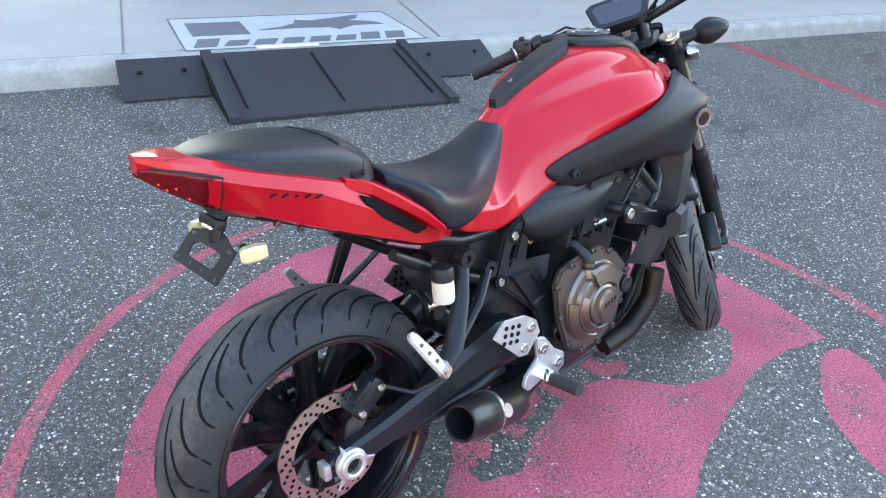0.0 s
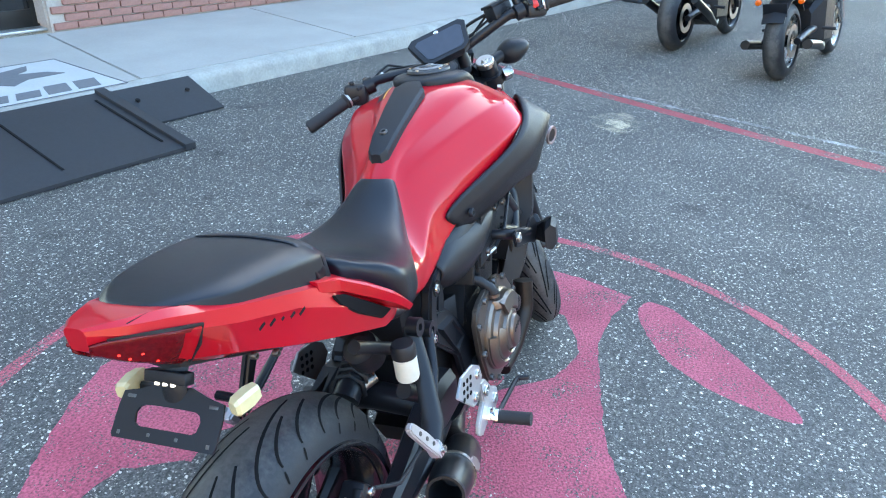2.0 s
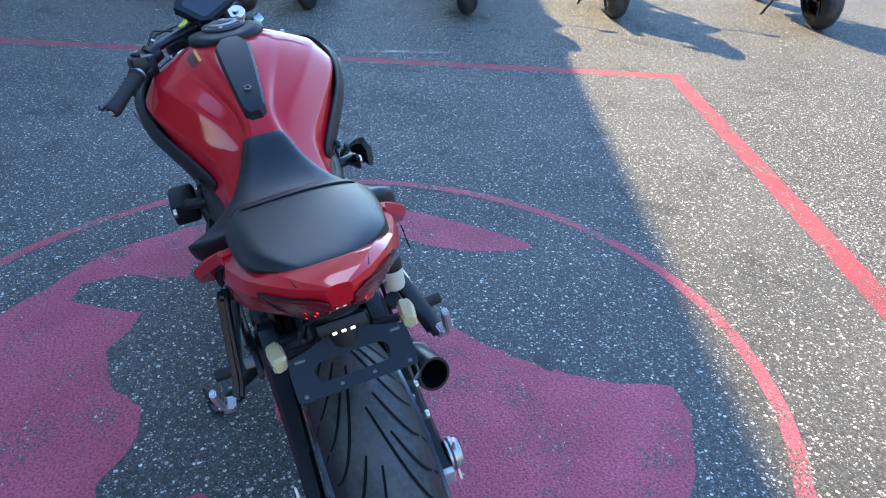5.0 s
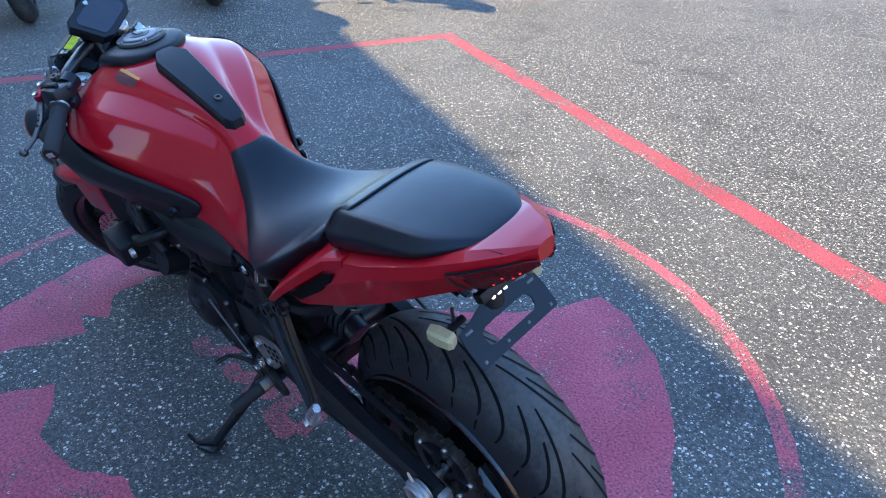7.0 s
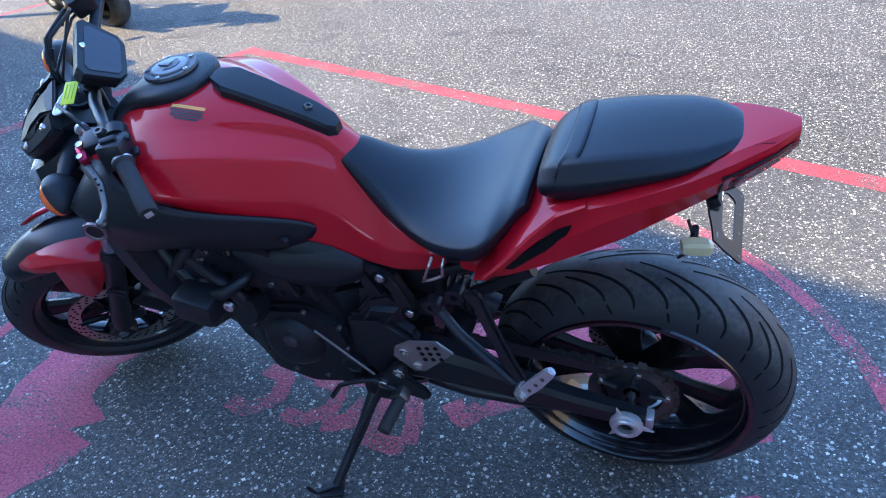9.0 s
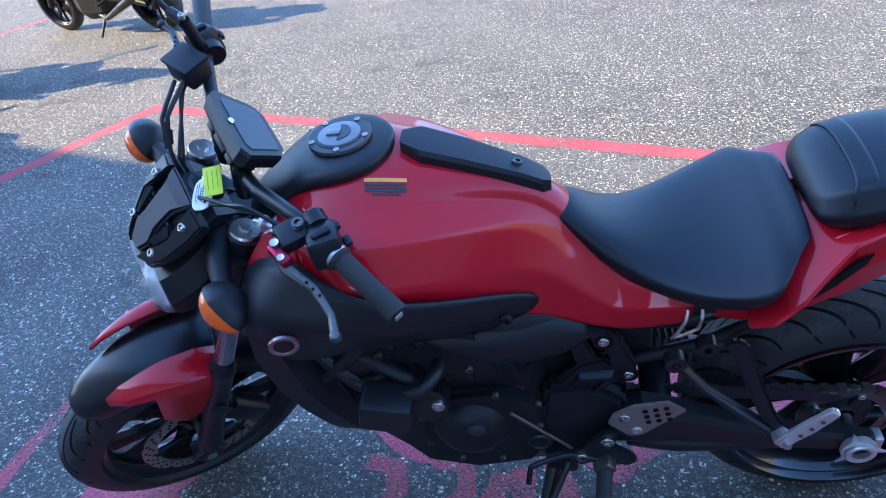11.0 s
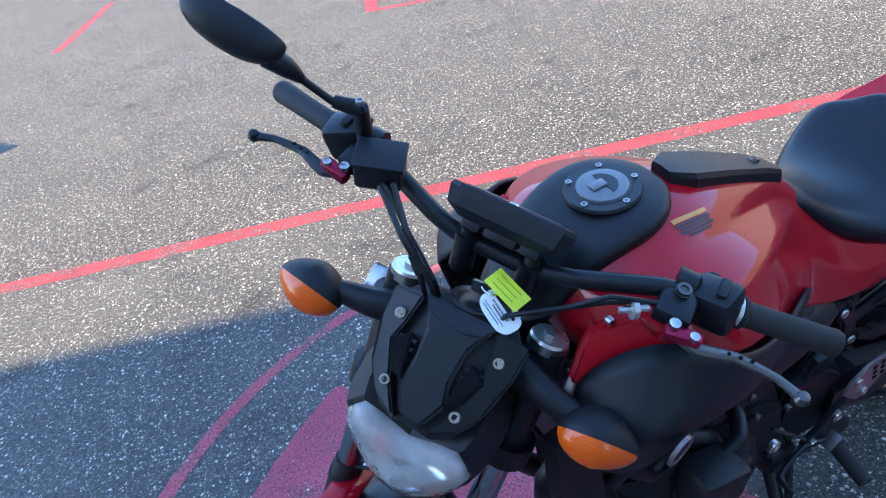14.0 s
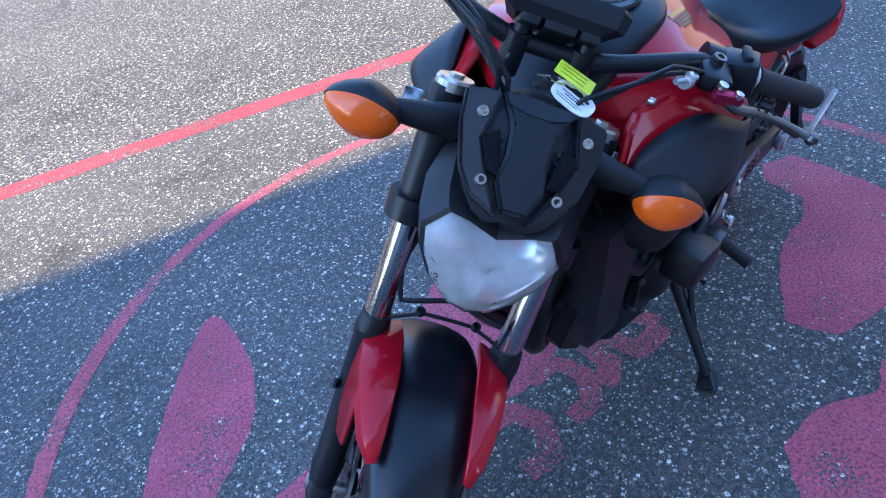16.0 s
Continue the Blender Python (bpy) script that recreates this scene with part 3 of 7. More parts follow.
# painted panel on the sidewalk
panel = part("painted_panel", moved(box(1.24, 0.60, 0.152, 1.72, 0.96, 0.004), K), PANEL_WHITE, label="white painted panel with grey emblem on sidewalk", category="ground sign", kind="structure")
bm = None
for x0, y0, x1, y1 in ((0.375, 0.118, 2.105, 0.13), (0.375, 1.07, 2.105, 1.08), (0.375, 0.12, 0.385, 1.08), (2.095, 0.12, 2.105, 1.08)):
    bm = box((x0 + x1) / 2, (y0 + y1) / 2, 0.1555, x1 - x0, y1 - y0, 0.003, bm=bm)
part("border", moved(bm, K), PANEL_GREY, panel)
part("emblem_block", moved(box(0.68, 0.70, 0.1562, 0.40, 0.40, 0.003), K), PANEL_GREY, panel)


def flat_plate(outline, z=0.1562):
    bm = prism(outline, 0.003)
    return moved(bm, K @ Matrix.Translation((0, 0, z)) @ Matrix.Rotation(radians(-90), 4, 'X'))


part("emblem_bird", flat_plate([(0.95, -0.70 + 1.30), (1.14, 0.67), (1.26, 0.76), (1.30, 0.88), (1.42, 0.84), (1.60, 0.90), (1.86, 0.99), (1.80, 0.86), (1.70, 0.80), (1.88, 0.74), (1.95, 0.64), (1.70, 0.63), (1.62, 0.57), (1.56, 0.52), (1.50, 0.60), (1.30, 0.62), (1.1, 0.60)]), PANEL_GREY, panel)
for k in range(8):                                       # heavy block marks in place of the lettering
    x = 0.44 + k * 0.195
    h = (0.30, 0.20, 0.20, 0.20, 0.20, 0.20, 0.27, 0.27)[k]
    sk = 0.06
    part("block_mark", flat_plate([(x, 0.19), (x + 0.15, 0.19), (x + 0.15 + sk, 0.19 + h * 0.72), (x + sk, 0.19 + h * 0.72)]), PANEL_GREY, panel)

# brick wall and dark glazed door beside it
wall = part("wall_north", moved(box(17.6, 2.24, 3.1, 30, 0.36, 6.2), K), MORTAR, label="red brick wall with pale mortar joints", category="wall", kind="structure")
wall_left = part("wall_north_left", moved(box(-16.0, 2.6, 3.1, 30, 0.36, 6.2), K), MORTAR, label="plain dark wall beyond the door", category="wall", kind="structure")
wall_over = part("wall_over_door", moved(box(0.8, 2.6, 4.4, 3.6, 0.36, 3.6), K), MORTAR, label="wall above the glazed door", category="wall", kind="structure")
brick_a = None
b = box(0, 0, 0, 0.203, 0.03, 0.058, 0.004, seg=1)
brick_me = bpy.data.meshes.new("brick")
b.to_mesh(brick_me)
b.free()
brick_me.materials.append(BRICK)
for row in range(9):
    for col in range(24):
        x = 2.61 + 0.11 + col * 0.213 - (0.1065 if row % 2 else 0)
        if x < 2.7:
            continue
        o = new("brick", brick_me)
        o.parent = wall
        o.matrix_world = K @ pose(x + random.uniform(-.002, .002), 2.05 + random.uniform(-.003, .003), 0.15 + 0.036 + row * 0.068, 0, random.uniform(-.4, .4), 0)
door = part("door_1", moved(box(1.5, 2.30, 1.37, 2.2, 0.05, 2.44), K), DOOR_GLASS, label="dark glazed shop door with bronze frame", category="door", kind="structure")
bm = None
for x in (0.42, 1.5, 2.58):
    bm = box(x, 2.30, 1.37, 0.07, 0.09, 2.44, 0.004, bm=bm)
bm = box(1.5, 2.30, 0.24, 2.1, 0.085, 0.16, 0.004, bm=bm)
bm = box(1.5, 2.30, 2.55, 2.1, 0.085, 0.08, 0.004, bm=bm)
part("door_frame", moved(bm, K), DARK_DOOR, door)
part("threshold", moved(box(1.5, 2.20, 0.162, 2.2, 0.14, 0.022, 0.006), K), ALU, door)
part("jamb", moved(box(2.60, 2.3, 3.0, 0.03, 0.4, 5.6), K), MORTAR, door)

# unseen roof slab, set up-sun so that its edge shadow crosses the lot
reach = 12.0
edge = Vector((0.56, -1.27, 0)) - SUN_DIR * reach
roof_h = reach * math.tan(radians(SUN_EL))
e_dir = Vector((math.cos(radians(-21.4)), math.sin(radians(-21.4)), 0))
e_in = Vector((-e_dir.y, e_dir.x, 0))
bm = bmesh.new()
q = [edge + e_dir * s + e_in * d for s, d in ((-45, 0), (45, 0), (45, 12), (-45, 12))]
ring_faces(bm, [[bm.verts.new((p.x, p.y, z)) for p in q] for z in (roof_h - 0.35, roof_h)])
part("roof", bm, RENDER_WALL, label="flat unseen roof slab that casts the shadow over the lot", category="roof", kind="structure")

# unseen plain walls that close the lot, added for the bodywork to reflect
FAR_WALL = mat("far_wall_tan", (0.30, 0.265, 0.22), 0.9, grain=2, grain_amt=0.15, stain=.3, stain_amt=0.25)
part("reflected_wall_south", box(6, -34, 3.2, 110, 0.5, 6.4), FAR_WALL, label="unseen plain tan wall added across the lot for reflections", category="wall", kind="structure")
part("reflected_wall_west", box(-24, -8, 4.2, 0.5, 52, 8.4), FAR_WALL, label="unseen plain tan wall added beyond the lot for reflections", category="wall", kind="structure")

# rubber kerb ramp
ramp = tagged(new("kerb_ramp"), "black rubber kerb ramp with raised side rails", "kerb ramp")
prof = lambda y0, z0, y1, z1, x0, x1, th: loft([[(x, y0, 0.004), (x, y0, z0 + th), (x, y1, z1 + th), (x, y1, 0.004)] for x in (x0, x1)])
part("ramp_board", moved(prof(-0.90, 0.012, -0.012, 0.155, 0.45, 1.86, 0.012), K), RUBBER_MAT, ramp)
for x in (0.45, 1.80):
    part("side_rail", moved(prof(-0.91, 0.03, -0.006, 0.178, x, x + 0.065, 0.012), K), RUBBER_MAT, ramp)
part("groove", moved(loft([[(x, -0.80, 0.045), (x, -0.80, 0.0475), (x, -0.10, 0.1595), (x, -0.10, 0.152)] for x in (1.145, 1.157)]), K), SHADE_AND_PRINT, ramp)
for x in (0.57, 1.73):
    part("groove", moved(loft([[(x, -0.78, 0.045), (x, -0.78, 0.0505), (x, -0.12, 0.157), (x, -0.12, 0.152)] for x in (x, x + 0.014)]), K), SHADE_AND_PRINT, ramp)
part("white_edge_strip", moved(box(1.03, 0.03, 0.178, 0.42, 0.05, 0.006, 0.001), K), WHITE_TAG, ramp)
for x0, x1, lab in ((-0.05, 0.445, ""), (1.87, 2.48, "")):
    wing = part("ramp_wing", moved(prof(-0.38, 0.008, -0.01, 0.15, x0, x1, 0.008), K), RUBBER_MAT, label="black rubber ramp wing beside the kerb ramp", category="kerb ramp")
    for xx in (x0 + 0.12, x1 - 0.12):
        part("bolt_hole", moved(moved(lathe([(0.0, 0.0), (0.016, 0.0), (0.016, -0.004)], 12, 'Z'), pose(xx, -0.16, 0.116, 21)), K), SHADE_AND_PRINT, wing)

# ---- the motorcycle ----
LEAN_DEG = 10.3
bike = tagged(new("motorcycle"), "red naked motorcycle leaning on its side stand", "motorcycle")
bike.matrix_world = pose(0.95, 0, 0, 0, 0, 1.1) @ pose(-0.95, 0, 0, -LEAN_DEG, 0, 0)
AXIS0 = Vector((1.07, 0, 0.97))
AXIS = Vector((-math.sin(radians(28)), 0, math.cos(radians(28))))
STEER = Matrix.Translation(AXIS0) @ Matrix.Rotation(radians(37), 4, AXIS) @ Matrix.Translation(-AXIS0)
REAR = Vector((-0.018, 0, 0.317))
FRONT = Vector((1.452, 0, 0.296))


def ring_sym(x, prof):
    """A closed ring at x out of half a profile (y, z), top to bottom, mirrored."""
    return [(x, y, z) for y, z in prof] + [(x, -y, z) for y, z in prof[::-1] if y > 1e-5]


def skin(rows):
    return loft([ring_sym(x, p) for x, p in rows])


def dense(rows, k=5):
    """More rings between the given ones, on a smooth curve along the length."""
    flat = [[x] + [v for q in p for v in q] for x, p in rows]
    A = [np.array(r) for r in flat]
    A = [2 * A[0] - A[1]] + A + [2 * A[-1] - A[-2]]
    out = []
    for i in range(1, len(A) - 2):
        a, b, c, d = A[i - 1:i + 3]
        for j in range(k):
            t = j / k
            out.append(b + (c - b) * t + t * (1 - t) * 0.12 * ((b - a) * (1 - t) - (d - c) * t))
    out.append(A[-2])
    return [(float(r[0]), [(float(r[m]), float(r[m + 1])) for m in range(1, len(r), 2)]) for r in out]


def creased(bm, rows, n, which, amount):
    """Keep the lengthwise edges at the given places of each ring crisp."""
    lay = bm.edges.layers.float.get('crease_edge') or bm.edges.layers.float.new('crease_edge')
    bm.verts.ensure_lookup_table()
    bm.verts.index_update()
    for e in bm.edges:
        i, j = e.verts[0].index, e.verts[1].index
        if i // n != j // n and i % n == j % n and i % n in which:
            e[lay] = amount
    return bm


def tyre_mesh(R, w, rim, seg, cols, tread=None):
    """A tyre; tread: (count, turn) lays flat dark strips, groove shade as colour, across its crown, staggered from side
    to side.
    """
    r = w * 0.56

    def at(th, a, up=0.0):
        rr, yy = max(rim, R - r + r * math.cos(a)) + up, math.sin(a) * w / 2 * (1 + up / (w / 2))
        return (rr * math.cos(th), yy, rr * math.sin(th))

    bm = bmesh.new()
    crown = bm.verts.layers.float.new("crown")
    rings = []
    for s in range(seg):
        th = math.tau * s / seg
        c, q = math.cos(th), math.sin(th)
        ring = [((rim - 0.012) * c, -w * 0.34, (rim - 0.012) * q), (rim * c, -w * 0.42, rim * q)] + [at(th, radians(-96 + 192 * k / cols)) for k in range(cols + 1)] + [(rim * c, w * 0.42, rim * q), ((rim - 0.012) * c, w * 0.34, (rim - 0.012) * q)]
        rings.append([bm.verts.new(p) for p in ring])
        for k, v in enumerate(rings[-1]):
            v[crown] = max(0.0, 1 - abs(k - (len(ring) - 1) / 2) / (cols * .34))
    n = len(rings[0])
    for s in range(seg):
        A, B = rings[s], rings[(s + 1) % seg]
        for i in range(n):
            j = (i + 1) % n
            bm.faces.new((A[i], B[i], B[j], A[j]))
    if not tread:
        return bm
    count, turn = tread
    pitch = math.tau / count
    for k in range(count):
        for side in (1, -1):
            for lo, hi, off, sweep, power, width in ((2, 60, 0.0, 1.0, 2.4, .0033), (14, 53, 0.88, 0.46, 1.9, .0034), (57, 68, 1.36, 0.05, 1.0, .0029), (18, 53, 1.26, 0.42, 1.9, .0034), (57, 68, 1.70, 0.05, 1.0, .0029)):
                mid = []
                for i in range(17):
                    u = i / 16
                    mid.append(Vector(((k + off + sweep * (1 - (1 - u) ** power if power > 1.5 else u ** (1 / power)) * turn + (0.5 if side > 0 else 0)) * pitch * R, radians(lo + (hi - lo) * u) * r)))
                prev = None
                for i, q in enumerate(mid):
                    d = (mid[min(i + 1, 16)] - mid[max(i - 1, 0)]).normalized()
                    half = width * (0.45 + 0.55 * math.sin(math.pi * (0.05 + 0.9 * i / 16)) ** 0.5)
                    cur = []
                    for e in (-1, 1):
                        w_ = q + Vector((-d.y, d.x)) * half * e
                        cur.append(bm.verts.new(at(w_.x / R, w_.y / r * side, 0.0006)))
                    if prev:
                        bm.faces.new((prev[0], prev[1], cur[1], cur[0])).material_index = 1
                    prev = cur
    return bm


def wheel_rim(rim, w):
    """The dished rim of a cast wheel."""
    bm = lathe([(rim + 0.004, -w / 2), (rim + 0.006, -w / 2 + 0.006), (rim - 0.006, -w / 2 + 0.012), (rim - 0.016, -w * 0.30), (rim - 0.022, 0), (rim - 0.016, w * 0.30), (rim - 0.006, w / 2 - 0.012),
                (rim + 0.006, w / 2 - 0.006), (rim + 0.004, w / 2), (rim - 0.012, w / 2 - 0.004), (rim - 0.026, w * 0.30), (rim - 0.033, 0), (rim - 0.026, -w * 0.30), (rim - 0.012, -w / 2 + 0.004)], 80, close=True)
    return bm


def wheel_spokes(rim, spoke_r0, spokes, lean):
    bm = None
    for k in range(spokes):
        for s in (-1, 1):
            a0 = math.tau * k / spokes + s * 0.10
            a1 = math.tau * k / spokes + s * lean
            p0 = Vector((math.cos(a0) * spoke_r0, 0, math.sin(a0) * spoke_r0))
            p1 = Vector((math.cos(a1) * (rim - 0.026), 0, math.sin(a1) * (rim - 0.026)))
            bm = tube([p0, p0.lerp(p1, 0.5), p1], [0.017, 0.014, 0.018], 8, False, flat=1.9, bm=bm)
    return bm


def wheel_hub(w):
    return lathe([(0.018, -w * 0.42), (0.048, -w * 0.42), (0.052, -w * 0.3), (0.042, 0), (0.052, w * 0.3), (0.048, w * 0.42), (0.018, w * 0.42)], 32, close=True)


def disc_mesh(r_out, r_in, holes, rows, lobes, thick=0.005):
    """A drilled brake disc with a scalloped rim."""
    bm = bmesh.new()
    n = lobes * 12
    outer = lambda a: r_out * (1 - 0.028 * max(0, math.cos(a * lobes)) ** 3)
    for side in (-1, 1):
        rings = [[bm.verts.new((rad(a) * math.cos(a), side * thick / 2, rad(a) * math.sin(a))) for a in (math.tau * q / n for q in range(n))] for rad in (lambda a: r_in, outer)]
        ring_faces(bm, rings, True, False)
        bm.verts.ensure_lookup_table()
    v = list(bm.verts)
    for off in (0, n):
        for i in range(n):
            bm.faces.new((v[off + i], v[off + (i + 1) % n], v[2 * n + off + (i + 1) % n], v[2 * n + off + i]))
    # flat discs in the second material draw the drilled holes as dark shade
    for k in range(holes):
        for j in range(rows):
            a = math.tau * (k + 0.33 * j) / holes
            rr = r_in + (r_out - r_in) * (0.28 + 0.5 * j / max(1, rows - 1))
            for side in (-1, 1):
                h = bmesh.ops.create_circle(bm, cap_ends=True, radius=0.0042, segments=8, matrix=Matrix.Translation((rr * math.cos(a), side * (thick / 2 + 0.0006), rr * math.sin(a))) @ Matrix.Rotation(radians(90), 4, 'X'))
                for f in {f for q in h["verts"] for f in q.link_faces}:
                    f.material_index = 1
    return bm


def bolt(x, y, z, r=0.008, axis='Y', side=1, tilt=None):
    """A round bolt head with a hex socket."""
    bm = lathe([(0.0, 0.0015), (r * 0.45, 0.0015), (r * 0.5, 0.005), (r * 0.85, 0.005), (r, 0.003), (r, -0.004)], 14, axis)
    if axis == 'Y' and side < 0:
        bm.transform(Matrix.Rotation(math.pi, 4, 'Z'))
    if tilt:
        bm.transform(tilt)
    bm.transform(Matrix.Translation((x, y, z)))
    return bm


def both(s, pts):
    return [(x, s * y, z) for x, y, z in pts]


# bodywork
TANK = [(0.300, [(0, .735), (.06, .737), (.110, .742), (.128, .742), (.140, .732), (.140, .700), (.08, .700)]),
        (0.36, [(0, .736), (.06, .743), (.118, .752), (.130, .752), (.143, .732), (.139, .686), (.08, .685)]),
        (0.42, [(0, .755), (.055, .757), (.096, .762), (.112, .757), (.136, .722), (.133, .668), (.07, .665)]),
        (0.46, [(0, .800), (.045, .790), (.074, .776), (.092, .760), (.126, .715), (.129, .670), (.07, .660)]),
        (0.52, [(0, .880), (.032, .868), (.046, .846), (.060, .818), (.112, .765), (.132, .690), (.08, .670)]),
        (0.58, [(0, .925), (.030, .916), (.035, .896), (.060, .880), (.108, .812), (.130, .716), (.10, .690)]),
        (0.66, [(0, .963), (.050, .953), (.061, .926), (.118, .914), (.154, .836), (.168, .775), (.12, .700)]),
        (0.76, [(0, 1.002), (.072, .992), (.102, .962), (.166, .944), (.212, .872), (.204, .812), (.13, .750)]),
        (0.84, [(0, 1.020), (.085, 1.009), (.130, .978), (.200, .952), (.245, .896), (.214, .846), (.14, .790)]),
        (0.92, [(0, 1.016), (.085, 1.006), (.146, .978), (.202, .952), (.236, .908), (.206, .862), (.13, .820)]),
        (0.98, [(0, .996), (.072, .988), (.128, .962), (.160, .938), (.172, .900), (.155, .868), (.11, .850)]),
        (1.03, [(0, .950), (.045, .945), (.075, .930), (.098, .915), (.105, .895), (.098, .880), (.08, .870)])]
bm = skin(TANK)
tank = part("fuel_tank", creased(creased(creased(bm, TANK, 13, (2, 11, 4, 9), 0.6), TANK, 13, (3, 10), 0.95), TANK, 13, (5, 8), 0.8), RED, bike, "glossy red fuel tank with a creased shoulder", sub=3)
SHELL = [(0.806, .020, 1.0205, .0), (0.818, .054, 1.0245, .006), (0.843, .081, 1.0290, .008), (0.88, .098, 1.0310, .010), (0.93, .098, 1.0265, .012), (0.98, .090, 1.0100, .018), (1.03, .080, 0.9800, .030), (1.075, .066, 0.945, .05), (1.09, .055, 0.915, .06)]
rings = []
for x, w, z, drop in SHELL:
    rings.append([(x, 0, z), (x, w * .5, z - drop * .15), (x, w * .88, z - drop * .5), (x, w, z - drop - .006), (x, w * .94, z - drop - .035), (x, 0, z - .06),
                  (x, -w * .94, z - drop - .035), (x, -w, z - drop - .006), (x, -w * .88, z - drop * .5), (x, -w * .5, z - drop * .15)])
shroud = part("cap_surround", loft(rings), PLASTIC, tank, "matt black plastic round the fuel cap", sub=2)
CAPM = Matrix.Translation((0.896, 0, 1.0325)) @ Matrix.Rotation(radians(1.5), 4, 'Y') @ Matrix.Diagonal((.80, .80, 1, 1))
bm = lathe([(0, .004), (.030, .004), (.050, .0035), (.051, .002), (.066, .002), (.067, .001), (.068, -.004)], 48, 'Z')
part("fuel_cap", moved(bm, CAPM), CAP_GREY, tank, "dark grey round locking fuel cap")
bm = lathe([(0, .0062), (.040, .0062), (.045, .0052), (.046, .003)], 48, 'Z')
part("cap_disc", moved(bm, CAPM), CAP_LIGHT, tank, "lighter grey disc of the fuel cap")
bm = prism([(.030 * math.cos(a), .030 * math.sin(a)) for a in np.linspace(radians(100), radians(260), 16)], .002, m=Matrix.Rotation(radians(90), 4, 'X'))
part("cap_recess", moved(moved(bm, Matrix.Translation((.004, 0, .0066))), CAPM), CAP_GREY, tank)
part("cap_flap", moved(box(.010, 0, .0085, .030, .020, .004, .0015), CAPM), CAP_LIGHT, tank)
bm = None
for k in range(5):
    a = math.tau * k / 5 + 0.4
    bm = join(bm, moved(lathe([(0, .001), (.003, .001), (.003, .003), (.006, .003), (.006, -.002)], 12, 'Z'), CAPM @ Matrix.Translation((.0590 * math.cos(a), .0590 * math.sin(a), .002))))
part("cap_bolts", bm, STEEL, tank)
top_z = lambda x: float(np.interp(x, [r[0] for r in TANK], [r[1][0][1] for r in TANK])) - 0.002
bm = bmesh.new()
rings = []
for x, w in ((0.553, .012), (0.566, .024), (0.60, .029), (0.69, .037), (0.762, .041), (0.790, .024), (0.794, .020)):
    z = top_z(x)
    rings.append([bm.verts.new(p) for p in ((x, 0, z + .017), (x, w * .86, z + .0155), (x, w, z + .008), (x, w, z - .022), (x, -w, z - .022), (x, -w, z + .008), (x, -w * .86, z + .0155))])
part("tank_pad", ring_faces(bm, rings), PLASTIC, tank, "black plastic pad along the tank top", angle=24)
part("pad_bolt", bolt(0.608, 0, top_z(.608) + .016, .009, 'Z', tilt=Matrix.Rotation(radians(-24), 4, 'Y')), DARK_STEEL, tank)
LM = Matrix.Translation((0.812, 0.094, 0.9955)) @ Matrix.Rotation(radians(-34), 4, 'X') @ Matrix.Rotation(radians(-6), 4, 'Y')


def stuck(name, x, y, w, h, material):
    """A thin printed strip that lies on the tank."""
    bm = bmesh.new()
    grid = [[bm.verts.new((x + w * (i / 8 - .5), y + h * (j - .5), 0)) for j in (0, 1)] for i in range(9)]
    ob = part(name, moved(ring_faces(bm, grid, False, False), LM), material, tank)
    sw = ob.modifiers.new("lie_on_tank", 'SHRINKWRAP')
    sw.target, sw.offset, sw.wrap_method, sw.wrap_mode = tank, 0.0010, 'NEAREST_SURFACEPOINT', 'ABOVE_SURFACE'


stuck("warning_label", 0, -.0105, .070, .0075, ORANGE_LABEL)
LABEL_INK = mat("label_print", (0.035, 0.03, 0.03), 0.5)
for k in range(4):
    stuck("label_bar", .001 - .001 * k, -.002 + .0058 * k, .070 - .006 * (k % 2) - .016 * (k == 3), .0042, LABEL_INK)

SEATR = [(.560, [(0, .866), (.026, .864), (.036, .856), (.040, .838)]), (.545, [(0, .880), (.032, .877), (.043, .867), (.046, .838)]), (.518, [(0, .878), (.041, .871), (.056, .850), (.062, .818)]), (.47, [(0, .840), (.058, .833), (.080, .803), (.090, .755)]),
         (.40, [(0, .808), (.096, .799), (.126, .780), (.132, .730)]), (.33, [(0, .803), (.134, .795), (.170, .783), (.170, .724)]), (.27, [(0, .817), (.156, .811), (.196, .800), (.188, .726)]),
         (.232, [(0, .834), (.158, .830), (.206, .816), (.198, .738)]), (.212, [(0, .846), (.146, .842), (.196, .828), (.190, .762)]), (.190, [(0, .858), (.122, .850), (.160, .834), (.156, .785)]), (.174, [(0, .870), (.104, .863), (.132, .850), (.130, .80)]),
         (.160, [(0, .872), (.094, .866), (.118, .853), (.118, .81)]), (.154, [(0, .866), (.086, .860), (.108, .848), (.108, .815)])]
bm = skin(SEATR)
part("rider_seat", creased(bm, SEATR, 7, (2, 4), 0.72), SEAT, bike, "black vinyl rider seat", sub=3)
part("seat_base", loft([[(x, s_ * w, z) for s_, w, z in ((-1, w, zt), (-1, w * .96, zb), (1, w * .96, zb), (1, w, zt))] for x, w, zt, zb in ((.50, .060, .79, .74), (.46, .078, .77, .70), (.40, .105, .758, .695), (.33, .130, .752, .700), (.27, .150, .752, .715), (.22, .160, .78, .73))]), PLASTIC, bike, "matt black seat base", angle=25)
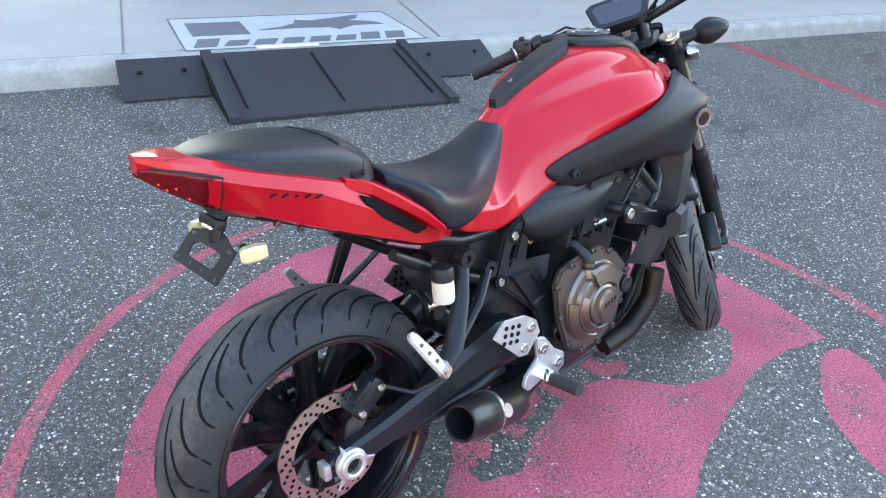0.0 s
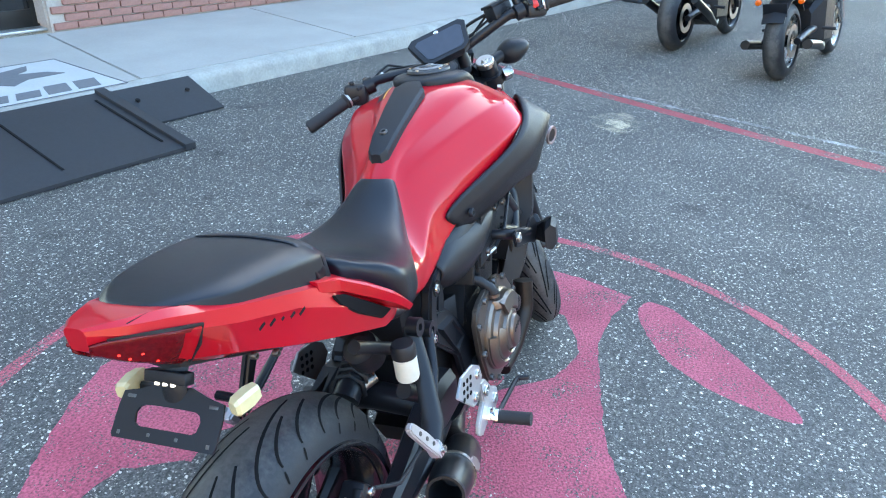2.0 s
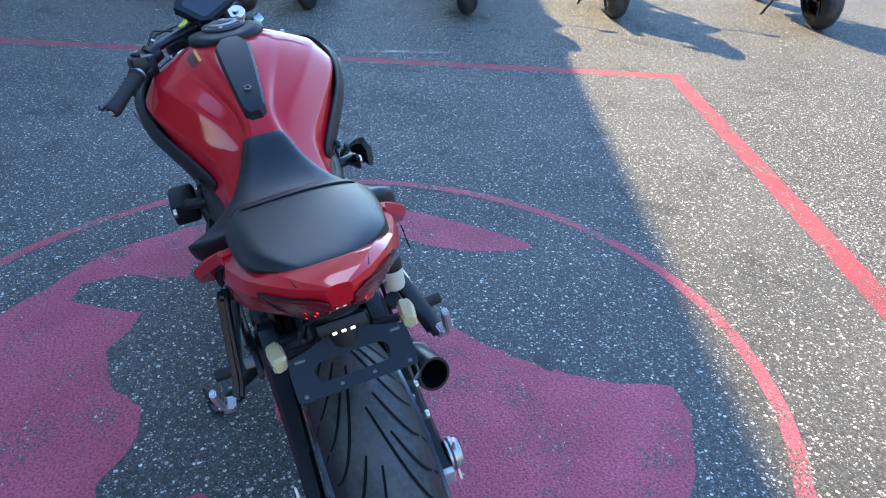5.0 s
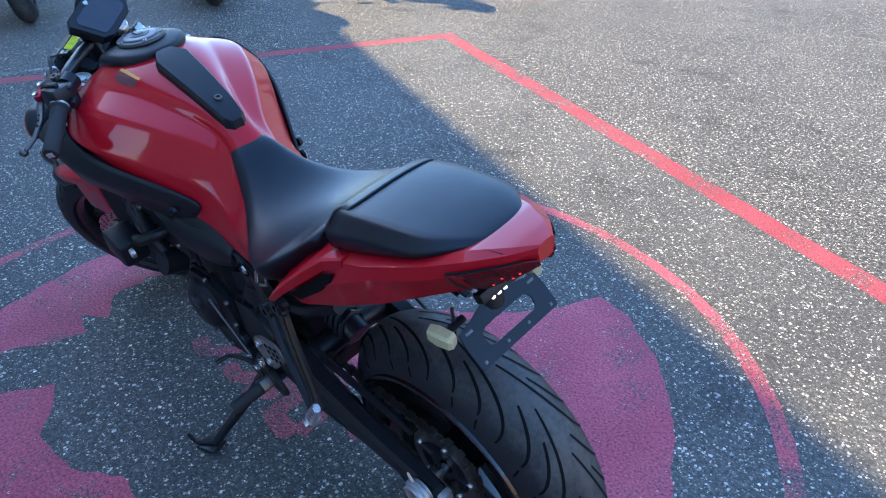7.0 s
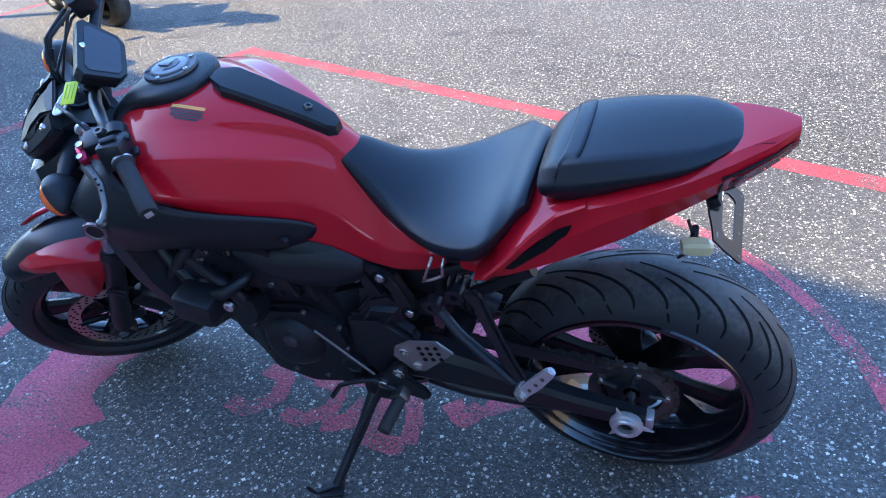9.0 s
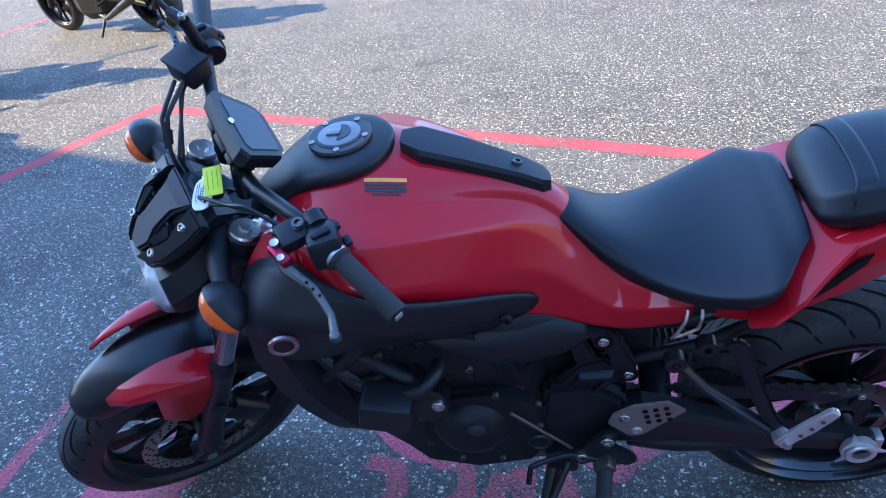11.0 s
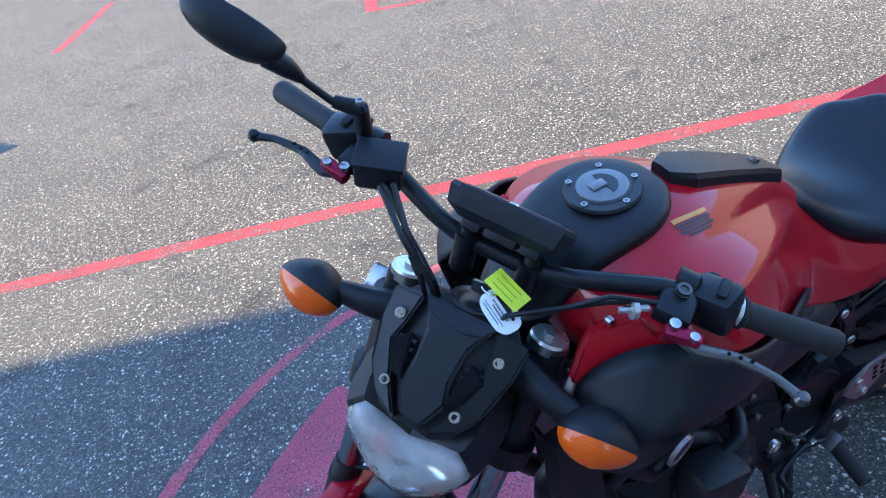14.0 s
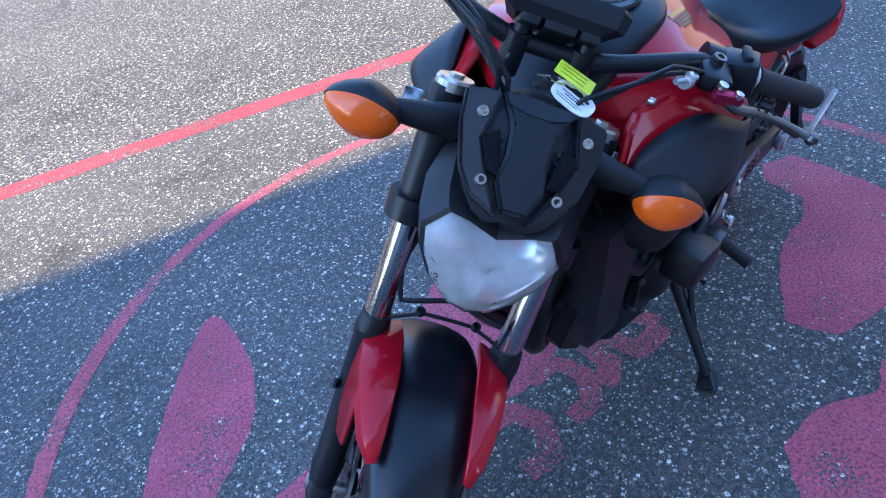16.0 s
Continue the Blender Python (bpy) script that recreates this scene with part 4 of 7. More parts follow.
SEATP = [(.152, [(0, .884), (.064, .880), (.088, .870), (.094, .855)]), (.132, [(0, .920), (.086, .913), (.114, .888), (.120, .844)]), (.085, [(0, .942), (.102, .934), (.127, .904), (.131, .838)]),
         (.0, [(0, .952), (.096, .946), (.120, .922), (.125, .873)]), (-.06, [(0, .955), (.090, .950), (.113, .930), (.116, .897)]), (-.10, [(0, .956), (.084, .952), (.106, .936), (.109, .913)]),
         (-.138, [(0, .954), (.060, .952), (.078, .944), (.082, .930)]), (-.166, [(0, .951), (.034, .950), (.048, .946), (.052, .938)]), (-.174, [(0, .946), (.022, .945), (.033, .943), (.036, .938)])]
bm = skin(SEATP)
pillion = part("pillion_seat", creased(bm, SEATP, 7, (1, 2, 4, 5), 0.6), SEAT, bike, "black vinyl pillion seat with a strap", sub=3)
bm = bmesh.new()
grid = []
for i in range(25):
    v = -1 + 2 * i / 24
    grid.append([bm.verts.new((.070 + .034 * k / 6 + .006 * abs(v) ** 2, v * .129, .952 - .085 * abs(v) ** 4 + (.002 if k in (0, 6) else 0))) for k in range(7)])
ring_faces(bm, grid, False, False)
strap = part("strap", bm, SEAT, pillion, "black stitched strap across the seat")
sw = strap.modifiers.new("lie_on_seat", 'SHRINKWRAP')
sw.target, sw.offset, sw.wrap_method = pillion, 0.0030, 'NEAREST_SURFACEPOINT'
sd = strap.modifiers.new("thickness", 'SOLIDIFY')
sd.thickness, sd.offset = 0.003, -1
for x in (.0715, .1025):
    st = part("stitching", tube([(x + .006 * abs(v) ** 2, v * .129, .953 - .085 * abs(v) ** 4) for v in np.linspace(-1, 1, 25)], .0016, 6, False), SHADE_AND_PRINT, pillion)
    sw = st.modifiers.new("lie_on_strap", 'SHRINKWRAP')
    sw.target, sw.offset, sw.wrap_method = pillion, 0.0012, 'NEAREST_SURFACEPOINT'
TAIL = [(.290, [(0, .735), (.10, .735), (.128, .733), (.140, .727), (.138, .702), (.09, .70)]),
        (.245, [(0, .760), (.10, .760), (.140, .758), (.158, .735), (.152, .706), (.09, .70)]),
        (.20, [(0, .800), (.10, .800), (.140, .786), (.160, .752), (.157, .714), (.09, .70)]), (.10, [(0, .862), (.118, .862), (.138, .850), (.154, .808), (.146, .756), (.08, .74)]),
        (.00, [(0, .888), (.112, .892), (.136, .886), (.142, .862), (.122, .797), (.07, .784)]), (-.10, [(0, .918), (.094, .925), (.112, .917), (.117, .894), (.078, .840), (.05, .828)]),
        (-.165, [(0, .948), (.066, .948), (.084, .938), (.088, .917), (.046, .866), (.03, .862)]), (-.215, [(0, .959), (.038, .957), (.050, .950), (.053, .937), (.030, .902), (.02, .900)]),
        (-.247, [(0, .961), (.012, .960), (.016, .957), (.018, .951), (.014, .931), (.008, .929)])]
tail = part("tail_fairing", skin(dense(TAIL)), RED, bike, "red tail fairing narrowing to a point", angle=13)
for s in (1, -1):
    lie = part("tail_seam", tube(both(s, [(-.150, .066, .9505), (-.185, .056, .9545), (-.212, .049, .9520), (-.220, .048, .938)]), .0011, 6, False), SHADE_AND_PRINT, tail)
    sw = lie.modifiers.new("lie_on_tail", 'SHRINKWRAP')
    sw.target, sw.offset, sw.wrap_method = tail, 0.0002, 'NEAREST_SURFACEPOINT'
LEDS = bpy.data.materials.new("tail_led")
LEDS.use_nodes = True
LEDS.node_tree.nodes["Principled BSDF"].inputs["Base Color"].default_value = (0.15, 0.0, 0.0, 1)
LEDS.node_tree.nodes["Principled BSDF"].inputs["Emission Color"].default_value = (1.0, 0.03, 0.03, 1)
LEDS.node_tree.nodes["Principled BSDF"].inputs["Emission Strength"].default_value = 0.4
WLED = bpy.data.materials.new("plate_led")
WLED.use_nodes = True
WLED.node_tree.nodes["Principled BSDF"].inputs["Base Color"].default_value = (0.3, 0.3, 0.3, 1)
WLED.node_tree.nodes["Principled BSDF"].inputs["Emission Color"].default_value = (1.0, 0.97, 0.9, 1)
WLED.node_tree.nodes["Principled BSDF"].inputs["Emission Strength"].default_value = 0.5


def patch(corners, out, thick=0.006, bevel=0.0015):
    """A thin four-sided or many-sided plate through the corners, grown along out."""
    bm = bmesh.new()
    o = Vector(out).normalized() * thick
    a = [bm.verts.new(Vector(c) - o * 0.5) for c in corners]
    b = [bm.verts.new(Vector(c) + o * 0.5) for c in corners]
    ring_faces(bm, [a, b])
    bmesh.ops.recalc_face_normals(bm, faces=bm.faces)
    if bevel:
        bmesh.ops.bevel(bm, geom=bm.edges[:], offset=bevel, segments=2, affect='EDGES')
    return bm


for s in (1, -1):
    bm = bmesh.new()
    rows = [((-.146, .094, .915), (-.142, .074, .884), (-.140, .048, .854)), ((-.172, .088, .922), (-.166, .066, .889), (-.165, .047, .864)), ((-.205, .066, .932), (-.200, .050, .903), (-.198, .036, .882)), ((-.232, .036, .938), (-.230, .028, .916), (-.228, .022, .903)), ((-.247, .016, .938), (-.246, .014, .930), (-.245, .010, .922))]
    ring_faces(bm, [[bm.verts.new((x, s * y, z)) for x, y, z in r] for r in rows], False, False)
    lamp = part("tail_light", bm, RED_LENS, tail, "dark red tail light lens", angle=30)
    md = lamp.modifiers.new("round", 'SUBSURF')
    md.subdivision_type, md.levels, md.render_levels = 'SIMPLE', 2, 2
    sw = lamp.modifiers.new("lie_on_tail", 'SHRINKWRAP')
    sw.target, sw.offset, sw.wrap_method = tail, 0.0022, 'NEAREST_SURFACEPOINT'
    sd = lamp.modifiers.new("thickness", 'SOLIDIFY')
    sd.thickness, sd.offset = 0.004, 0
    lie = part("lamp_surround", tube(both(s, [(-.140, .050, .853), (-.142, .078, .885), (-.145, .096, .916), (-.172, .090, .925), (-.205, .068, .934), (-.236, .036, .940)]), .0026, 6, False), PLASTIC, lamp)
    sw = lie.modifiers.new("lie_on_tail", 'SHRINKWRAP')
    sw.target, sw.offset, sw.wrap_method = tail, 0.0038, 'NEAREST_SURFACEPOINT'
    for x, y, z in ((-.204, .044, .902), (-.186, .044, .880), (-.226, .030, .912), (-.216, .034, .900)):
        lie = part("led", moved(lathe([(0, .0024), (.0015, .0017), (.002, 0), (.0015, -.0017), (0, -.0024)], 12, 'Z'), Matrix.Translation((x, s * (y + .0035), z))), LEDS, lamp)
        sw = lie.modifiers.new("lie_on_lamp", 'SHRINKWRAP')
        sw.target, sw.offset, sw.wrap_method = tail, 0.0048, 'NEAREST_SURFACEPOINT'
    # dark plate laid on the fairing, the slot's shade as its colour
    part("tail_vent", patch(both(s, [(.075, .147, .842), (.10, .152, .832), (.150, .164, .792), (.205, .172, .748), (.180, .166, .742), (.120, .156, .786), (.085, .150, .820)]), (0, s, .25), .006, .002), SHADE_AND_PRINT, tail, "dark plate in place of the shaded slot in the tail fairing")
    bm = bmesh.new()
    rings = []
    for x, ob, ot, mid, it in ((.248, (.180, .720), (.190, .728), (.184, .736), (.160, .738)), (.220, (.200, .740), (.209, .752), (.202, .766), (.150, .775)), (.200, (.200, .758), (.207, .772), (.198, .790), (.090, .826)), (.180, (.194, .776), (.202, .792), (.184, .812), (.040, .846)),
                               (.142, (.170, .806), (.175, .826), (.152, .844), (.03, .858)), (.102, (.149, .836), (.149, .856), (.136, .868), (.07, .862)), (.055, (.140, .856), (.1395, .874), (.131, .879), (.10, .876))):
        mid = (ot[0] - .005, ot[1] + .35 * (mid[1] - ot[1]))
        rings.append([bm.verts.new((x, s * y, z)) for y, z in (ob, ot, mid, it, (it[0], ob[1] + .004))])
    part("tail_blade", ring_faces(bm, rings), RED, tail, angle=16)
    bm = None
    if s < 0:
        for k, w in enumerate((.016, .012, .006, .014, .014)):
            bm = box(-.005 - k * .019, s * (.1475 - k * .0032), .860 + k * .0045, w, .001, .0042, rot=(0, -13, 0), bm=bm)
        part("model_bars", bm, SHADE_AND_PRINT, tail)
    # black side cover below the tank
    cols = [((.572, .124, .766), (.598, .138, .742), (.640, .134, .708)), ((.645, .162, .806), (.66, .172, .766), (.675, .162, .716)), ((.74, .212, .842), (.77, .228, .800), (.78, .200, .740)),
            ((.825, .243, .876), (.87, .262, .822), (.90, .220, .750)), ((.895, .242, .912), (.950, .272, .858), (.970, .228, .732)), ((.950, .206, .950), (1.000, .274, .880), (1.02, .228, .738)), ((1.010, .178, .932), (1.050, .262, .868), (1.055, .212, .750)), ((1.064, .154, .890), (1.080, .195, .850), (1.068, .16, .768))]
    bm = bmesh.new()
    ring_faces(bm, [[bm.verts.new((x, s * y, z)) for x, y, z in c] for c in cols], False, False)
    cover = part("side_cover", creased(bm, cols, 3, (1,), 0.82), PLASTIC, bike, "matt black side cover with a round badge", sub=2)
    sd = cover.modifiers.new("thickness", 'SOLIDIFY')
    sd.thickness, sd.offset = 0.007, 0
    EM = Matrix.Translation((.985, s * .2785, .829)) @ Matrix.Rotation(radians(s * 14), 4, 'Z') @ Matrix.Rotation(radians(s * -8), 4, 'X')
    bm = lathe([(0, .0008), (.017, .0008), (.0185, .0024), (.024, .0024), (.0248, -.003)], 28)
    if s < 0:
        bm.transform(Matrix.Rotation(math.pi, 4, 'Z'))
    part("round_badge", moved(bm, EM), BADGE, cover)
    bm = lathe([(0, .0012), (.0165, .0012), (.0172, .0)], 24)
    if s < 0:
        bm.transform(Matrix.Rotation(math.pi, 4, 'Z'))
    part("badge_centre", moved(bm, EM), FRAME_BLACK, cover)
    part("cover_bolt", bolt(.641, s * .171, .752, .011, 'Y', s), FRAME_BLACK, cover)
    # red front flank of the tank
    part("tank_flank", patch(both(s, [(.955, .155, .955), (1.013, .135, .950), (1.036, .137, .925), (1.063, .149, .888), (1.025, .176, .876), (.97, .196, .896), (.94, .200, .925)]), (.45, s, .25), .02, .006), RED, tank)
    part("flank_bolt", bolt(.996, s * .148, .957, .006, 'Y', s), STEEL, tank)

# plate bracket and rear lamps
bracket = part("tail_bracket", tube([(-.10, 0, .85), (-.125, 0, .825), (-.135, 0, .80), (-.14, 0, .775)], [.03, .024, .022, .02], 10, flat=.5), PLASTIC, bike, "black number plate bracket without a plate")
PM = Matrix.Translation((-.163, 0, .764)) @ Matrix.Rotation(radians(45), 4, 'Y') @ Matrix.Rotation(radians(90), 4, 'Z')
rim_ = [(-.090, .030), (-.060, .036), (-.030, .046), (.030, .046), (.060, .036), (.090, .030), (.093, .010), (.093, -.030), (.090, -.036), (-.090, -.036), (-.093, -.030), (-.093, .010)]
slot_ = [(-.054, .010), (-.046, .014), (-.024, .015), (.024, .015), (.046, .014), (.054, .010), (.058, .002), (.055, -.012), (.048, -.016), (-.048, -.016), (-.055, -.012), (-.058, .002)]
bm = bmesh.new()
ring_faces(bm, [[bm.verts.new((x, y, z)) for x, z in o] for o, y in ((rim_, -.0017), (rim_, .0017), (slot_, .0017), (slot_, -.0017), (rim_, -.0017))], True, False)
bmesh.ops.remove_doubles(bm, verts=bm.verts, dist=1e-6)
plate = part("plate_frame", moved(bm, PM), FRAME_BLACK, bracket, "bare black plate frame with a long slot", angle=25)
bm = None
for sx in (-1, 1):
    bm = box(sx * .074, .0, .024, .016, .005, .005, .001, bm=bm)
    bm = box(sx * .080, .0, -.028, .006, .005, .006, .001, bm=bm)
    bm = box(sx * .025, .0, -.026, .006, .005, .005, .001, bm=bm)
part("plate_holes", moved(bm, PM), DARK_STEEL, bracket)
part("plate_lamp", box(-.138, 0, .818, .02, .075, .018, .003, (0, 25, 0)), PLASTIC, bracket)
bm = None
for k in (-1, 0, 1):
    bm = box(-.1485, .014 * k, .813, .004, .007, .006, .001, (0, 25, 0), bm=bm)
part("plate_led", bm, WLED, bracket)
for s in (1, -1):
    part("indicator_stalk", tube([(-.112, s * .05, .775), (-.112, s * .09, .773)], .007, 8, False), PLASTIC, bracket)
    part("indicator", moved(loft([[(x, y, z) for y, z in ((-.022 * k, -.012 * k), (-.014 * k, -.018 * k), (.014 * k, -.018 * k), (.022 * k, -.012 * k), (.022 * k, .010 * k), (.014 * k, .017 * k), (-.014 * k, .017 * k), (-.022 * k, .010 * k))] for x, k in ((-.026, .62), (-.020, .86), (.004, .94), (.022, .74))]), Matrix.Translation((-.116, s * .104, .780)) @ Matrix.Diagonal((1, .62, .86, 1)) @ Matrix.Rotation(radians(s * 12), 4, 'Z')), CLEAR, bracket, "small boxy pale yellow rear indicator", angle=25)
part("bracket_bolts", join(bolt(-.06, -.088, .812, .006, 'Y', -1), bolt(-.02, -.094, .792, .006, 'Y', -1)), DARK_STEEL, bike)
part("wire", tube([(-.10, .06, .80), (-.115, .075, .76), (-.09, .08, .73), (-.11, .10, .77)], .003, 6), PLASTIC, bracket)

# rear wheel
RW = Matrix.Translation(REAR)
rear = part("rear_wheel", moved(wheel_rim(0.232, 0.160), RW), RIM_GLOSS, bike, "gloss black cast rear wheel")
part("hub", moved(wheel_hub(0.155), RW), GLOSS, rear)
part("spokes", moved(wheel_spokes(0.232, 0.05, 5, 0.26), RW), GLOSS, rear)
part("tyre", moved(tyre_mesh(0.318, 0.182, 0.233, 128, 28, (10, 1)), RW), [TYRE, SHADE_AND_PRINT], rear, "black sport tyre with sweeping grooves drawn as dark strips")
for s in (1, -1):
    part("rim_lip", moved(lathe([(.222, s * .070), (.227, s * .088), (.230, s * .0935), (.235, s * .0955), (.2395, s * .0945), (.241, s * .0885)], 96), RW), RIM_GLOSS, rear, "glossy black rim edge")
part("brake_disc", moved(disc_mesh(.1225, .088, 24, 3, 10), RW @ Matrix.Translation((0, -.088, 0))), [DISC, SHADE_AND_PRINT], rear, "drilled wave brake disc")
bm = None
for k in range(5):
    a = math.tau * k / 5 + .3
    bm = tube([(.045 * math.cos(a), -.078, .045 * math.sin(a)), (.094 * math.cos(a + .2), -.086, .094 * math.sin(a + .2))], .009, 8, False, bm=bm)
part("disc_carrier", moved(bm, RW), GLOSS, rear)
bm = lathe([(.066, .070), (.090, .070), (.093, .073), (.093, .079), (.090, .082), (.066, .082)], 86, close=True)
sprocket = part("sprocket", moved(bm, RW), DARK_STEEL, rear, "dark steel sprocket ring")
for k in range(5):
    a = math.tau * k / 5 + .5
    part("sprocket_arm", moved(tube([(.040 * math.cos(a), .072, .040 * math.sin(a)), (.074 * math.cos(a), .078, .074 * math.sin(a))], [.016, .012], 8, False, flat=.5), RW), FRAME_BLACK, sprocket)
    part("sprocket_bolt", moved(bolt(.074 * math.cos(a), .084, .074 * math.sin(a), .007, 'Y', 1), RW), STEEL, sprocket)
part("cush_drive", moved(lathe([(.018, .060), (.052, .060), (.056, .066), (.056, .074), (.048, .078), (.018, .078)], 32, close=True), RW), FRAME_BLACK, rear)
for s_ in (-1, 1):
    b = lathe([(.017, -.02), (.017, .020), (.020, .023), (.026, .023), (.029, .019), (.029, .010), (.034, .006), (.034, -.006), (.029, -.012), (.029, -.02)], 32, close=True)
    for k in range(3):
        a = math.tau * k / 3 + 1.2
        b = prism([(.026 * math.cos(a - .42), .026 * math.sin(a - .42)), (.058 * math.cos(a), .058 * math.sin(a)), (.026 * math.cos(a + .22), .026 * math.sin(a + .22))], .009, .0015, bm=b)
    if s_ < 0:
        b.transform(Matrix.Rotation(math.pi, 4, 'Z'))
    b.transform(RW @ Matrix.Translation((0, s_ * .158, 0)) @ Matrix.Diagonal((1, .62, 1, 1)))
    spool = part("axle_spool", b, ALU, bike, "silver star-shaped axle spool", angle=22)
    # dark disc closes the bore, the hole's shade given as colour
    b = lathe([(0, .002), (.008, .002), (.010, .006), (.0165, .006)], 20)
    if s_ < 0:
        b.transform(Matrix.Rotation(math.pi, 4, 'Z'))
    part("spool_bore", moved(b, RW @ Matrix.Translation((0, s_ * .154, 0))), ENGINE, spool)
part("axle", moved(tube([(0, -.150, 0), (0, .150, 0)], .012, 16, False), RW), STEEL, bike)


# swingarm, chain, shock
def arm(s):
    y = s * .128
    secs = []
    for x, z, h, w in ((.46, .395, .055, .030), (.40, .400, .060, .032), (.31, .385, .048, .027), (.20, .350, .038, .023), (.09, .328, .031, .020), (.0, .314, .028, .018), (-.045, .310, .022, .016), (-.06, .309, .012, .012)):
        secs.append([(x, y + a * w, z + b * h) for a, b in ((-.6, 1), (.6, 1), (1, .6), (1, -.6), (.6, -1), (-.6, -1), (-1, -.6), (-1, .6))])
    return loft(secs)


for s in (1, -1):
    swing = part("swingarm_arm", arm(s), FRAME_BLACK, bike, "satin black box-section swingarm", angle=20)
    part("swingarm_brace", tube(both(s, [(.42, .128, .335), (.33, .13, .31), (.22, .128, .305), (.10, .128, .305)]), [.022, .02, .018, .014], 10), FRAME_BLACK, swing)
    part("adjuster", box(-.062, s * .128, .309, .016, .03, .034, .003), ALU, swing)
part("swingarm_bridge", tube([(.37, -.13, .41), (.36, 0, .43), (.37, .13, .41)], .032, 12), FRAME_BLACK, bike)
part("shock_body", tube([(.28, .02, .47), (.46, .02, .56)], .03, 14, False), FRAME_BLACK, bike)
bm = bmesh.new()
tube([(.30 + .13 * k / 60 + .0, .02 + .036 * math.cos(k * .9), .48 + .065 * k / 60 + .036 * math.sin(k * .9)) for k in range(61)], .006, 6, False, bm=bm)
part("shock_spring", bm, PLASTIC, bike)
cal = part("caliper", box(.060, -.104, .412, .090, .050, .046, .010, (0, -38, 0)), FRAME_BLACK, bike, "black rear brake caliper")
part("caliper_bridge", box(.052, -.118, .425, .060, .020, .028, .006, (0, -38, 0)), ENGINE, cal)
part("caliper_bracket", patch([(x, -.110, z) for x, z in ((.000, .335), (.030, .330), (.062, .372), (.095, .400), (.088, .425), (.040, .390), (.008, .368))], (0, 1, 0), .010, .002), DARK_STEEL, cal)
for x, z in ((.036, .392), (.086, .432)):
    part("caliper_bolt", bolt(x, -.132, z, .009, 'Y', -1), STEEL, cal)
part("bleed_nipple", tube([(.040, -.112, .440), (.034, -.112, .458)], [.005, .0035], 8, False), STEEL, cal)
part("brake_hose", tube([(.09, -.12, .43), (.15, -.155, .40), (.24, -.16, .405), (.30, -.15, .47), (.28, -.14, .58)], .0045, 8), PLASTIC, bike)
chain_path = [(REAR.x + .092 * math.cos(a), REAR.z + .092 * math.sin(a)) for a in np.linspace(radians(97), radians(263), 18)] + [(x, float(np.interp(x, (0, .5), (.219, .345)))) for x in np.linspace(.0, .5, 33)]
chain_path = [(x, float(np.interp(x, (0, .5), (.405, .43)))) for x in np.linspace(.5, .0, 33)] + chain_path
bm = None
for i, ((x0, z0), (x1, z1)) in enumerate(zip(chain_path, chain_path[1:])):
    a = math.degrees(math.atan2(z1 - z0, x1 - x0))
    bm = bm or bmesh.new()
    wdt = .017 if i % 2 else .012
    b = bmesh.new()
    bmesh.ops.create_cube(b, size=1)
    b.transform(Matrix.Translation(((x0 + x1) / 2, .076, (z0 + z1) / 2)) @ Matrix.Rotation(radians(-a), 4, 'Y') @ Matrix.Diagonal((.0165 if i % 2 else .0125, wdt, .0135 if i % 2 else .0092, 1)))
    bm = join(bm, b)
part("chain", bm, CHAIN, bike, "dark drive chain", smooth=False)
part("chain_guard", patch([(.36, .105, .475), (.10, .11, .452), (.02, .112, .43), (.03, .112, .415), (.30, .108, .435)], (0, 1, 0), .004, .001), PLASTIC, bike)

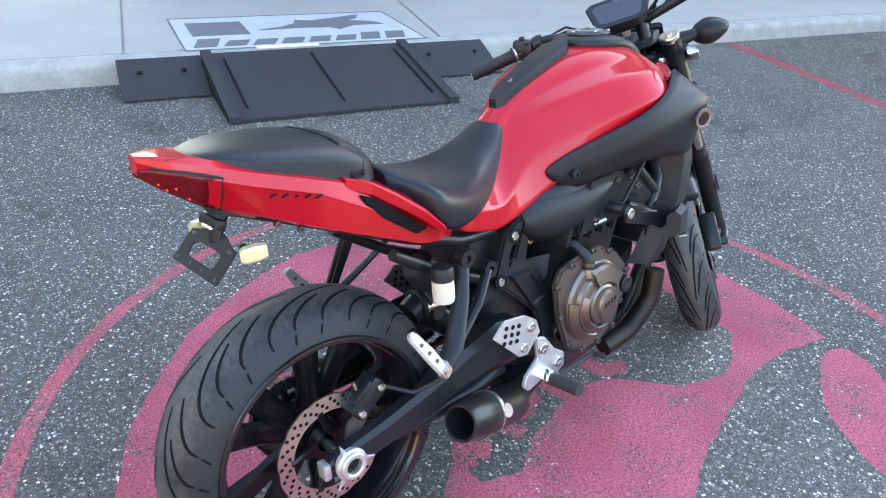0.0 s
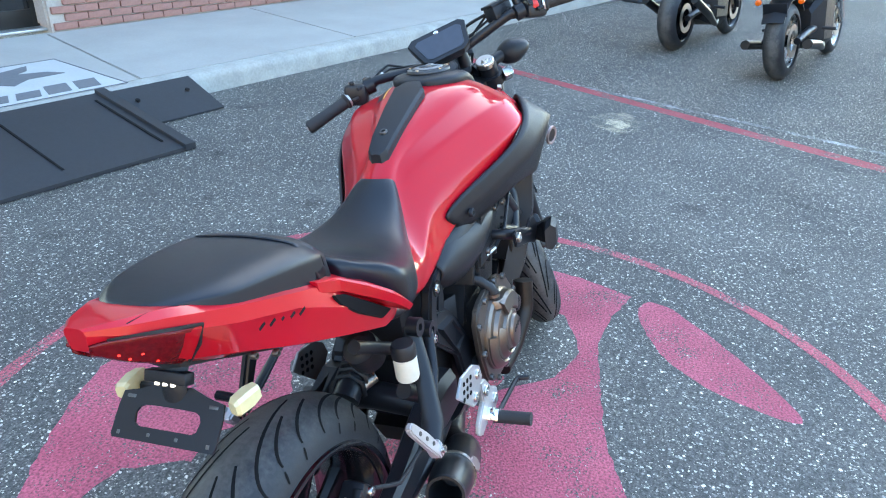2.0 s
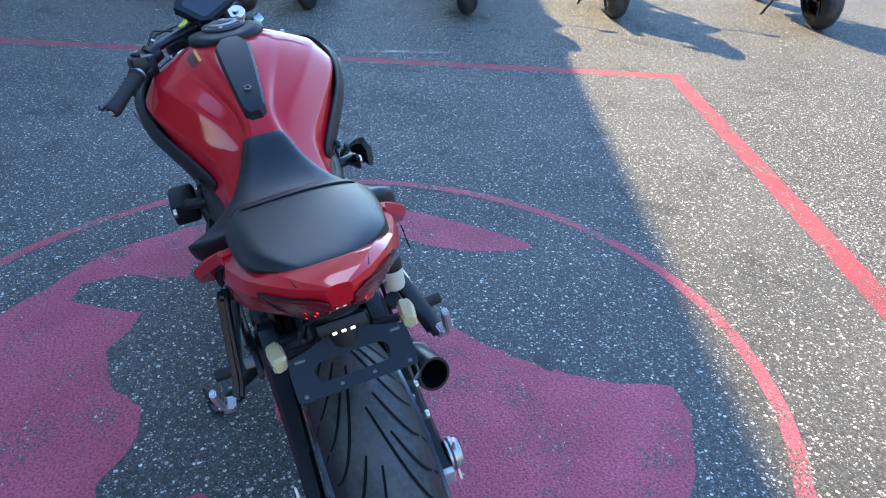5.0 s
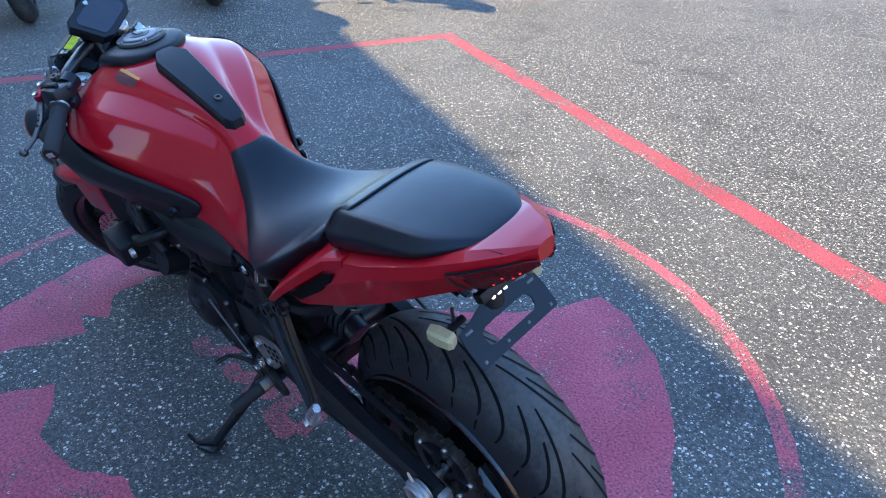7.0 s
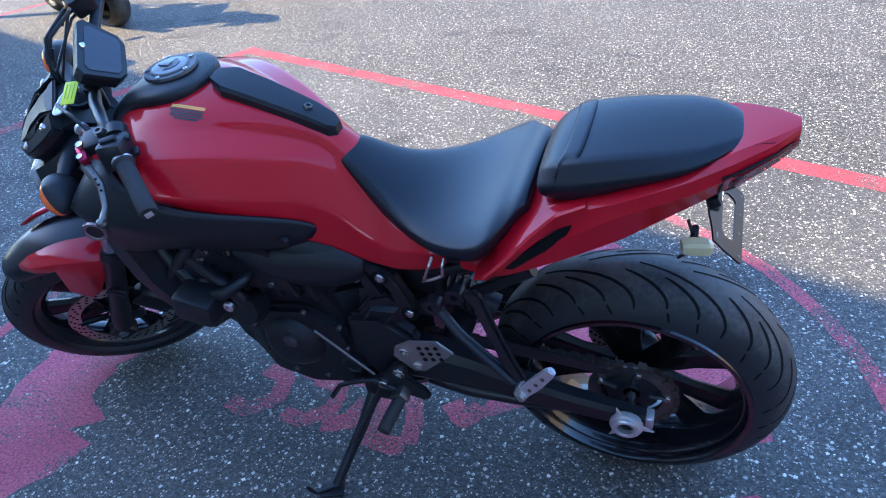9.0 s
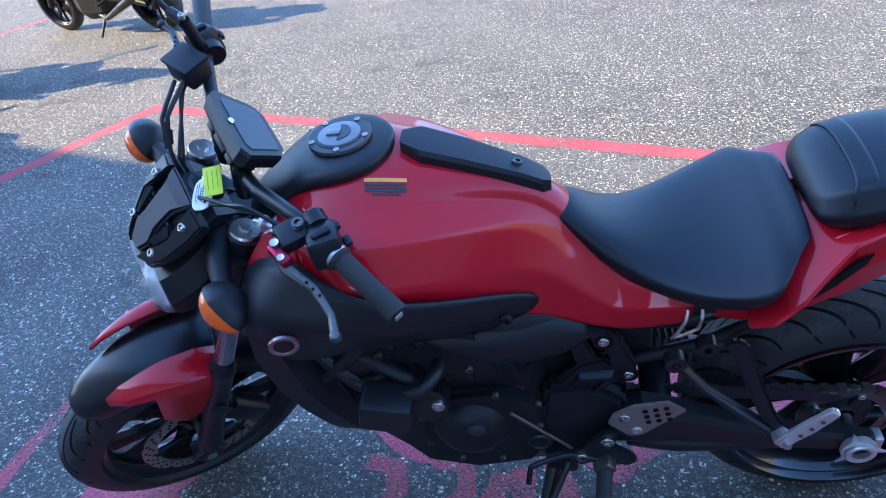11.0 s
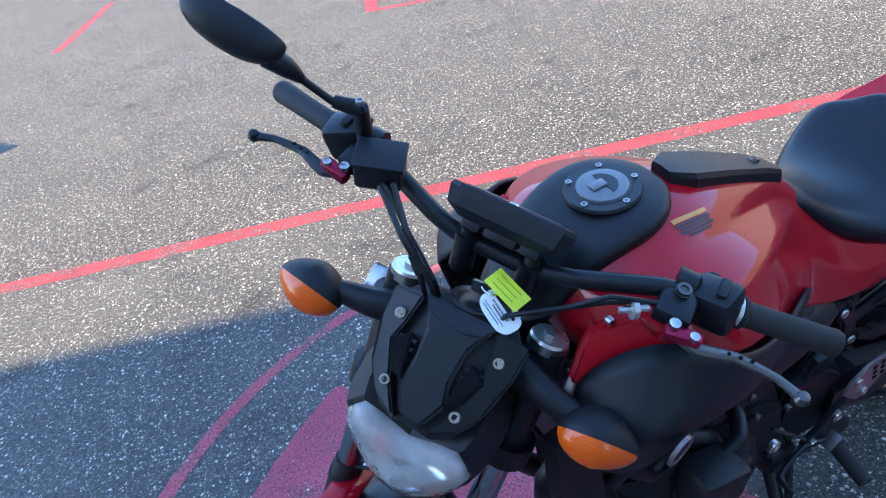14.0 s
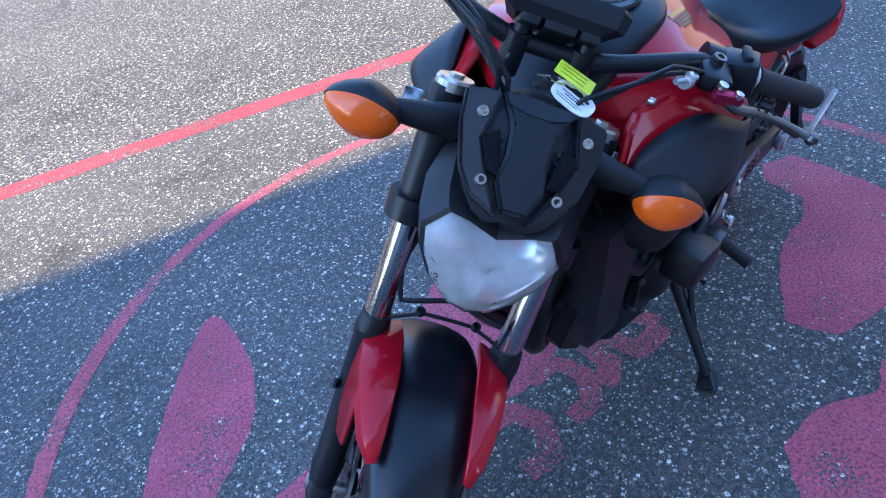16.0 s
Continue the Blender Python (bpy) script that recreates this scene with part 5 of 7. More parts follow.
# frame, subframe, pegs
for s in (1, -1):
    fp = part("frame_plate", patch([(x, s * .122, z) for x, z in ((.522, .684), (.484, .674), (.447, .652), (.413, .562), (.416, .534), (.436, .522), (.455, .530), (.464, .600), (.484, .634), (.524, .664))], (0, s, 0), .026, .006), FRAME_BLACK, bike, "satin black frame plate with steel bolts")
    part("plate_arm", patch(both(s, [(.536, .114, .676), (.512, .114, .650), (.500, .114, .617), (.482, .114, .572), (.524, .114, .560), (.534, .114, .607)]), (0, s, .1), .022, .005), FRAME_BLACK, fp)
    part("plate_web", patch([(x, -s * y, z) for x, y, z in ((.436, -.118, .555), (.474, -.118, .585), (.520, -.120, .572), (.556, -.124, .530), (.596, -.130, .462), (.630, -.138, .400), (.636, -.138, .345), (.596, -.136, .325), (.552, -.132, .350), (.538, -.128, .432), (.452, -.120, .512), (.428, -.118, .528))], (0, s, 0), .022, .006), FRAME_BLACK, fp)
    bm = bmesh.new()
    rim = ((.462, .548), (.520, .546), (.578, .462), (.530, .446))
    mid = Vector((.522, .502))
    ring_faces(bm, [[bm.verts.new((mid.x + (x - mid.x) * k, -s * y, mid.y + (z - mid.y) * k)) for x, z in rim] for k, y in ((1.16, -.128), (1.02, -.144), (.84, -.144), (.74, -.137))], True, False)
    bm.faces.new(bm.verts[-4:])
    part("plate_relief", bm, FRAME_BLACK, fp, angle=15)
    part("frame_bolts", join(join(bolt(.476, s * .134, .642, .0105, 'Y', s), bolt(.429, s * .134, .545, .0105, 'Y', s)), bolt(.552, s * .108, .603, .010, 'Y', s)), STEEL, fp)
    bm = None
    for x, z in ((.476, .642), (.429, .545)):
        bm = join(bm, moved(lathe([(.013, -.004), (.013, .001), (.018, .002), (.019, -.004)], 24, close=True), Matrix.Translation((x, s * .135, z)) @ Matrix.Rotation(0 if s > 0 else math.pi, 4, 'Z')))
    part("bolt_seats", bm, SHADE_AND_PRINT, fp)
    part("frame_gusset", patch(both(s, [(.770, .160, .655), (.858, .164, .722), (.900, .164, .694), (.985, .162, .612), (.915, .160, .600)]), (0, s, 0), .014, .004), FRAME_BLACK, fp)
    part("gusset_bolts", join(bolt(.858, s * .171, .694, .009, 'Y', s), bolt(.882, s * .171, .668, .009, 'Y', s)), DARK_STEEL, fp)
    part("gusset_slots", join(box(.862, s * .169, .650, .045, .003, .007, .001, (0, 20, 0)), box(.856, s * .169, .634, .040, .003, .006, .001, (0, 20, 0))), SHADE_AND_PRINT, fp)
    part("pivot_cap", moved(lathe([(0, .004), (.018, .004), (.022, .008), (.026, .004), (.026, -.01)], 24) if s > 0 else moved(lathe([(0, .004), (.018, .004), (.022, .008), (.026, .004), (.026, -.01)], 24), Matrix.Rotation(math.pi, 4, 'Z')), Matrix.Translation((.602, s * .156, .362))), FRAME_BLACK, fp)
    part("subframe_rail", tube(both(s, [(.44, .10, .66), (.33, .112, .670), (.20, .105, .715), (.05, .085, .78), (-.08, .06, .835)]), .015, 10), FRAME_BLACK, bike)
    part("subframe_stay", tube(both(s, [(.44, .10, .54), (.30, .11, .60), (.16, .11, .69)]), .013, 10), FRAME_BLACK, bike)
    part("main_tube", tube(both(s, [(1.03, .06, .865), (.93, .125, .77), (.80, .140, .710), (.62, .125, .680), (.50, .108, .675)]), .018, 12), FRAME_BLACK, bike)
    part("down_tube", tube(both(s, [(1.03, .07, .80), (1.0, .15, .66), (.93, .17, .585), (.84, .165, .62)]), .018, 12), FRAME_BLACK, bike)
    part("diagonal_tube", tube(both(s, [(.86, .165, .735), (1.0, .16, .60)]), .016, 12, False), FRAME_BLACK, bike)
    # passenger foot peg on its forked hanger
    if s < 0:
        hanger = part("peg_hanger", tube(both(s, [(.305, .150, .652), (.268, .180, .575), (.215, .212, .500), (.170, .222, .470)]), [.015, .018, .021, .018], 10, flat=.55), FRAME_BLACK, bike, "black forked passenger peg hanger")
    else:
        hanger = part("peg_hanger", patch([(.285, .168, .672), (.262, .176, .690), (.242, .180, .680), (.224, .190, .628), (.182, .206, .520), (.164, .214, .492), (.176, .212, .466), (.204, .206, .500), (.246, .186, .600), (.262, .178, .645)], (.1, 1, .35), .020, .006), FRAME_BLACK, bike, "black flat passenger peg hanger", angle=25)
    part("hanger_fork", tube(both(s, [(.353, .160, .616), (.300, .182, .56), (.190, .212, .478)]) if s > 0 else [(.376, -.148, .598), (.318, -.176, .545), (.190, -.212, .470)], [.012, .011, .014], 10, flat=.7), FRAME_BLACK, hanger)
    part("hanger_bosses", join(moved(lathe([(.008, -.012), (.019, -.012), (.019, .012), (.008, .012)], 20, close=True), Matrix.Translation((.303, s * .160, .652))), moved(lathe([(.008, -.012), (.019, -.012), (.019, .012), (.008, .012)], 20, close=True), Matrix.Translation((.354, .162, .616) if s > 0 else (.378, -.148, .600)))), FRAME_BLACK, hanger)
    base, tip = (Vector((.166, s * .240, .482)), Vector((.100, s * .224, .580))) if s < 0 else (Vector((.166, .240, .480)), Vector((.103, .244, .576)))
    along = (tip - base).normalized()
    wide = along.cross(Vector((0, s, .3))).normalized()
    face = wide.cross(along)
    peg = part("passenger_peg", patch([base + along * a * (tip - base).length + wide * w for a, w in ((0, -.016), (.45, -.014), (.93, -.010), (1, -.005), (1, .007), (.93, .011), (.45, .013), (0, .008))], face, .013, .003), ALU, bike, "silver folding passenger peg", angle=25)
    bm = None
    for a in (.28, .5, .72):
        q = base.lerp(tip, a)
        for e in (-1, 1):
            b = lathe([(0, .0008), (.0042, .0008), (.0042, -.001)], 12, 'Z')
            b.transform(Matrix.Translation(q + face * .0070 * e) @ (face * e).to_track_quat('Z', 'Y').to_matrix().to_4x4())
            bm = join(bm, b)
    part("peg_holes", bm, DARK_STEEL, peg)
    part("peg_clamp", patch([(.188, s * .228, .470), (.172, s * .230, .500), (.152, s * .236, .486), (.166, s * .234, .458)], (0, s, .2), .030, .004), ALU, peg)
    part("peg_pivot", tube([base - face * .014, base + face * .014], .007, 12, False), STEEL, peg)
    if s > 0:
        part("helmet_hook", tube(both(s, [(.340, .150, .735), (.344, .163, .722), (.358, .164, .690), (.366, .160, .676), (.345, .160, .684), (.322, .160, .698), (.318, .160, .722), (.316, .150, .735)]), .0032, 8), STEEL, bike, "bent wire helmet hook")
    # rider rearset
    heel_pts = [(.318, .478), (.352, .508), (.415, .498), (.452, .472), (.462, .440), (.420, .398), (.395, .402)]
    hy, hx, hz = (.218, 0, 0) if s < 0 else (.178, .008, .012)
    heel = part("heel_guard", patch([(x + hx, s * hy, z + hz) for x, z in heel_pts], (0, s, 0), .006, .0018), ALU if s < 0 else PLATE_GREY, bike, "drilled alloy heel guard")
    # near-black discs on both faces draw the holes as shade
    bm = None
    for r in range(3):
        for c in range(3):
            b = lathe([(0, .0), (.0055, .0), (.0055, -.001)], 10)
            if s < 0:
                b.transform(Matrix.Rotation(math.pi, 4, 'Z'))
            b.transform(Matrix.Translation((.348 + hx + c * .019 + r * .004, s * (hy + .0045), .455 + hz + r * .017 - c * .004)))
            bm = join(bm, b)
    part("guard_holes", join(bm, moved(bm.copy(), Matrix.Translation((0, -s * .0092, 0)))), SHADE_AND_PRINT, heel)
    part("guard_bolts", join(bolt(.432 + hx, s * (hy + .003), .462 + hz, .011, 'Y', s), bolt(.408 + hx, s * (hy + .003), .42 + hz, .011, 'Y', s)), STEEL, heel)
    rs = part("rearset", patch([(x, s * (hy - .004), z) for x, z in ((.448, .428), (.480, .418), (.515, .372), (.546, .352), (.545, .318), (.520, .305), (.490, .318), (.425, .300), (.408, .315), (.415, .338), (.455, .372))], (0, s, 0), .012, .003), ALU if s < 0 else FRAME_BLACK, bike, "alloy rearset plate")
    part("rearset_bolts", join(bolt(.470, s * (hy + .003), .392, .014, 'Y', s), bolt(.520, s * (hy + .003), .338, .013, 'Y', s)), STEEL, rs)
    part("peg_yoke", box(.476, s * (hy + .010), .325, .04, .04, .03, .005, (0, 35, 0)), CHROME if s < 0 else DARK_STEEL, rs)
    part("foot_peg", tube(both(s, [(.476, .232, .320), (.480, .318, .322)]) if s < 0 else both(s, [(.474, .190, .322), (.487, .282, .309)]), .0155, 10, False), GRIP, bike, "black rubber rider foot peg")
part("brake_pedal", tube([(.47, -.235, .315), (.56, -.24, .320), (.62, -.245, .325), (.63, -.272, .325)], .006, 8), FRAME_BLACK, bike)
part("shift_lever", tube([(.47, .185, .325), (.545, .180, .345), (.60, .190, .335), (.625, .20, .33), (.63, .235, .33)], .006, 8), FRAME_BLACK, bike)
part("shift_rod", tube([(.540, .175, .362), (.655, .177, .490)], .0036, 8, False), DARK_STEEL, bike)
bm = lathe([(0, -.034), (.021, -.034), (.023, -.028), (.023, .012), (.019, .016)], 20, 'Z')
res = part("brake_reservoir", moved(bm, Matrix.Translation((.240, -.162, .612))), WHITE_PLASTIC, bike, "white brake fluid reservoir with black cap")
part("cap", moved(lathe([(.0, .042), (.021, .042), (.024, .036), (.024, .015), (.019, .012)], 20, 'Z'), Matrix.Translation((.240, -.162, .612))), PLASTIC, res)
part("master_cylinder", tube([(.235, -.15, .55), (.29, -.16, .50)], .017, 12, False), FRAME_BLACK, bike)
part("undertray", loft([ring_sym(x, [(0, z), (w, z), (w, z - .03), (0, z - .035)]) for x, w, z in ((.42, .09, .735), (.25, .10, .745), (.1, .09, .785), (-.05, .06, .835), (-.14, .03, .868))]), PLASTIC, bike)
part("battery_box", box(.44, 0, .62, .12, .18, .15, .02), PLASTIC, bike)
part("canister", moved(lathe([(0, .034), (.020, .034), (.024, .030), (.036, .028), (.038, .020), (.038, -.02), (.034, -.026), (0, -.026)], 28, 'Z'), Matrix.Translation((.275, -.055, .600)) @ Matrix.Rotation(radians(-35), 4, 'Y')), PLASTIC, bike, "round black canister below the seat")
part("shock_collar", tube([(.348, -.02, .490), (.318, 0, .480)], .014, 16, False), STEEL, bike, "bright steel collar of the shock")

# engine
engine = part("engine", loft([[(x, y * w, z0 + (z1 - z0) * v) for y, v in ((-1, .15), (-1, .85), (-.8, 1), (.8, 1), (1, .85), (1, .15), (.7, 0), (-.7, 0))] for x, w, z0, z1 in
                              ((.42, .060, .33, .48), (.48, .080, .28, .52), (.575, .098, .235, .54), (.625, .145, .225, .55), (.74, .150, .205, .55), (.85, .135, .22, .50), (.92, .10, .27, .43))]), ENGINE, bike, "dark engine with bronze clutch cover", angle=25)
part("cylinder_block", loft([[(x + dx, y * w, z) for dx, y in ((-.11, -1), (.11, -1), (.11, 1), (-.11, 1))] for x, z, w in ((.70, .48, .135), (.745, .585, .135), (.75, .59, .15), (.795, .70, .15), (.79, .735, .12))]), ENGINE, engine, angle=25)
bm = None
for k in range(5):
    bm = box(.648 + k * .044, 0, .62, .012, .318, .105, .003, (0, 20, 0), bm=bm)
part("cylinder_fins", bm, ENGINE, engine)
part("coil", box(.700, -.150, .640, .055, .03, .045, .006, (0, 15, 0)), PLASTIC, engine)
part("coolant_hose", tube([(.62, -.120, .60), (.68, -.150, .612), (.76, -.165, .625), (.86, -.14, .65)], .008, 8), PLASTIC, engine)
for s in (1, -1):
    part("head_cover", patch([(.70 + x, s * .158, .655 + z) for x, z in ((-.04, -.06), (.10, -.06), (.15, .05), (.10, .075), (.0, .07))], (0, s, 0), .02, .006), ENGINE, engine)
    part("head_bolts", join(bolt(.72, s * .17, .62, .008, 'Y', s), bolt(.80, s * .17, .70, .008, 'Y', s)), DARK_STEEL, engine)
# clutch side
FLANGE = ((.556, .500), (.575, .536), (.612, .548), (.650, .553), (.688, .562), (.735, .550), (.790, .520), (.832, .468), (.835, .410), (.808, .372), (.780, .320), (.720, .292), (.650, .292), (.592, .330), (.564, .415))
part("crankcase_cover", patch([(x, -.176, z) for x, z in FLANGE], (0, -1, 0), .018, .006), BRONZE, engine, "dark bronze clutch cover with bolts round it")
CLUTCH = Matrix.Translation((.690, -.184, .424)) @ Matrix.Rotation(math.pi, 4, 'Z')
part("clutch_dome", moved(lathe([(0, .040), (.044, .040), (.050, .037), (.053, .030), (.070, .029), (.078, .026), (.082, .016), (.096, .014), (.104, .008), (.106, -.01)], 48), CLUTCH), BRONZE, engine, angle=25)
part("clutch_plate", moved(lathe([(0, .048), (.030, .048), (.036, .046), (.040, .040), (.041, .036)], 40), CLUTCH @ Matrix.Translation((-.010, 0, -.010)) @ Matrix.Diagonal((.85, 1, 1.15, 1))), BRONZE, engine, angle=25)
bm = None
for k in range(4):
    bm = box(.684 + k * .012, -.2326, .425 + .003 * k, .006, .0012, .012, rot=(0, 15, 0), bm=bm)
part("cover_mark", bm, ENGINE, engine)
for name, r0, r1, a0, a1, top in (("clutch_ridge", .056, .074, 150, 285, .040), ("clutch_scoop", .054, .098, 35, 112, .042), ("clutch_web", .080, .102, 165, 262, .028)):
    bm = bmesh.new()
    rings = []
    for a in np.linspace(radians(a0), radians(a1), 16):
        c, d = math.cos(a), math.sin(a)
        rings.append([bm.verts.new((.690 + r * c, -.184 - h, .424 + r * d)) for r, h in ((r0, 0), (r0, top - .004), (r0 + .004, top), (r1 - .006, top - .006), (r1, top - .014), (r1, 0))])
    part(name, ring_faces(bm, rings), BRONZE, engine, angle=30)
part("side_cap", moved(lathe([(0, .030), (.018, .030), (.022, .027), (.023, .0)], 28), Matrix.Translation((.804, -.178, .432)) @ Matrix.Rotation(math.pi, 4, 'Z')), ENGINE, engine, "dark round cap", angle=30)
bm = None
for k in (-1, 0, 1):
    bm = box(.804 + k * .008, -.2085, .432, .004, .001, .010, rot=(0, 15, 0), bm=bm)
part("cap_mark", bm, DARK_STEEL, engine)
hose = part("breather_hose", tube([(.668, -.190, .518), (.666, -.186, .545), (.655, -.160, .572), (.640, -.110, .585)], [.017, .0145, .0125, .012], 14), PLASTIC, engine, "short black hose into the clutch cover")
part("hose_clamp", moved(lathe([(.0150, -.004), (.0170, -.004), (.0170, .004), (.0150, .004)], 24, 'Z', close=True), Matrix.Translation((.667, -.189, .530))), BRONZE, hose)
part("hose_collar", moved(lathe([(0, .010), (.021, .010), (.023, .006), (.024, -.012)], 24, 'Z'), Matrix.Translation((.669, -.191, .510))), BRONZE, hose)
bm = None
for x, z in ((.560, .500), (.612, .540), (.688, .555), (.752, .536), (.824, .462), (.800, .384), (.772, .322), (.712, .300), (.652, .300), (.600, .336), (.573, .418)):
    bm = join(bm, bolt(x, -.188, z, .0085, 'Y', -1))
part("cover_bolts", bm, DARK_STEEL, engine)
part("clutch_release", join(tube([(.700, -.150, .600), (.745, -.180, .618)], .006, 8, False), box(.690, -.150, .597, .024, .016, .018, .003)), STEEL, engine)
part("clutch_cable", tube([(.745, -.180, .618), (.80, -.190, .650), (.93, -.18, .77), (1.0, -.12, .86)], .0045, 8), PLASTIC, bike)
# generator side
part("generator_cover", patch([(x, .132, z) for x, z in [(.60, .50), (.68, .535), (.78, .52), (.845, .45), (.84, .36), (.77, .30), (.68, .295), (.61, .34), (.585, .42)]], (0, 1, 0), .05, .012), ENGINE, engine, "dark generator cover")
bm = lathe([(0, .036), (.045, .036), (.062, .028), (.078, .010), (.080, -.01)], 40)
part("generator_dome", moved(bm, Matrix.Translation((.74, .150, .415))), ENGINE, engine)
part("plug", moved(lathe([(0, .008), (.014, .008), (.018, .005), (.018, -.004)], 20), Matrix.Translation((.724, .184, .450))), CAP_GREY, engine)
part("sprocket_cover", patch([(x, .125, z) for x, z in [(.43, .47), (.50, .53), (.585, .52), (.60, .40), (.55, .31), (.46, .31), (.42, .38)]], (0, 1, 0), .045, .012), FRAME_BLACK, engine)
bm = None
for x, z in ((.60, .492), (.68, .525), (.835, .455), (.83, .365), (.77, .307), (.685, .303), (.60, .42)):
    bm = join(bm, bolt(x, .160, z, .007, 'Y', 1))
part("generator_bolts", bm, DARK_STEEL, engine)
part("water_pump", tube([(.80, .15, .53), (.80, .20, .55)], .034, 16, False), ENGINE, engine)
part("coolant_hose", tube([(.80, .18, .56), (.83, .19, .62), (.92, .16, .66), (1.0, .14, .62)], .016, 10), PLASTIC, engine)
part("oil_pan", loft([[(x, y * w, z) for y, z in ((-1, .25), (1, .25), (.7, zb), (-.7, zb))] for x, w, zb in ((.47, .09, .21), (.55, .11, .175), (.72, .11, .165), (.84, .09, .20))]), ENGINE, engine)
part("belly_cover", loft([[(x, y * w, z) for y, z in ((-1, zt), (1, zt), (.75, zb), (-.75, zb))] for x, w, zt, zb in ((.82, .10, .36, .22), (.90, .115, .45, .235), (.97, .105, .47, .30), (1.0, .08, .46, .36))]), PLASTIC, bike, angle=25)
part("air_box", loft([ring_sym(x, [(0, z1), (w * .8, z1), (w, z1 - .03), (w, z0 + .03), (w * .8, z0), (0, z0)]) for x, w, z0, z1 in ((.46, .11, .61, .70), (.56, .155, .585, .735), (.72, .165, .61, .77), (.86, .165, .68, .79), (.94, .13, .72, .80))]), PLASTIC, bike, "matt black air box", sub=1)
for s in (1, -1):
    bm = bmesh.new()
    ring_faces(bm, [[bm.verts.new((x, s * (y + o), zt + (zb - zt) * k)) for k, o in ((0, -.02), (.12, .0), (.5, .010), (.88, -.004), (1, -.03))] for x, zt, zb, y in ((.505, .684, .640, .132), (.53, .700, .612, .140), (.57, .712, .598, .150), (.62, .712, .594, .158), (.67, .712, .600, .164), (.72, .716, .622, .168), (.765, .716, .660, .168), (.790, .708, .688, .160))], False, False)
    ic = part("intake_cover", bm, PLASTIC, bike, "smooth matt black intake cover", sub=2)
    sd = ic.modifiers.new("thickness", 'SOLIDIFY')
    sd.thickness, sd.offset = 0.005, 0
# exhaust
for k, y in enumerate((-.075, .055)):
    part("header_pipe", tube([(.84, y, .60), (.96, y * 1.15, .600), (1.055, y * 1.2, .52), (1.050, y * 1.1 - .01, .39), (.96, y * .8 - .03, .255), (.76, -.04 + y * .4, .20), (.60, -.06, .205)], .024, 14, steps=8), HEADER, bike, "dark exhaust header pipe")
part("heat_shield", tube([(.992, -.165, .40), (.975, -.165, .32), (.90, -.15, .245), (.80, -.14, .225)], .027, 14), RUST, bike)
part("collector", tube([(.62, -.06, .205), (.50, -.10, .21), (.42, -.165, .245)], [.034, .036, .034], 14), HEADER, bike)
d = Vector((.236, -.204, .306)) - Vector((.415, -.165, .250))
MUF = Matrix.Translation((.415, -.165, .250)) @ d.to_track_quat('X', 'Z').to_matrix().to_4x4()
L = d.length
muffler = part("muffler", moved(lathe([(.030, -.04), (.042, -.02), (.047, .01), (.0475, L * .55), (.048, L * .56), (.046, L * .8), (.041, L)], 40, 'X'), MUF), EXHAUST, bike, "short carbon muffler with a round tip")
part("muffler_tip", moved(lathe([(.041, L - .004), (.041, L + .012), (.035, L + .012), (.032, L - .03), (.030, L - .09), (.0, L - .09)], 36, 'X'), MUF), FRAME_BLACK, muffler)
part("muffler_band", moved(lathe([(.0485, L * .5), (.0500, L * .5), (.0500, L * .56), (.0485, L * .56)], 40, 'X', close=True), MUF), STEEL, muffler)
part("muffler_badge", moved(lathe([(0, .002), (.015, .002), (.017, 0)], 20), Matrix.Translation((.345, -.228, .293)) @ Matrix.Rotation(radians(-170), 4, 'Z') @ Matrix.Rotation(radians(25), 4, 'X')), BADGE, muffler)
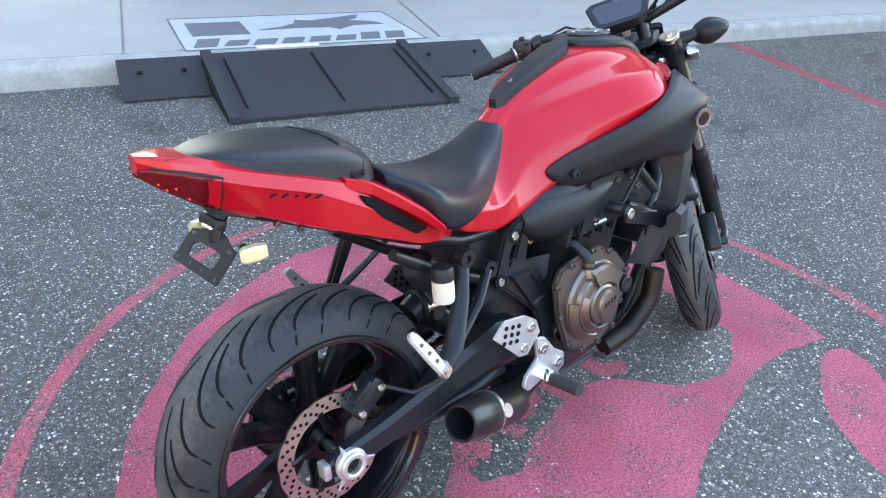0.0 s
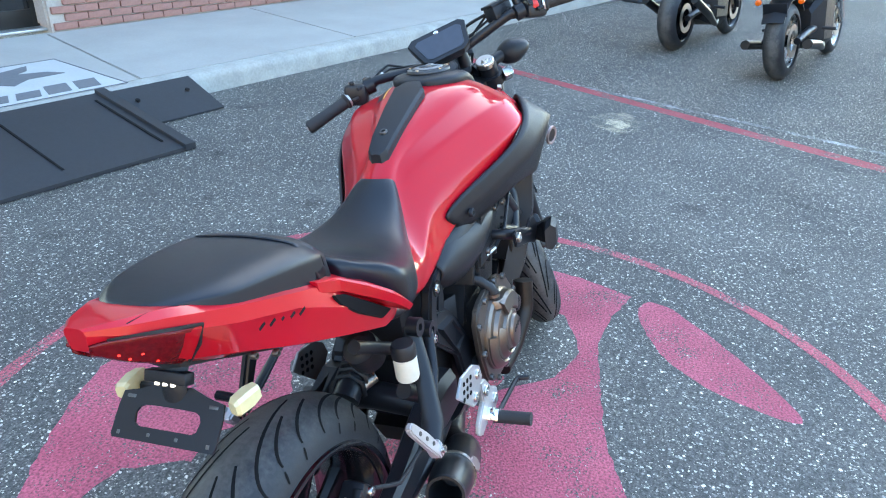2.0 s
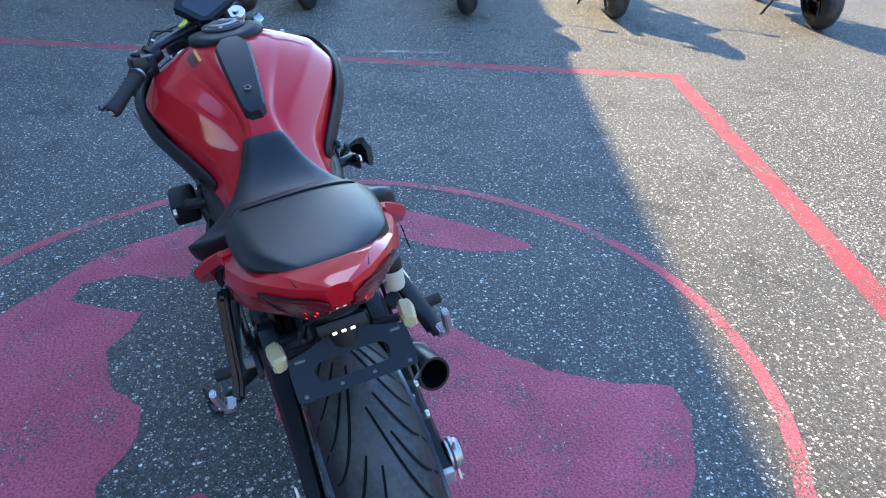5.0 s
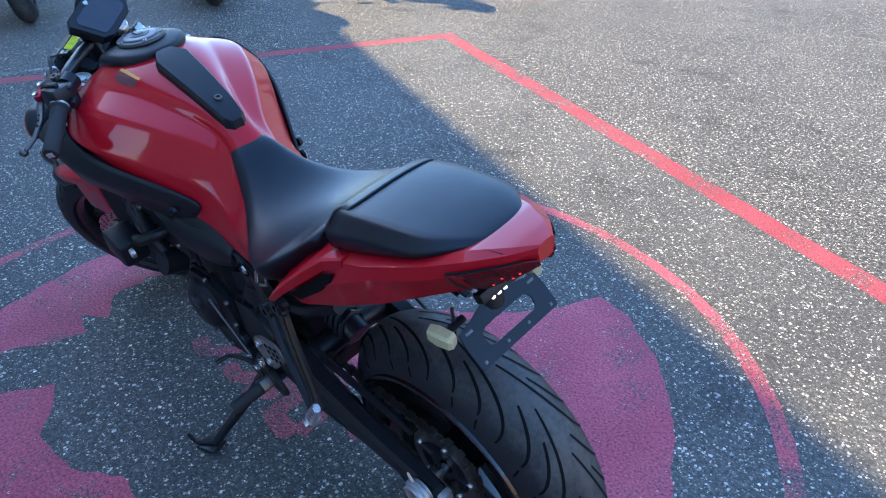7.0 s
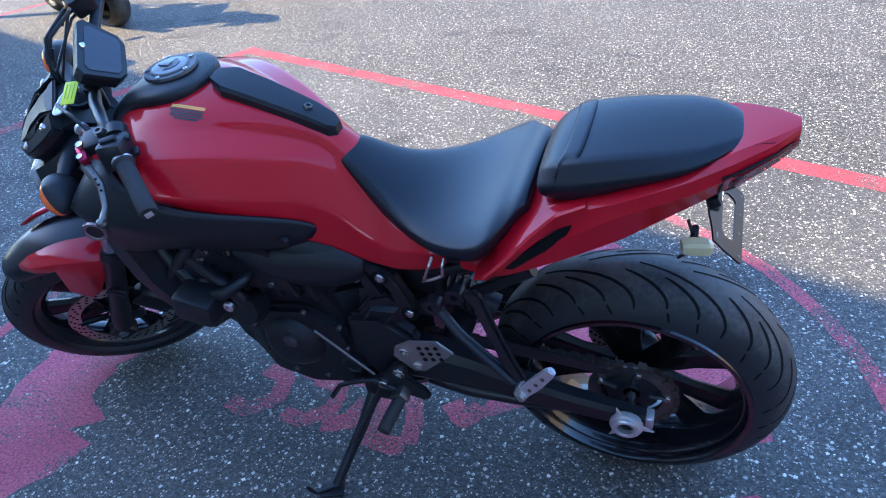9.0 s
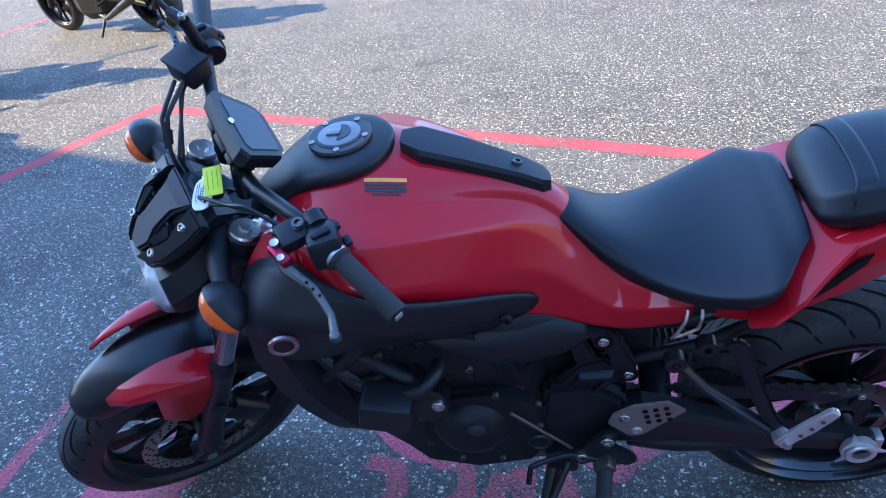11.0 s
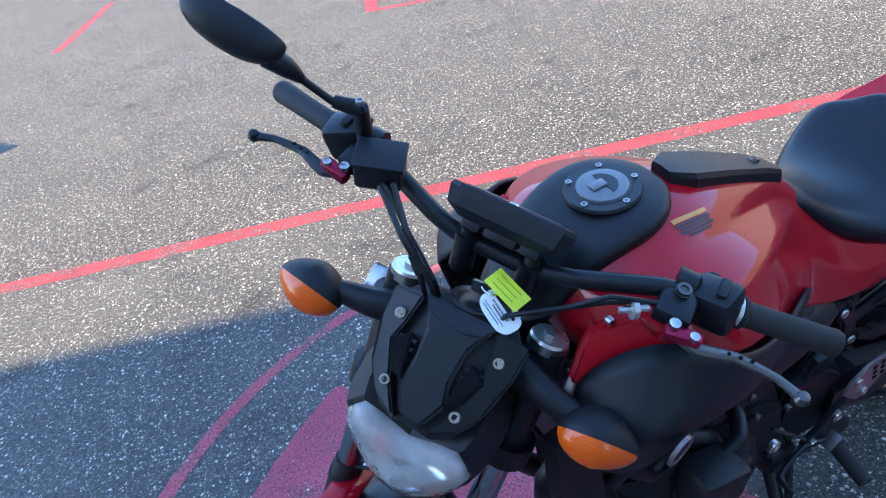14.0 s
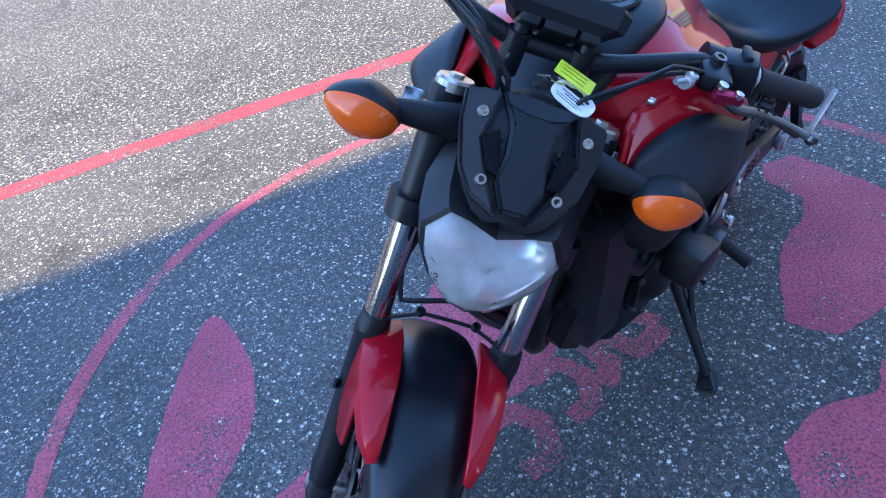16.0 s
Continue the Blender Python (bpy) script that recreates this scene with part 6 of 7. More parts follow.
# radiator, frame sliders
part("radiator", box(1.005, 0, .60, .035, .30, .26, .008, (0, 12, 0)), FRAME_BLACK, bike, "black radiator")
bm = None
for k in range(22):
    bm = box(1.026 - k * .0024 * .98, 0, .715 - k * .0115, .004, .27, .003, bm=bm)
part("radiator_fins", bm, ENGINE, bike)
for s in (1, -1):
    part("radiator_shroud", loft([[(x - .06, s * (y - .05), z), (x - .03, s * y, z), (x + .030, s * (y - .012), z - .01), (x + .034, s * (y - .045), z - .01)] for x, y, z in ((1.070, .190, .800), (1.075, .200, .70), (1.060, .197, .60), (1.030, .188, .52), (1.000, .176, .455), (.985, .165, .425))]), PLASTIC, bike, "matt black radiator shroud", angle=20)
    if s > 0:
        slider = part("frame_slider", box(.868, .238, .605, .095, .07, .07, .012, (0, -12, 0)), PLASTIC, bike, "black rectangular frame slider")
        part("slider_bolt", bolt(.768, .258, .633, .012, 'Y', 1), STEEL, slider)
    else:
        slider = part("frame_slider", loft([[(x, y, zt), (x + .012, y - .010, zt - .012), (x + .012, y - .010, zb + .012), (x, y, zb), (x - .016, y + .012, zb + .010), (x - .016, y + .012, zt - .010)] for x, y, zt, zb in ((.868, -.290, .628, .560), (.900, -.286, .640, .560), (.930, -.270, .628, .548), (.950, -.246, .606, .545), (.956, -.225, .596, .548))]), PLASTIC, bike, "black curved frame slider on a plate bracket", angle=25)
        part("slider_edge", tube([(.868, -.302, .566), (.905, -.298, .558), (.942, -.280, .546), (.964, -.250, .545)], [.003, .006, .006, .003], 8, flat=.6), DARK_STEEL, slider)
        part("slider_bracket", patch([(.738, -.232, .655), (.751, -.232, .662), (.845, -.232, .628), (.858, -.232, .630), (.874, -.232, .640), (.905, -.232, .640), (.940, -.232, .600), (.905, -.232, .560), (.860, -.232, .582), (.747, -.232, .619)], (0, -1, 0), .008, .002), FRAME_BLACK, slider)
        part("slider_bolt", bolt(.760, -.238, .640, .013, 'Y', -1), STEEL, slider)
    part("slider_arm", tube(both(s, [(.77, .15, .640), (.775, .19, .640), (.80, .222, .632), (.87, .226, .61)]), .014, 10), FRAME_BLACK, slider)
# side stand
stand = part("side_stand", tube([(.575, .14, .26), (.600, .205, .19), (.652, .322, .078)], [.017, .014, .012], 12, False), FRAME_BLACK, bike, "black side stand folded out")
part("stand_foot", box(.660, .330, .074, .06, .05, .009, .003, (LEAN_DEG, 0, 20)), FRAME_BLACK, stand)
part("stand_tang", tube([(.65, .325, .085), (.69, .355, .085), (.705, .36, .115)], .005, 8), FRAME_BLACK, stand)
part("stand_spring", tube([(.545, .160, .29), (.622, .255, .145)], .008, 8, False), FRAME_BLACK, stand)
part("stand_bracket", box(.560, .135, .275, .07, .05, .07, .01), FRAME_BLACK, stand)

# ---- front end: built straight ahead, then turned about the steering axis ----
def front(name, bm, material, parent=None, label="", sub=0, angle=38):
    return part(name, moved(bm, STEER), material, parent or bike, label, sub=sub, angle=angle)


FW = Matrix.Translation(FRONT)
fwheel = front("front_wheel", moved(wheel_rim(0.222, 0.098), FW), RIM_GLOSS, None, "gloss black cast front wheel")
front("hub", moved(wheel_hub(0.098), FW), GLOSS, fwheel)
front("spokes", moved(wheel_spokes(0.222, 0.045, 5, 0.30), FW), GLOSS, fwheel)
front("tyre", moved(tyre_mesh(0.300, 0.120, 0.223, 128, 24, (9, -1)), FW), [TYRE, SHADE_AND_PRINT], fwheel, "black sport tyre with sweeping grooves drawn as dark strips")
for s in (1, -1):
    front("brake_disc", moved(disc_mesh(.141, .108, 26, 3, 11), FW @ Matrix.Translation((0, s * .068, 0))), [DISC, SHADE_AND_PRINT], fwheel, "drilled wave brake disc")
    bm = None
    for k in range(5):
        a = math.tau * k / 5
        bm = tube([(.04 * math.cos(a), s * .055, .04 * math.sin(a)), (.115 * math.cos(a + .2), s * .067, .115 * math.sin(a + .2))], .009, 8, False, bm=bm)
    front("disc_carrier", moved(bm, FW), GLOSS, fwheel)
UP = (Vector((1.125, 0, .973)) - Vector((1.452, 0, .296))).normalized()
at = lambda d, y, fwd=0.0: FRONT + UP * d + Vector((UP.z, 0, -UP.x)) * fwd + Vector((0, y, 0))
for s in (1, -1):
    leg = front("fork_leg", tube([at(-.02, s * .108), at(.06, s * .108), at(.08, s * .108), at(.33, s * .108), at(.335, s * .108), at(.35, s * .108)], [.022, .029, .026, .026, .028, .027], 20, False), FRAME_BLACK, None, "black lower fork leg")
    front("dust_seal", tube([at(.345, s * .108), at(.372, s * .108)], [.0275, .0235], 20, False), PLASTIC, leg)
    front("stanchion", tube([at(.36, s * .108), at(.60, s * .108)], .0205, 20, False), FORK_STEEL, leg, "chromed fork stanchion")
    front("fork_top", tube([at(.57, s * .108), at(.575, s * .108), at(.74, s * .108)], [.0205, .026, .0255], 20, False), FRAME_BLACK if s > 0 else FRAME_BLACK, leg)
    front("fork_cap", join(tube([at(.735, s * .104), at(.748, s * .104), at(.752, s * .104)], [.027, .027, .0245], 24, False), tube([at(.752, s * .104), at(.757, s * .104)], .010, 6, False)), STEEL, leg, "silver fork cap", angle=20)
    front("caliper", join(box(*at(.10, s * .085, -.085), .055, .05, .12, .012, (0, 26, 0)), tube([at(.04, s * .11), at(.06, s * .10, -.06)], .012, 8, False)), FRAME_BLACK, leg, "black brake caliper")
    front("axle_clamp", box(*at(-.005, s * .108), .055, .045, .06, .010, (0, 26, 0)), FRAME_BLACK, leg)
    front("reflector", box(*at(.22, s * .138, .0), .018, .006, .05, .002, (0, 26, 0)), FRAME_BLACK, leg)
front("axle", tube([FRONT + Vector((0, -.135, 0)), FRONT + Vector((0, .135, 0))], .013, 16, False), STEEL)
# yokes
for d, nm, thick, fw in ((.69, "top_yoke", .030, .0), (.56, "lower_yoke", .036, .0)):
    bm = None
    for s in (1, -1):
        bm = tube([at(d - thick / 2, s * .108), at(d + thick / 2, s * .108)], .038, 18, False, bm=bm)
    bm = loft([[at(d + h, y, f) for f, h in ((.034, -thick / 2), (.034, thick / 2), (-.075 + abs(y) * .55, thick / 2), (-.075 + abs(y) * .55, -thick / 2))] for y in (-.108, -.05, 0, .05, .108)], bm=bm)
    front(nm, bm, FRAME_BLACK, None, "black fork yoke")
front("yoke_pinch", join(box(*at(.69, -.152, -.02), .05, .03, .028, .006, (0, 26, 0)), box(*at(.69, .152, -.02), .05, .03, .028, .006, (0, 26, 0))), STEEL)

# fender with red side blades
rings = []
for a in np.linspace(radians(59), radians(140), 15):
    k = (math.degrees(a) - 59) / 81
    w = .040 + .043 * min(1, k * 2.6) ** .6
    r = .322 + .012 * math.sin(math.pi * k)
    c = lambda rr, y: (FRONT.x + rr * math.cos(a), y, FRONT.z + rr * math.sin(a))
    rings.append([c(r - .045, -w), c(r - .012, -w * .96), c(r + .006, -w * .6), c(r + .012, 0), c(r + .006, w * .6), c(r - .012, w * .96), c(r - .045, w), c(r - .05, w - .004), c(r - .018, w * .88), c(r, 0), c(r - .018, -w * .88), c(r - .05, -w + .004)])
fender = front("front_fender", loft(rings), SATIN, None, "matt black front fender with red side blades", sub=1)
for s in (1, -1):
    rows = [((1.525, .062, .634), (1.525, .070, .628), (1.525, .072, .622)), ((1.49, .060, .650), (1.487, .088, .632), (1.490, .092, .616)), ((1.44, .059, .657), (1.437, .100, .634), (1.443, .105, .614)),
            ((1.415, .058, .658), (1.405, .107, .630), (1.465, .104, .520)), ((1.39, .058, .656), (1.372, .112, .622), (1.430, .113, .480)), ((1.335, .060, .645), (1.331, .114, .608), (1.392, .119, .500)), ((1.285, .064, .614), (1.288, .107, .592), (1.33, .119, .58))]
    bm = bmesh.new()
    ring_faces(bm, [[bm.verts.new((x, s * y, z)) for x, y, z in r] for r in rows], False, False)
    blade = front("fender_blade", bm, RED, fender, "red angular fender blade", angle=15)
    sd = blade.modifiers.new("thickness", 'SOLIDIFY')
    sd.thickness, sd.offset = 0.006, 0
front("fender_bridge", join(join(tube([(1.30, -.10, .632), (1.285, -.04, .652), (1.285, .04, .652), (1.30, .10, .632)], .0032, 10), bolt(1.285, .045, .655, .008, 'Z')), bolt(1.285, -.045, .655, .008, 'Z')), PLASTIC, fender)
front("brake_line", tube([(1.20, -.07, .80), (1.25, -.095, .72), (1.285, -.08, .672), (1.27, 0, .685), (1.285, .08, .672)], .0045, 8), PLASTIC)
front("brake_line", tube([(1.19, .06, .80), (1.24, .09, .72), (1.29, .108, .65), (1.36, .118, .54)], .0045, 8), PLASTIC)

# headlight, hood
HL = [(-.090, .868), (-.066, .903), (-.040, .897), (0, .880), (.040, .897), (.066, .903), (.090, .868), (.082, .832), (.062, .792), (.034, .760), (0, .748), (-.034, .760), (-.062, .792), (-.082, .832)]


def lamp_ring(dx, k, slope=.12, lift=0.0):
    """The lamp's outline, scaled by k and set back by dx; its plane leans forward towards the bottom."""
    return [(1.300 + (.905 - z) * slope + dx, y * k, .842 + (z - .842) * k + lift) for y, z in HL]


nac = front("headlight_shell", loft([lamp_ring(-.165, .72, 0, .05), lamp_ring(-.12, 1.02, .0, .045), lamp_ring(-.07, 1.20, .05, .018), lamp_ring(-.03, 1.18, .10, .004), lamp_ring(-.008, 1.10), lamp_ring(-.004, 1.03), lamp_ring(-.012, 1.0)]), PLASTIC, None, "matt black headlight shell", angle=30)
front("reflector_bowl", loft([lamp_ring(-.006, .985), lamp_ring(-.020, .93), lamp_ring(-.036, .82), lamp_ring(-.049, .66), lamp_ring(-.058, .48), lamp_ring(-.064, .28), lamp_ring(-.066, .08)]), REFLECTOR, nac, "silver faceted headlight reflector", angle=8)
bm = None
for s in (1, -1):
    for y0, y1, z0, z1, d in ((.040, .054, .806, .888, 0), (.056, .068, .820, .892, .006), (.070, .080, .838, .884, .012)):
        bm = join(bm, patch(both(s, [(1.262 + d, y0, z1), (1.270 + d, y1, z1 - .004), (1.284 + d, y1 - .004, z0 + .006), (1.276 + d, y0, z0)]), (1, s * .55, .1), .005, .0015))
front("reflector_facets", bm, REFLECTOR, nac, angle=10)
front("projector", moved(lathe([(.036, -.010), (.036, .006), (.033, .009), (.030, .004), (.020, -.016), (0, -.022)], 32, 'X'), Matrix.Translation((1.262, 0, .842))), REFLECTOR, nac, "round silver lamp bowl")
front("bulb_shield", moved(lathe([(0, .024), (.012, .022), (.018, .010), (.018, -.01)], 20, 'X'), Matrix.Translation((1.250, 0, .845))), CHROME, nac)
# amber piece put in for the orange glint low in the reflector
front("amber_glint", moved(lathe([(0, .012), (.010, .010), (.016, .002), (.016, -.006)], 20, 'X'), Matrix.Translation((1.292, -.006, .784)) @ Matrix.Diagonal((1, 1.5, .7, 1))), AMBER, nac, "amber piece for an orange glint behind the lens")
lens = front("headlight_lens", loft([lamp_ring(-.008, 1.02), lamp_ring(.002, 1.01), lamp_ring(.014, .92), lamp_ring(.022, .72), lamp_ring(.026, .42), lamp_ring(.027, .06)]), LENS, nac, "clear headlight lens", angle=60)
lens.visible_shadow = False
hood = front("hood", loft([[(x, y * w, z + dz) for y, dz in ((-1, -.006), (-.66, -.002), (-.36, .004), (.36, .004), (.66, -.002), (1, -.006))] + [(x - .03, .8 * w, z - .04), (x - .03, -.8 * w, z - .04)] for x, w, z in
                           ((1.303, .028, .917), (1.296, .048, .926), (1.274, .070, .945), (1.24, .083, .968), (1.208, .087, .990), (1.178, .084, 1.004), (1.155, .07, 1.000))]), PLASTIC, None, "matt black headlight hood with four bolts", angle=22)
front("hood_ridge", patch([(1.180, -.047, 1.008), (1.212, -.030, .996), (1.250, -.027, .973), (1.272, -.034, .957), (1.300, -.016, .932), (1.300, .016, .932), (1.272, .034, .957), (1.250, .027, .973), (1.212, .030, .996), (1.180, .047, 1.008)], (.6, 0, .8), .020, .005), PLASTIC, hood, angle=20)
front("hood_step", patch([(1.178, -.050, 1.016), (1.196, -.040, 1.010), (1.204, -.016, 1.009), (1.204, .016, 1.009), (1.196, .040, 1.010), (1.178, .050, 1.016)], (.6, 0, .8), .008, .003), PLASTIC, hood, angle=20)
for s in (1, -1):
    front("hood_wing", patch(both(s, [(1.306, .018, .925), (1.286, .034, .944), (1.268, .046, .957), (1.236, .062, .980), (1.216, .056, .993), (1.180, .050, 1.014), (1.178, .094, 1.004), (1.215, .092, .984), (1.262, .078, .952), (1.286, .058, .933)]), (.6, 0, .8), .022, .0035), PLASTIC, hood, angle=20)
    # near-black plate draws the shaded vent opening
    front("hood_vent", patch(both(s, [(1.272, .030, .962), (1.266, .049, .961), (1.236, .064, .984), (1.224, .042, .994)]), (.6, 0, .8), .014, .002), SHADE_AND_PRINT, hood)
    bm = None
    for k in range(4):
        q = k / 3
        bm = join(bm, patch(both(s, [(1.264 - .030 * q, .034, .968 + .021 * q), (1.264 - .030 * q, .050 + .008 * q, .966 + .021 * q), (1.260 - .030 * q, .050 + .008 * q, .969 + .021 * q), (1.260 - .030 * q, .034, .971 + .021 * q)]), (.6, 0, .8), .004, 0))
    front("vent_slats", bm, PLASTIC, hood)
    tilt = Matrix.Rotation(radians(38), 4, 'Y')
    front("hood_bolts", join(bolt(1.212, s * .068, 1.003, .0080, 'Z', tilt=tilt), bolt(1.279, s * .049, .957, .0080, 'Z', tilt=tilt)), STEEL, hood)
    stalk = front("indicator_stalk", tube(both(s, [(1.17, .070, .945), (1.19, .125, .950), (1.20, .175, .953)]), [.026, .021, .015], 10), PLASTIC, None, "black indicator arm")
    bm = bmesh.new()
    bmesh.ops.create_uvsphere(bm, u_segments=24, v_segments=16, radius=1)
    shape = Matrix.Translation((1.214, s * .210, .949)) @ Matrix.Rotation(radians(s * 8), 4, 'Z')
    for v in bm.verts:
        k = 1 - .25 * max(0, v.co.y * s)
        v.co = Vector((v.co.x * .034 * k, v.co.y * .050, v.co.z * .036 * k))
    back = bm.copy()
    for g_, keep in ((bm, 1), (back, -1)):
        bmesh.ops.bisect_plane(g_, geom=g_.verts[:] + g_.edges[:] + g_.faces[:], plane_co=(0, 0, 0), plane_no=(keep * .92, 0, -keep * .40), clear_inner=True, clear_outer=False)
        bmesh.ops.holes_fill(g_, edges=[e for e in g_.edges if e.is_boundary])
        for v in g_.verts:
            if keep < 0:
                v.co *= 1.03
                v.co.x *= 1.22 if v.co.x < 0 else 1
        g_.transform(shape)
    front("indicator_lens", bm, AMBER, stalk, "ribbed amber indicator lens")
    front("indicator_body", back, PLASTIC, stalk)
# dash
DM = Matrix.Translation((1.050, 0, 1.072)) @ Matrix.Rotation(radians(-48), 4, 'Y') @ Matrix.Diagonal((.70, .90, 1, 1))
oct_ = [(-.055, -.075), (-.075, -.05), (-.075, .05), (-.055, .075), (.045, .095), (.062, .078), (.062, -.078), (.045, -.095)]
bm = loft([[(x * k, y * k, z) for x, y in oct_] for z, k in ((-.03, .72), (-.018, .95), (.004, 1.0), (.010, .97))])
dash = front("dash", moved(bm, DM), PLASTIC, None, "black gauge cluster with a grey screen", angle=25)
front("dash_screen", moved(loft([[(x * k, y * k, z) for x, y in ((-.05, -.060), (-.058, -.045), (-.058, .045), (-.05, .060), (.030, .076), (.042, .064), (.042, -.064), (.030, -.076))] for z, k in ((.0085, 1), (.0115, .98))]), DM), SCREEN, dash, "glossy grey-blue gauge screen", angle=25)
front("dash_dot", moved(lathe([(0, .0135), (.006, .0135), (.008, .0115)], 16, 'Z'), DM @ Matrix.Translation((.046, 0, 0))), CHROME, dash)
front("dash_posts", join(tube([(1.10, -.045, 1.01), (1.085, -.045, 1.055)], .010, 10, False), tube([(1.10, .045, 1.01), (1.085, .045, 1.055)], .010, 10, False)), FRAME_BLACK, dash)
bm = None
for y in (-.05, 0, .05):
    bm = box(-.04, y, -.02, .012, .014, .012, .002, bm=bm)
front("dash_clips", moved(bm, DM), PLASTIC, dash)

bm = None
for y, w in ((-.045, .03), (.0, .05), (.045, .03)):
    bm = box(.01, y, -.030, .07, w, .022, .005, bm=bm)
front("dash_boxes", moved(bm, DM), PLASTIC, dash)

# handlebar and controls
BAR = [(.992, -.412, 1.035), (1.020, -.30, 1.052), (1.048, -.20, 1.062), (1.078, -.10, 1.040), (1.085, -.05, 1.030), (1.085, .05, 1.030), (1.078, .10, 1.040), (1.048, .20, 1.062), (1.020, .30, 1.052), (.992, .412, 1.035)]
bar = front("handlebar", tube(BAR, .0125, 14, steps=8), FRAME_BLACK, None, "black tubular handlebar")
front("bar_risers", join(tube([(1.095, -.045, .985), (1.085, -.045, 1.045)], .017, 14, False), tube([(1.095, .045, .985), (1.085, .045, 1.045)], .017, 14, False)), FRAME_BLACK, bar)
for s in (1, -1):
    bp = lambda t: Vector((np.interp(t, (.2, .412), (1.048, .992)), s * t, np.interp(t, (.2, .412), (1.062, 1.035))))
    grip = front("grip", tube([bp(.292), bp(.296), bp(.30), bp(.36), bp(.408), bp(.414)], [.021, .021, .0165, .0165, .0175, .015], 16, False), GRIP, None, "black rubber grip")
    front("grip_collar", tube([bp(.286), bp(.291)], .0195, 16, False), ALU, grip)
    front("grip_mark", moved(box(0, 0, 0, .014, .002, .012, .001), Matrix.Translation(bp(.4165)) @ Matrix.Rotation(radians(s * 14), 4, 'Z')), ALU, grip)
    front("switch_box", moved(box(0, 0, 0, .05, .06, .055, .010), Matrix.Translation(bp(.262)) @ Matrix.Rotation(radians(s * -14), 4, 'Z') @ Matrix.Rotation(radians(20), 4, 'X')), FRAME_BLACK, None, "black switch housing")
    front("switch_knobs", join(join(box(*(bp(.250) + Vector((-.030, 0, .012))), .012, .014, .010, .003), box(*(bp(.270) + Vector((-.030, 0, -.006))), .012, .018, .010, .003)), box(*(bp(.262) + Vector((.0, 0, .032))), .030, .012, .010, .003)), PLASTIC, None, "black switch knobs")
    front("lever_perch", join(moved(box(0, 0, 0, .05, .045, .026, .006), Matrix.Translation(bp(.222) + Vector((.022, 0, 0)))), tube([bp(.222) + Vector((-.014, -.012 * s, 0)), bp(.222) + Vector((-.014, .012 * s, 0))], .021, 14, False)), FRAME_BLACK, None, "black lever perch")
    tip = bp(.392) + Vector((.086, 0, -.010))
    lever = front("lever", tube([bp(.225) + Vector((.050, 0, -.004)), bp(.262) + Vector((.066, 0, -.010)), bp(.31) + Vector((.058, 0, -.012)), bp(.36) + Vector((.068, 0, -.012)), bp(.392) + Vector((.086, 0, -.010))], [.011, .010, .0075, .006, .0075], 10, flat=.7), DARK_STEEL if s > 0 else FRAME_BLACK, None, "black adjustable lever with drilled arm")
    front("lever_ball", moved(lathe([(0, .010), (.007, .007), (.010, 0), (.007, -.007), (0, -.010)], 14, 'Z'), Matrix.Translation(tip)), DARK_STEEL if s > 0 else FRAME_BLACK, lever)
    front("lever_adjuster", moved(box(0, 0, 0, .018, .045, .018, .005), Matrix.Translation(bp(.242) + Vector((.060, 0, -.002))) @ Matrix.Rotation(radians(s * 12), 4, 'Z')), ANOD_RED, lever, "dark red anodised adjuster")
    # near-black discs draw the lever's drilled holes as shade
    bm = None
    for k in range(4):
        bm = join(bm, moved(lathe([(0, .0), (.0026, .0), (.0026, -.001)], 8, 'Z'), Matrix.Translation(bp(.285 + .014 * k) + Vector((.060, 0, -.0055)))))
    front("lever_holes", bm, SHADE_AND_PRINT, lever)
    front("lever_bolts", join(moved(lathe([(0, .002), (.004, .002), (.007, .003), (.007, -.004)], 12, 'Z'), Matrix.Translation(bp(.228) + Vector((.055, 0, .010)))), moved(lathe([(0, .002), (.003, .002), (.006, .003), (.006, -.004)], 12, 'Z'), Matrix.Translation(bp(.254) + Vector((.064, 0, .009))))), STEEL, lever)
    for k, q in enumerate((.21, .235)):
        front("control_cable", tube([bp(q) + Vector((.02, 0, .0)), bp(.15) + Vector((.06, 0, .005 + .012 * k)), Vector((1.165, s * .05, 1.03 - .02 * k)), Vector((1.16, s * .035, .97)), Vector((1.10, s * .03, .90))], .0033, 8), PLASTIC)
for q in range(2):
    front("brake_cable", tube([(1.10 + .012 * q, -.150 - .012 * q, 1.085), (1.150 + .010 * q, -.10, 1.075), (1.175, -.062 + .014 * q, 1.03), (1.172, -.050 + .014 * q, .97)], [.0042, .0042, .0036, .0036], 8), PLASTIC)
    front("cable_ferrule", tube([(1.158 + .008 * q, -.088 + .006 * q, 1.060), (1.168 + .006 * q, -.074 + .008 * q, 1.042)], .0060, 10, False), PLASTIC)
front("switch_button", moved(box(0, 0, 0, .014, .016, .02, .003), Matrix.Translation((1.008, -.262, 1.062))), mat("red_switch", (.6, .03, .03), .4), None, "red engine stop switch")
rsv = front("brake_master", moved(box(0, 0, 0, .050, .064, .042, .008), Matrix.Translation((1.080, -.182, 1.080)) @ Matrix.Rotation(radians(22), 4, 'Z')), PLASTIC, None, "black front brake master cylinder")
front("master_lid", moved(box(0, 0, 0, .053, .067, .008, .002), Matrix.Translation((1.080, -.182, 1.102)) @ Matrix.Rotation(radians(22), 4, 'Z')), PLASTIC, rsv)
mir = front("mirror", tube([(1.062, -.255, 1.138), (1.066, -.265, 1.143), (1.082, -.298, 1.175)], [.006, .0055, .0055], 12), FRAME_BLACK, None, "black mirror on a short stem")
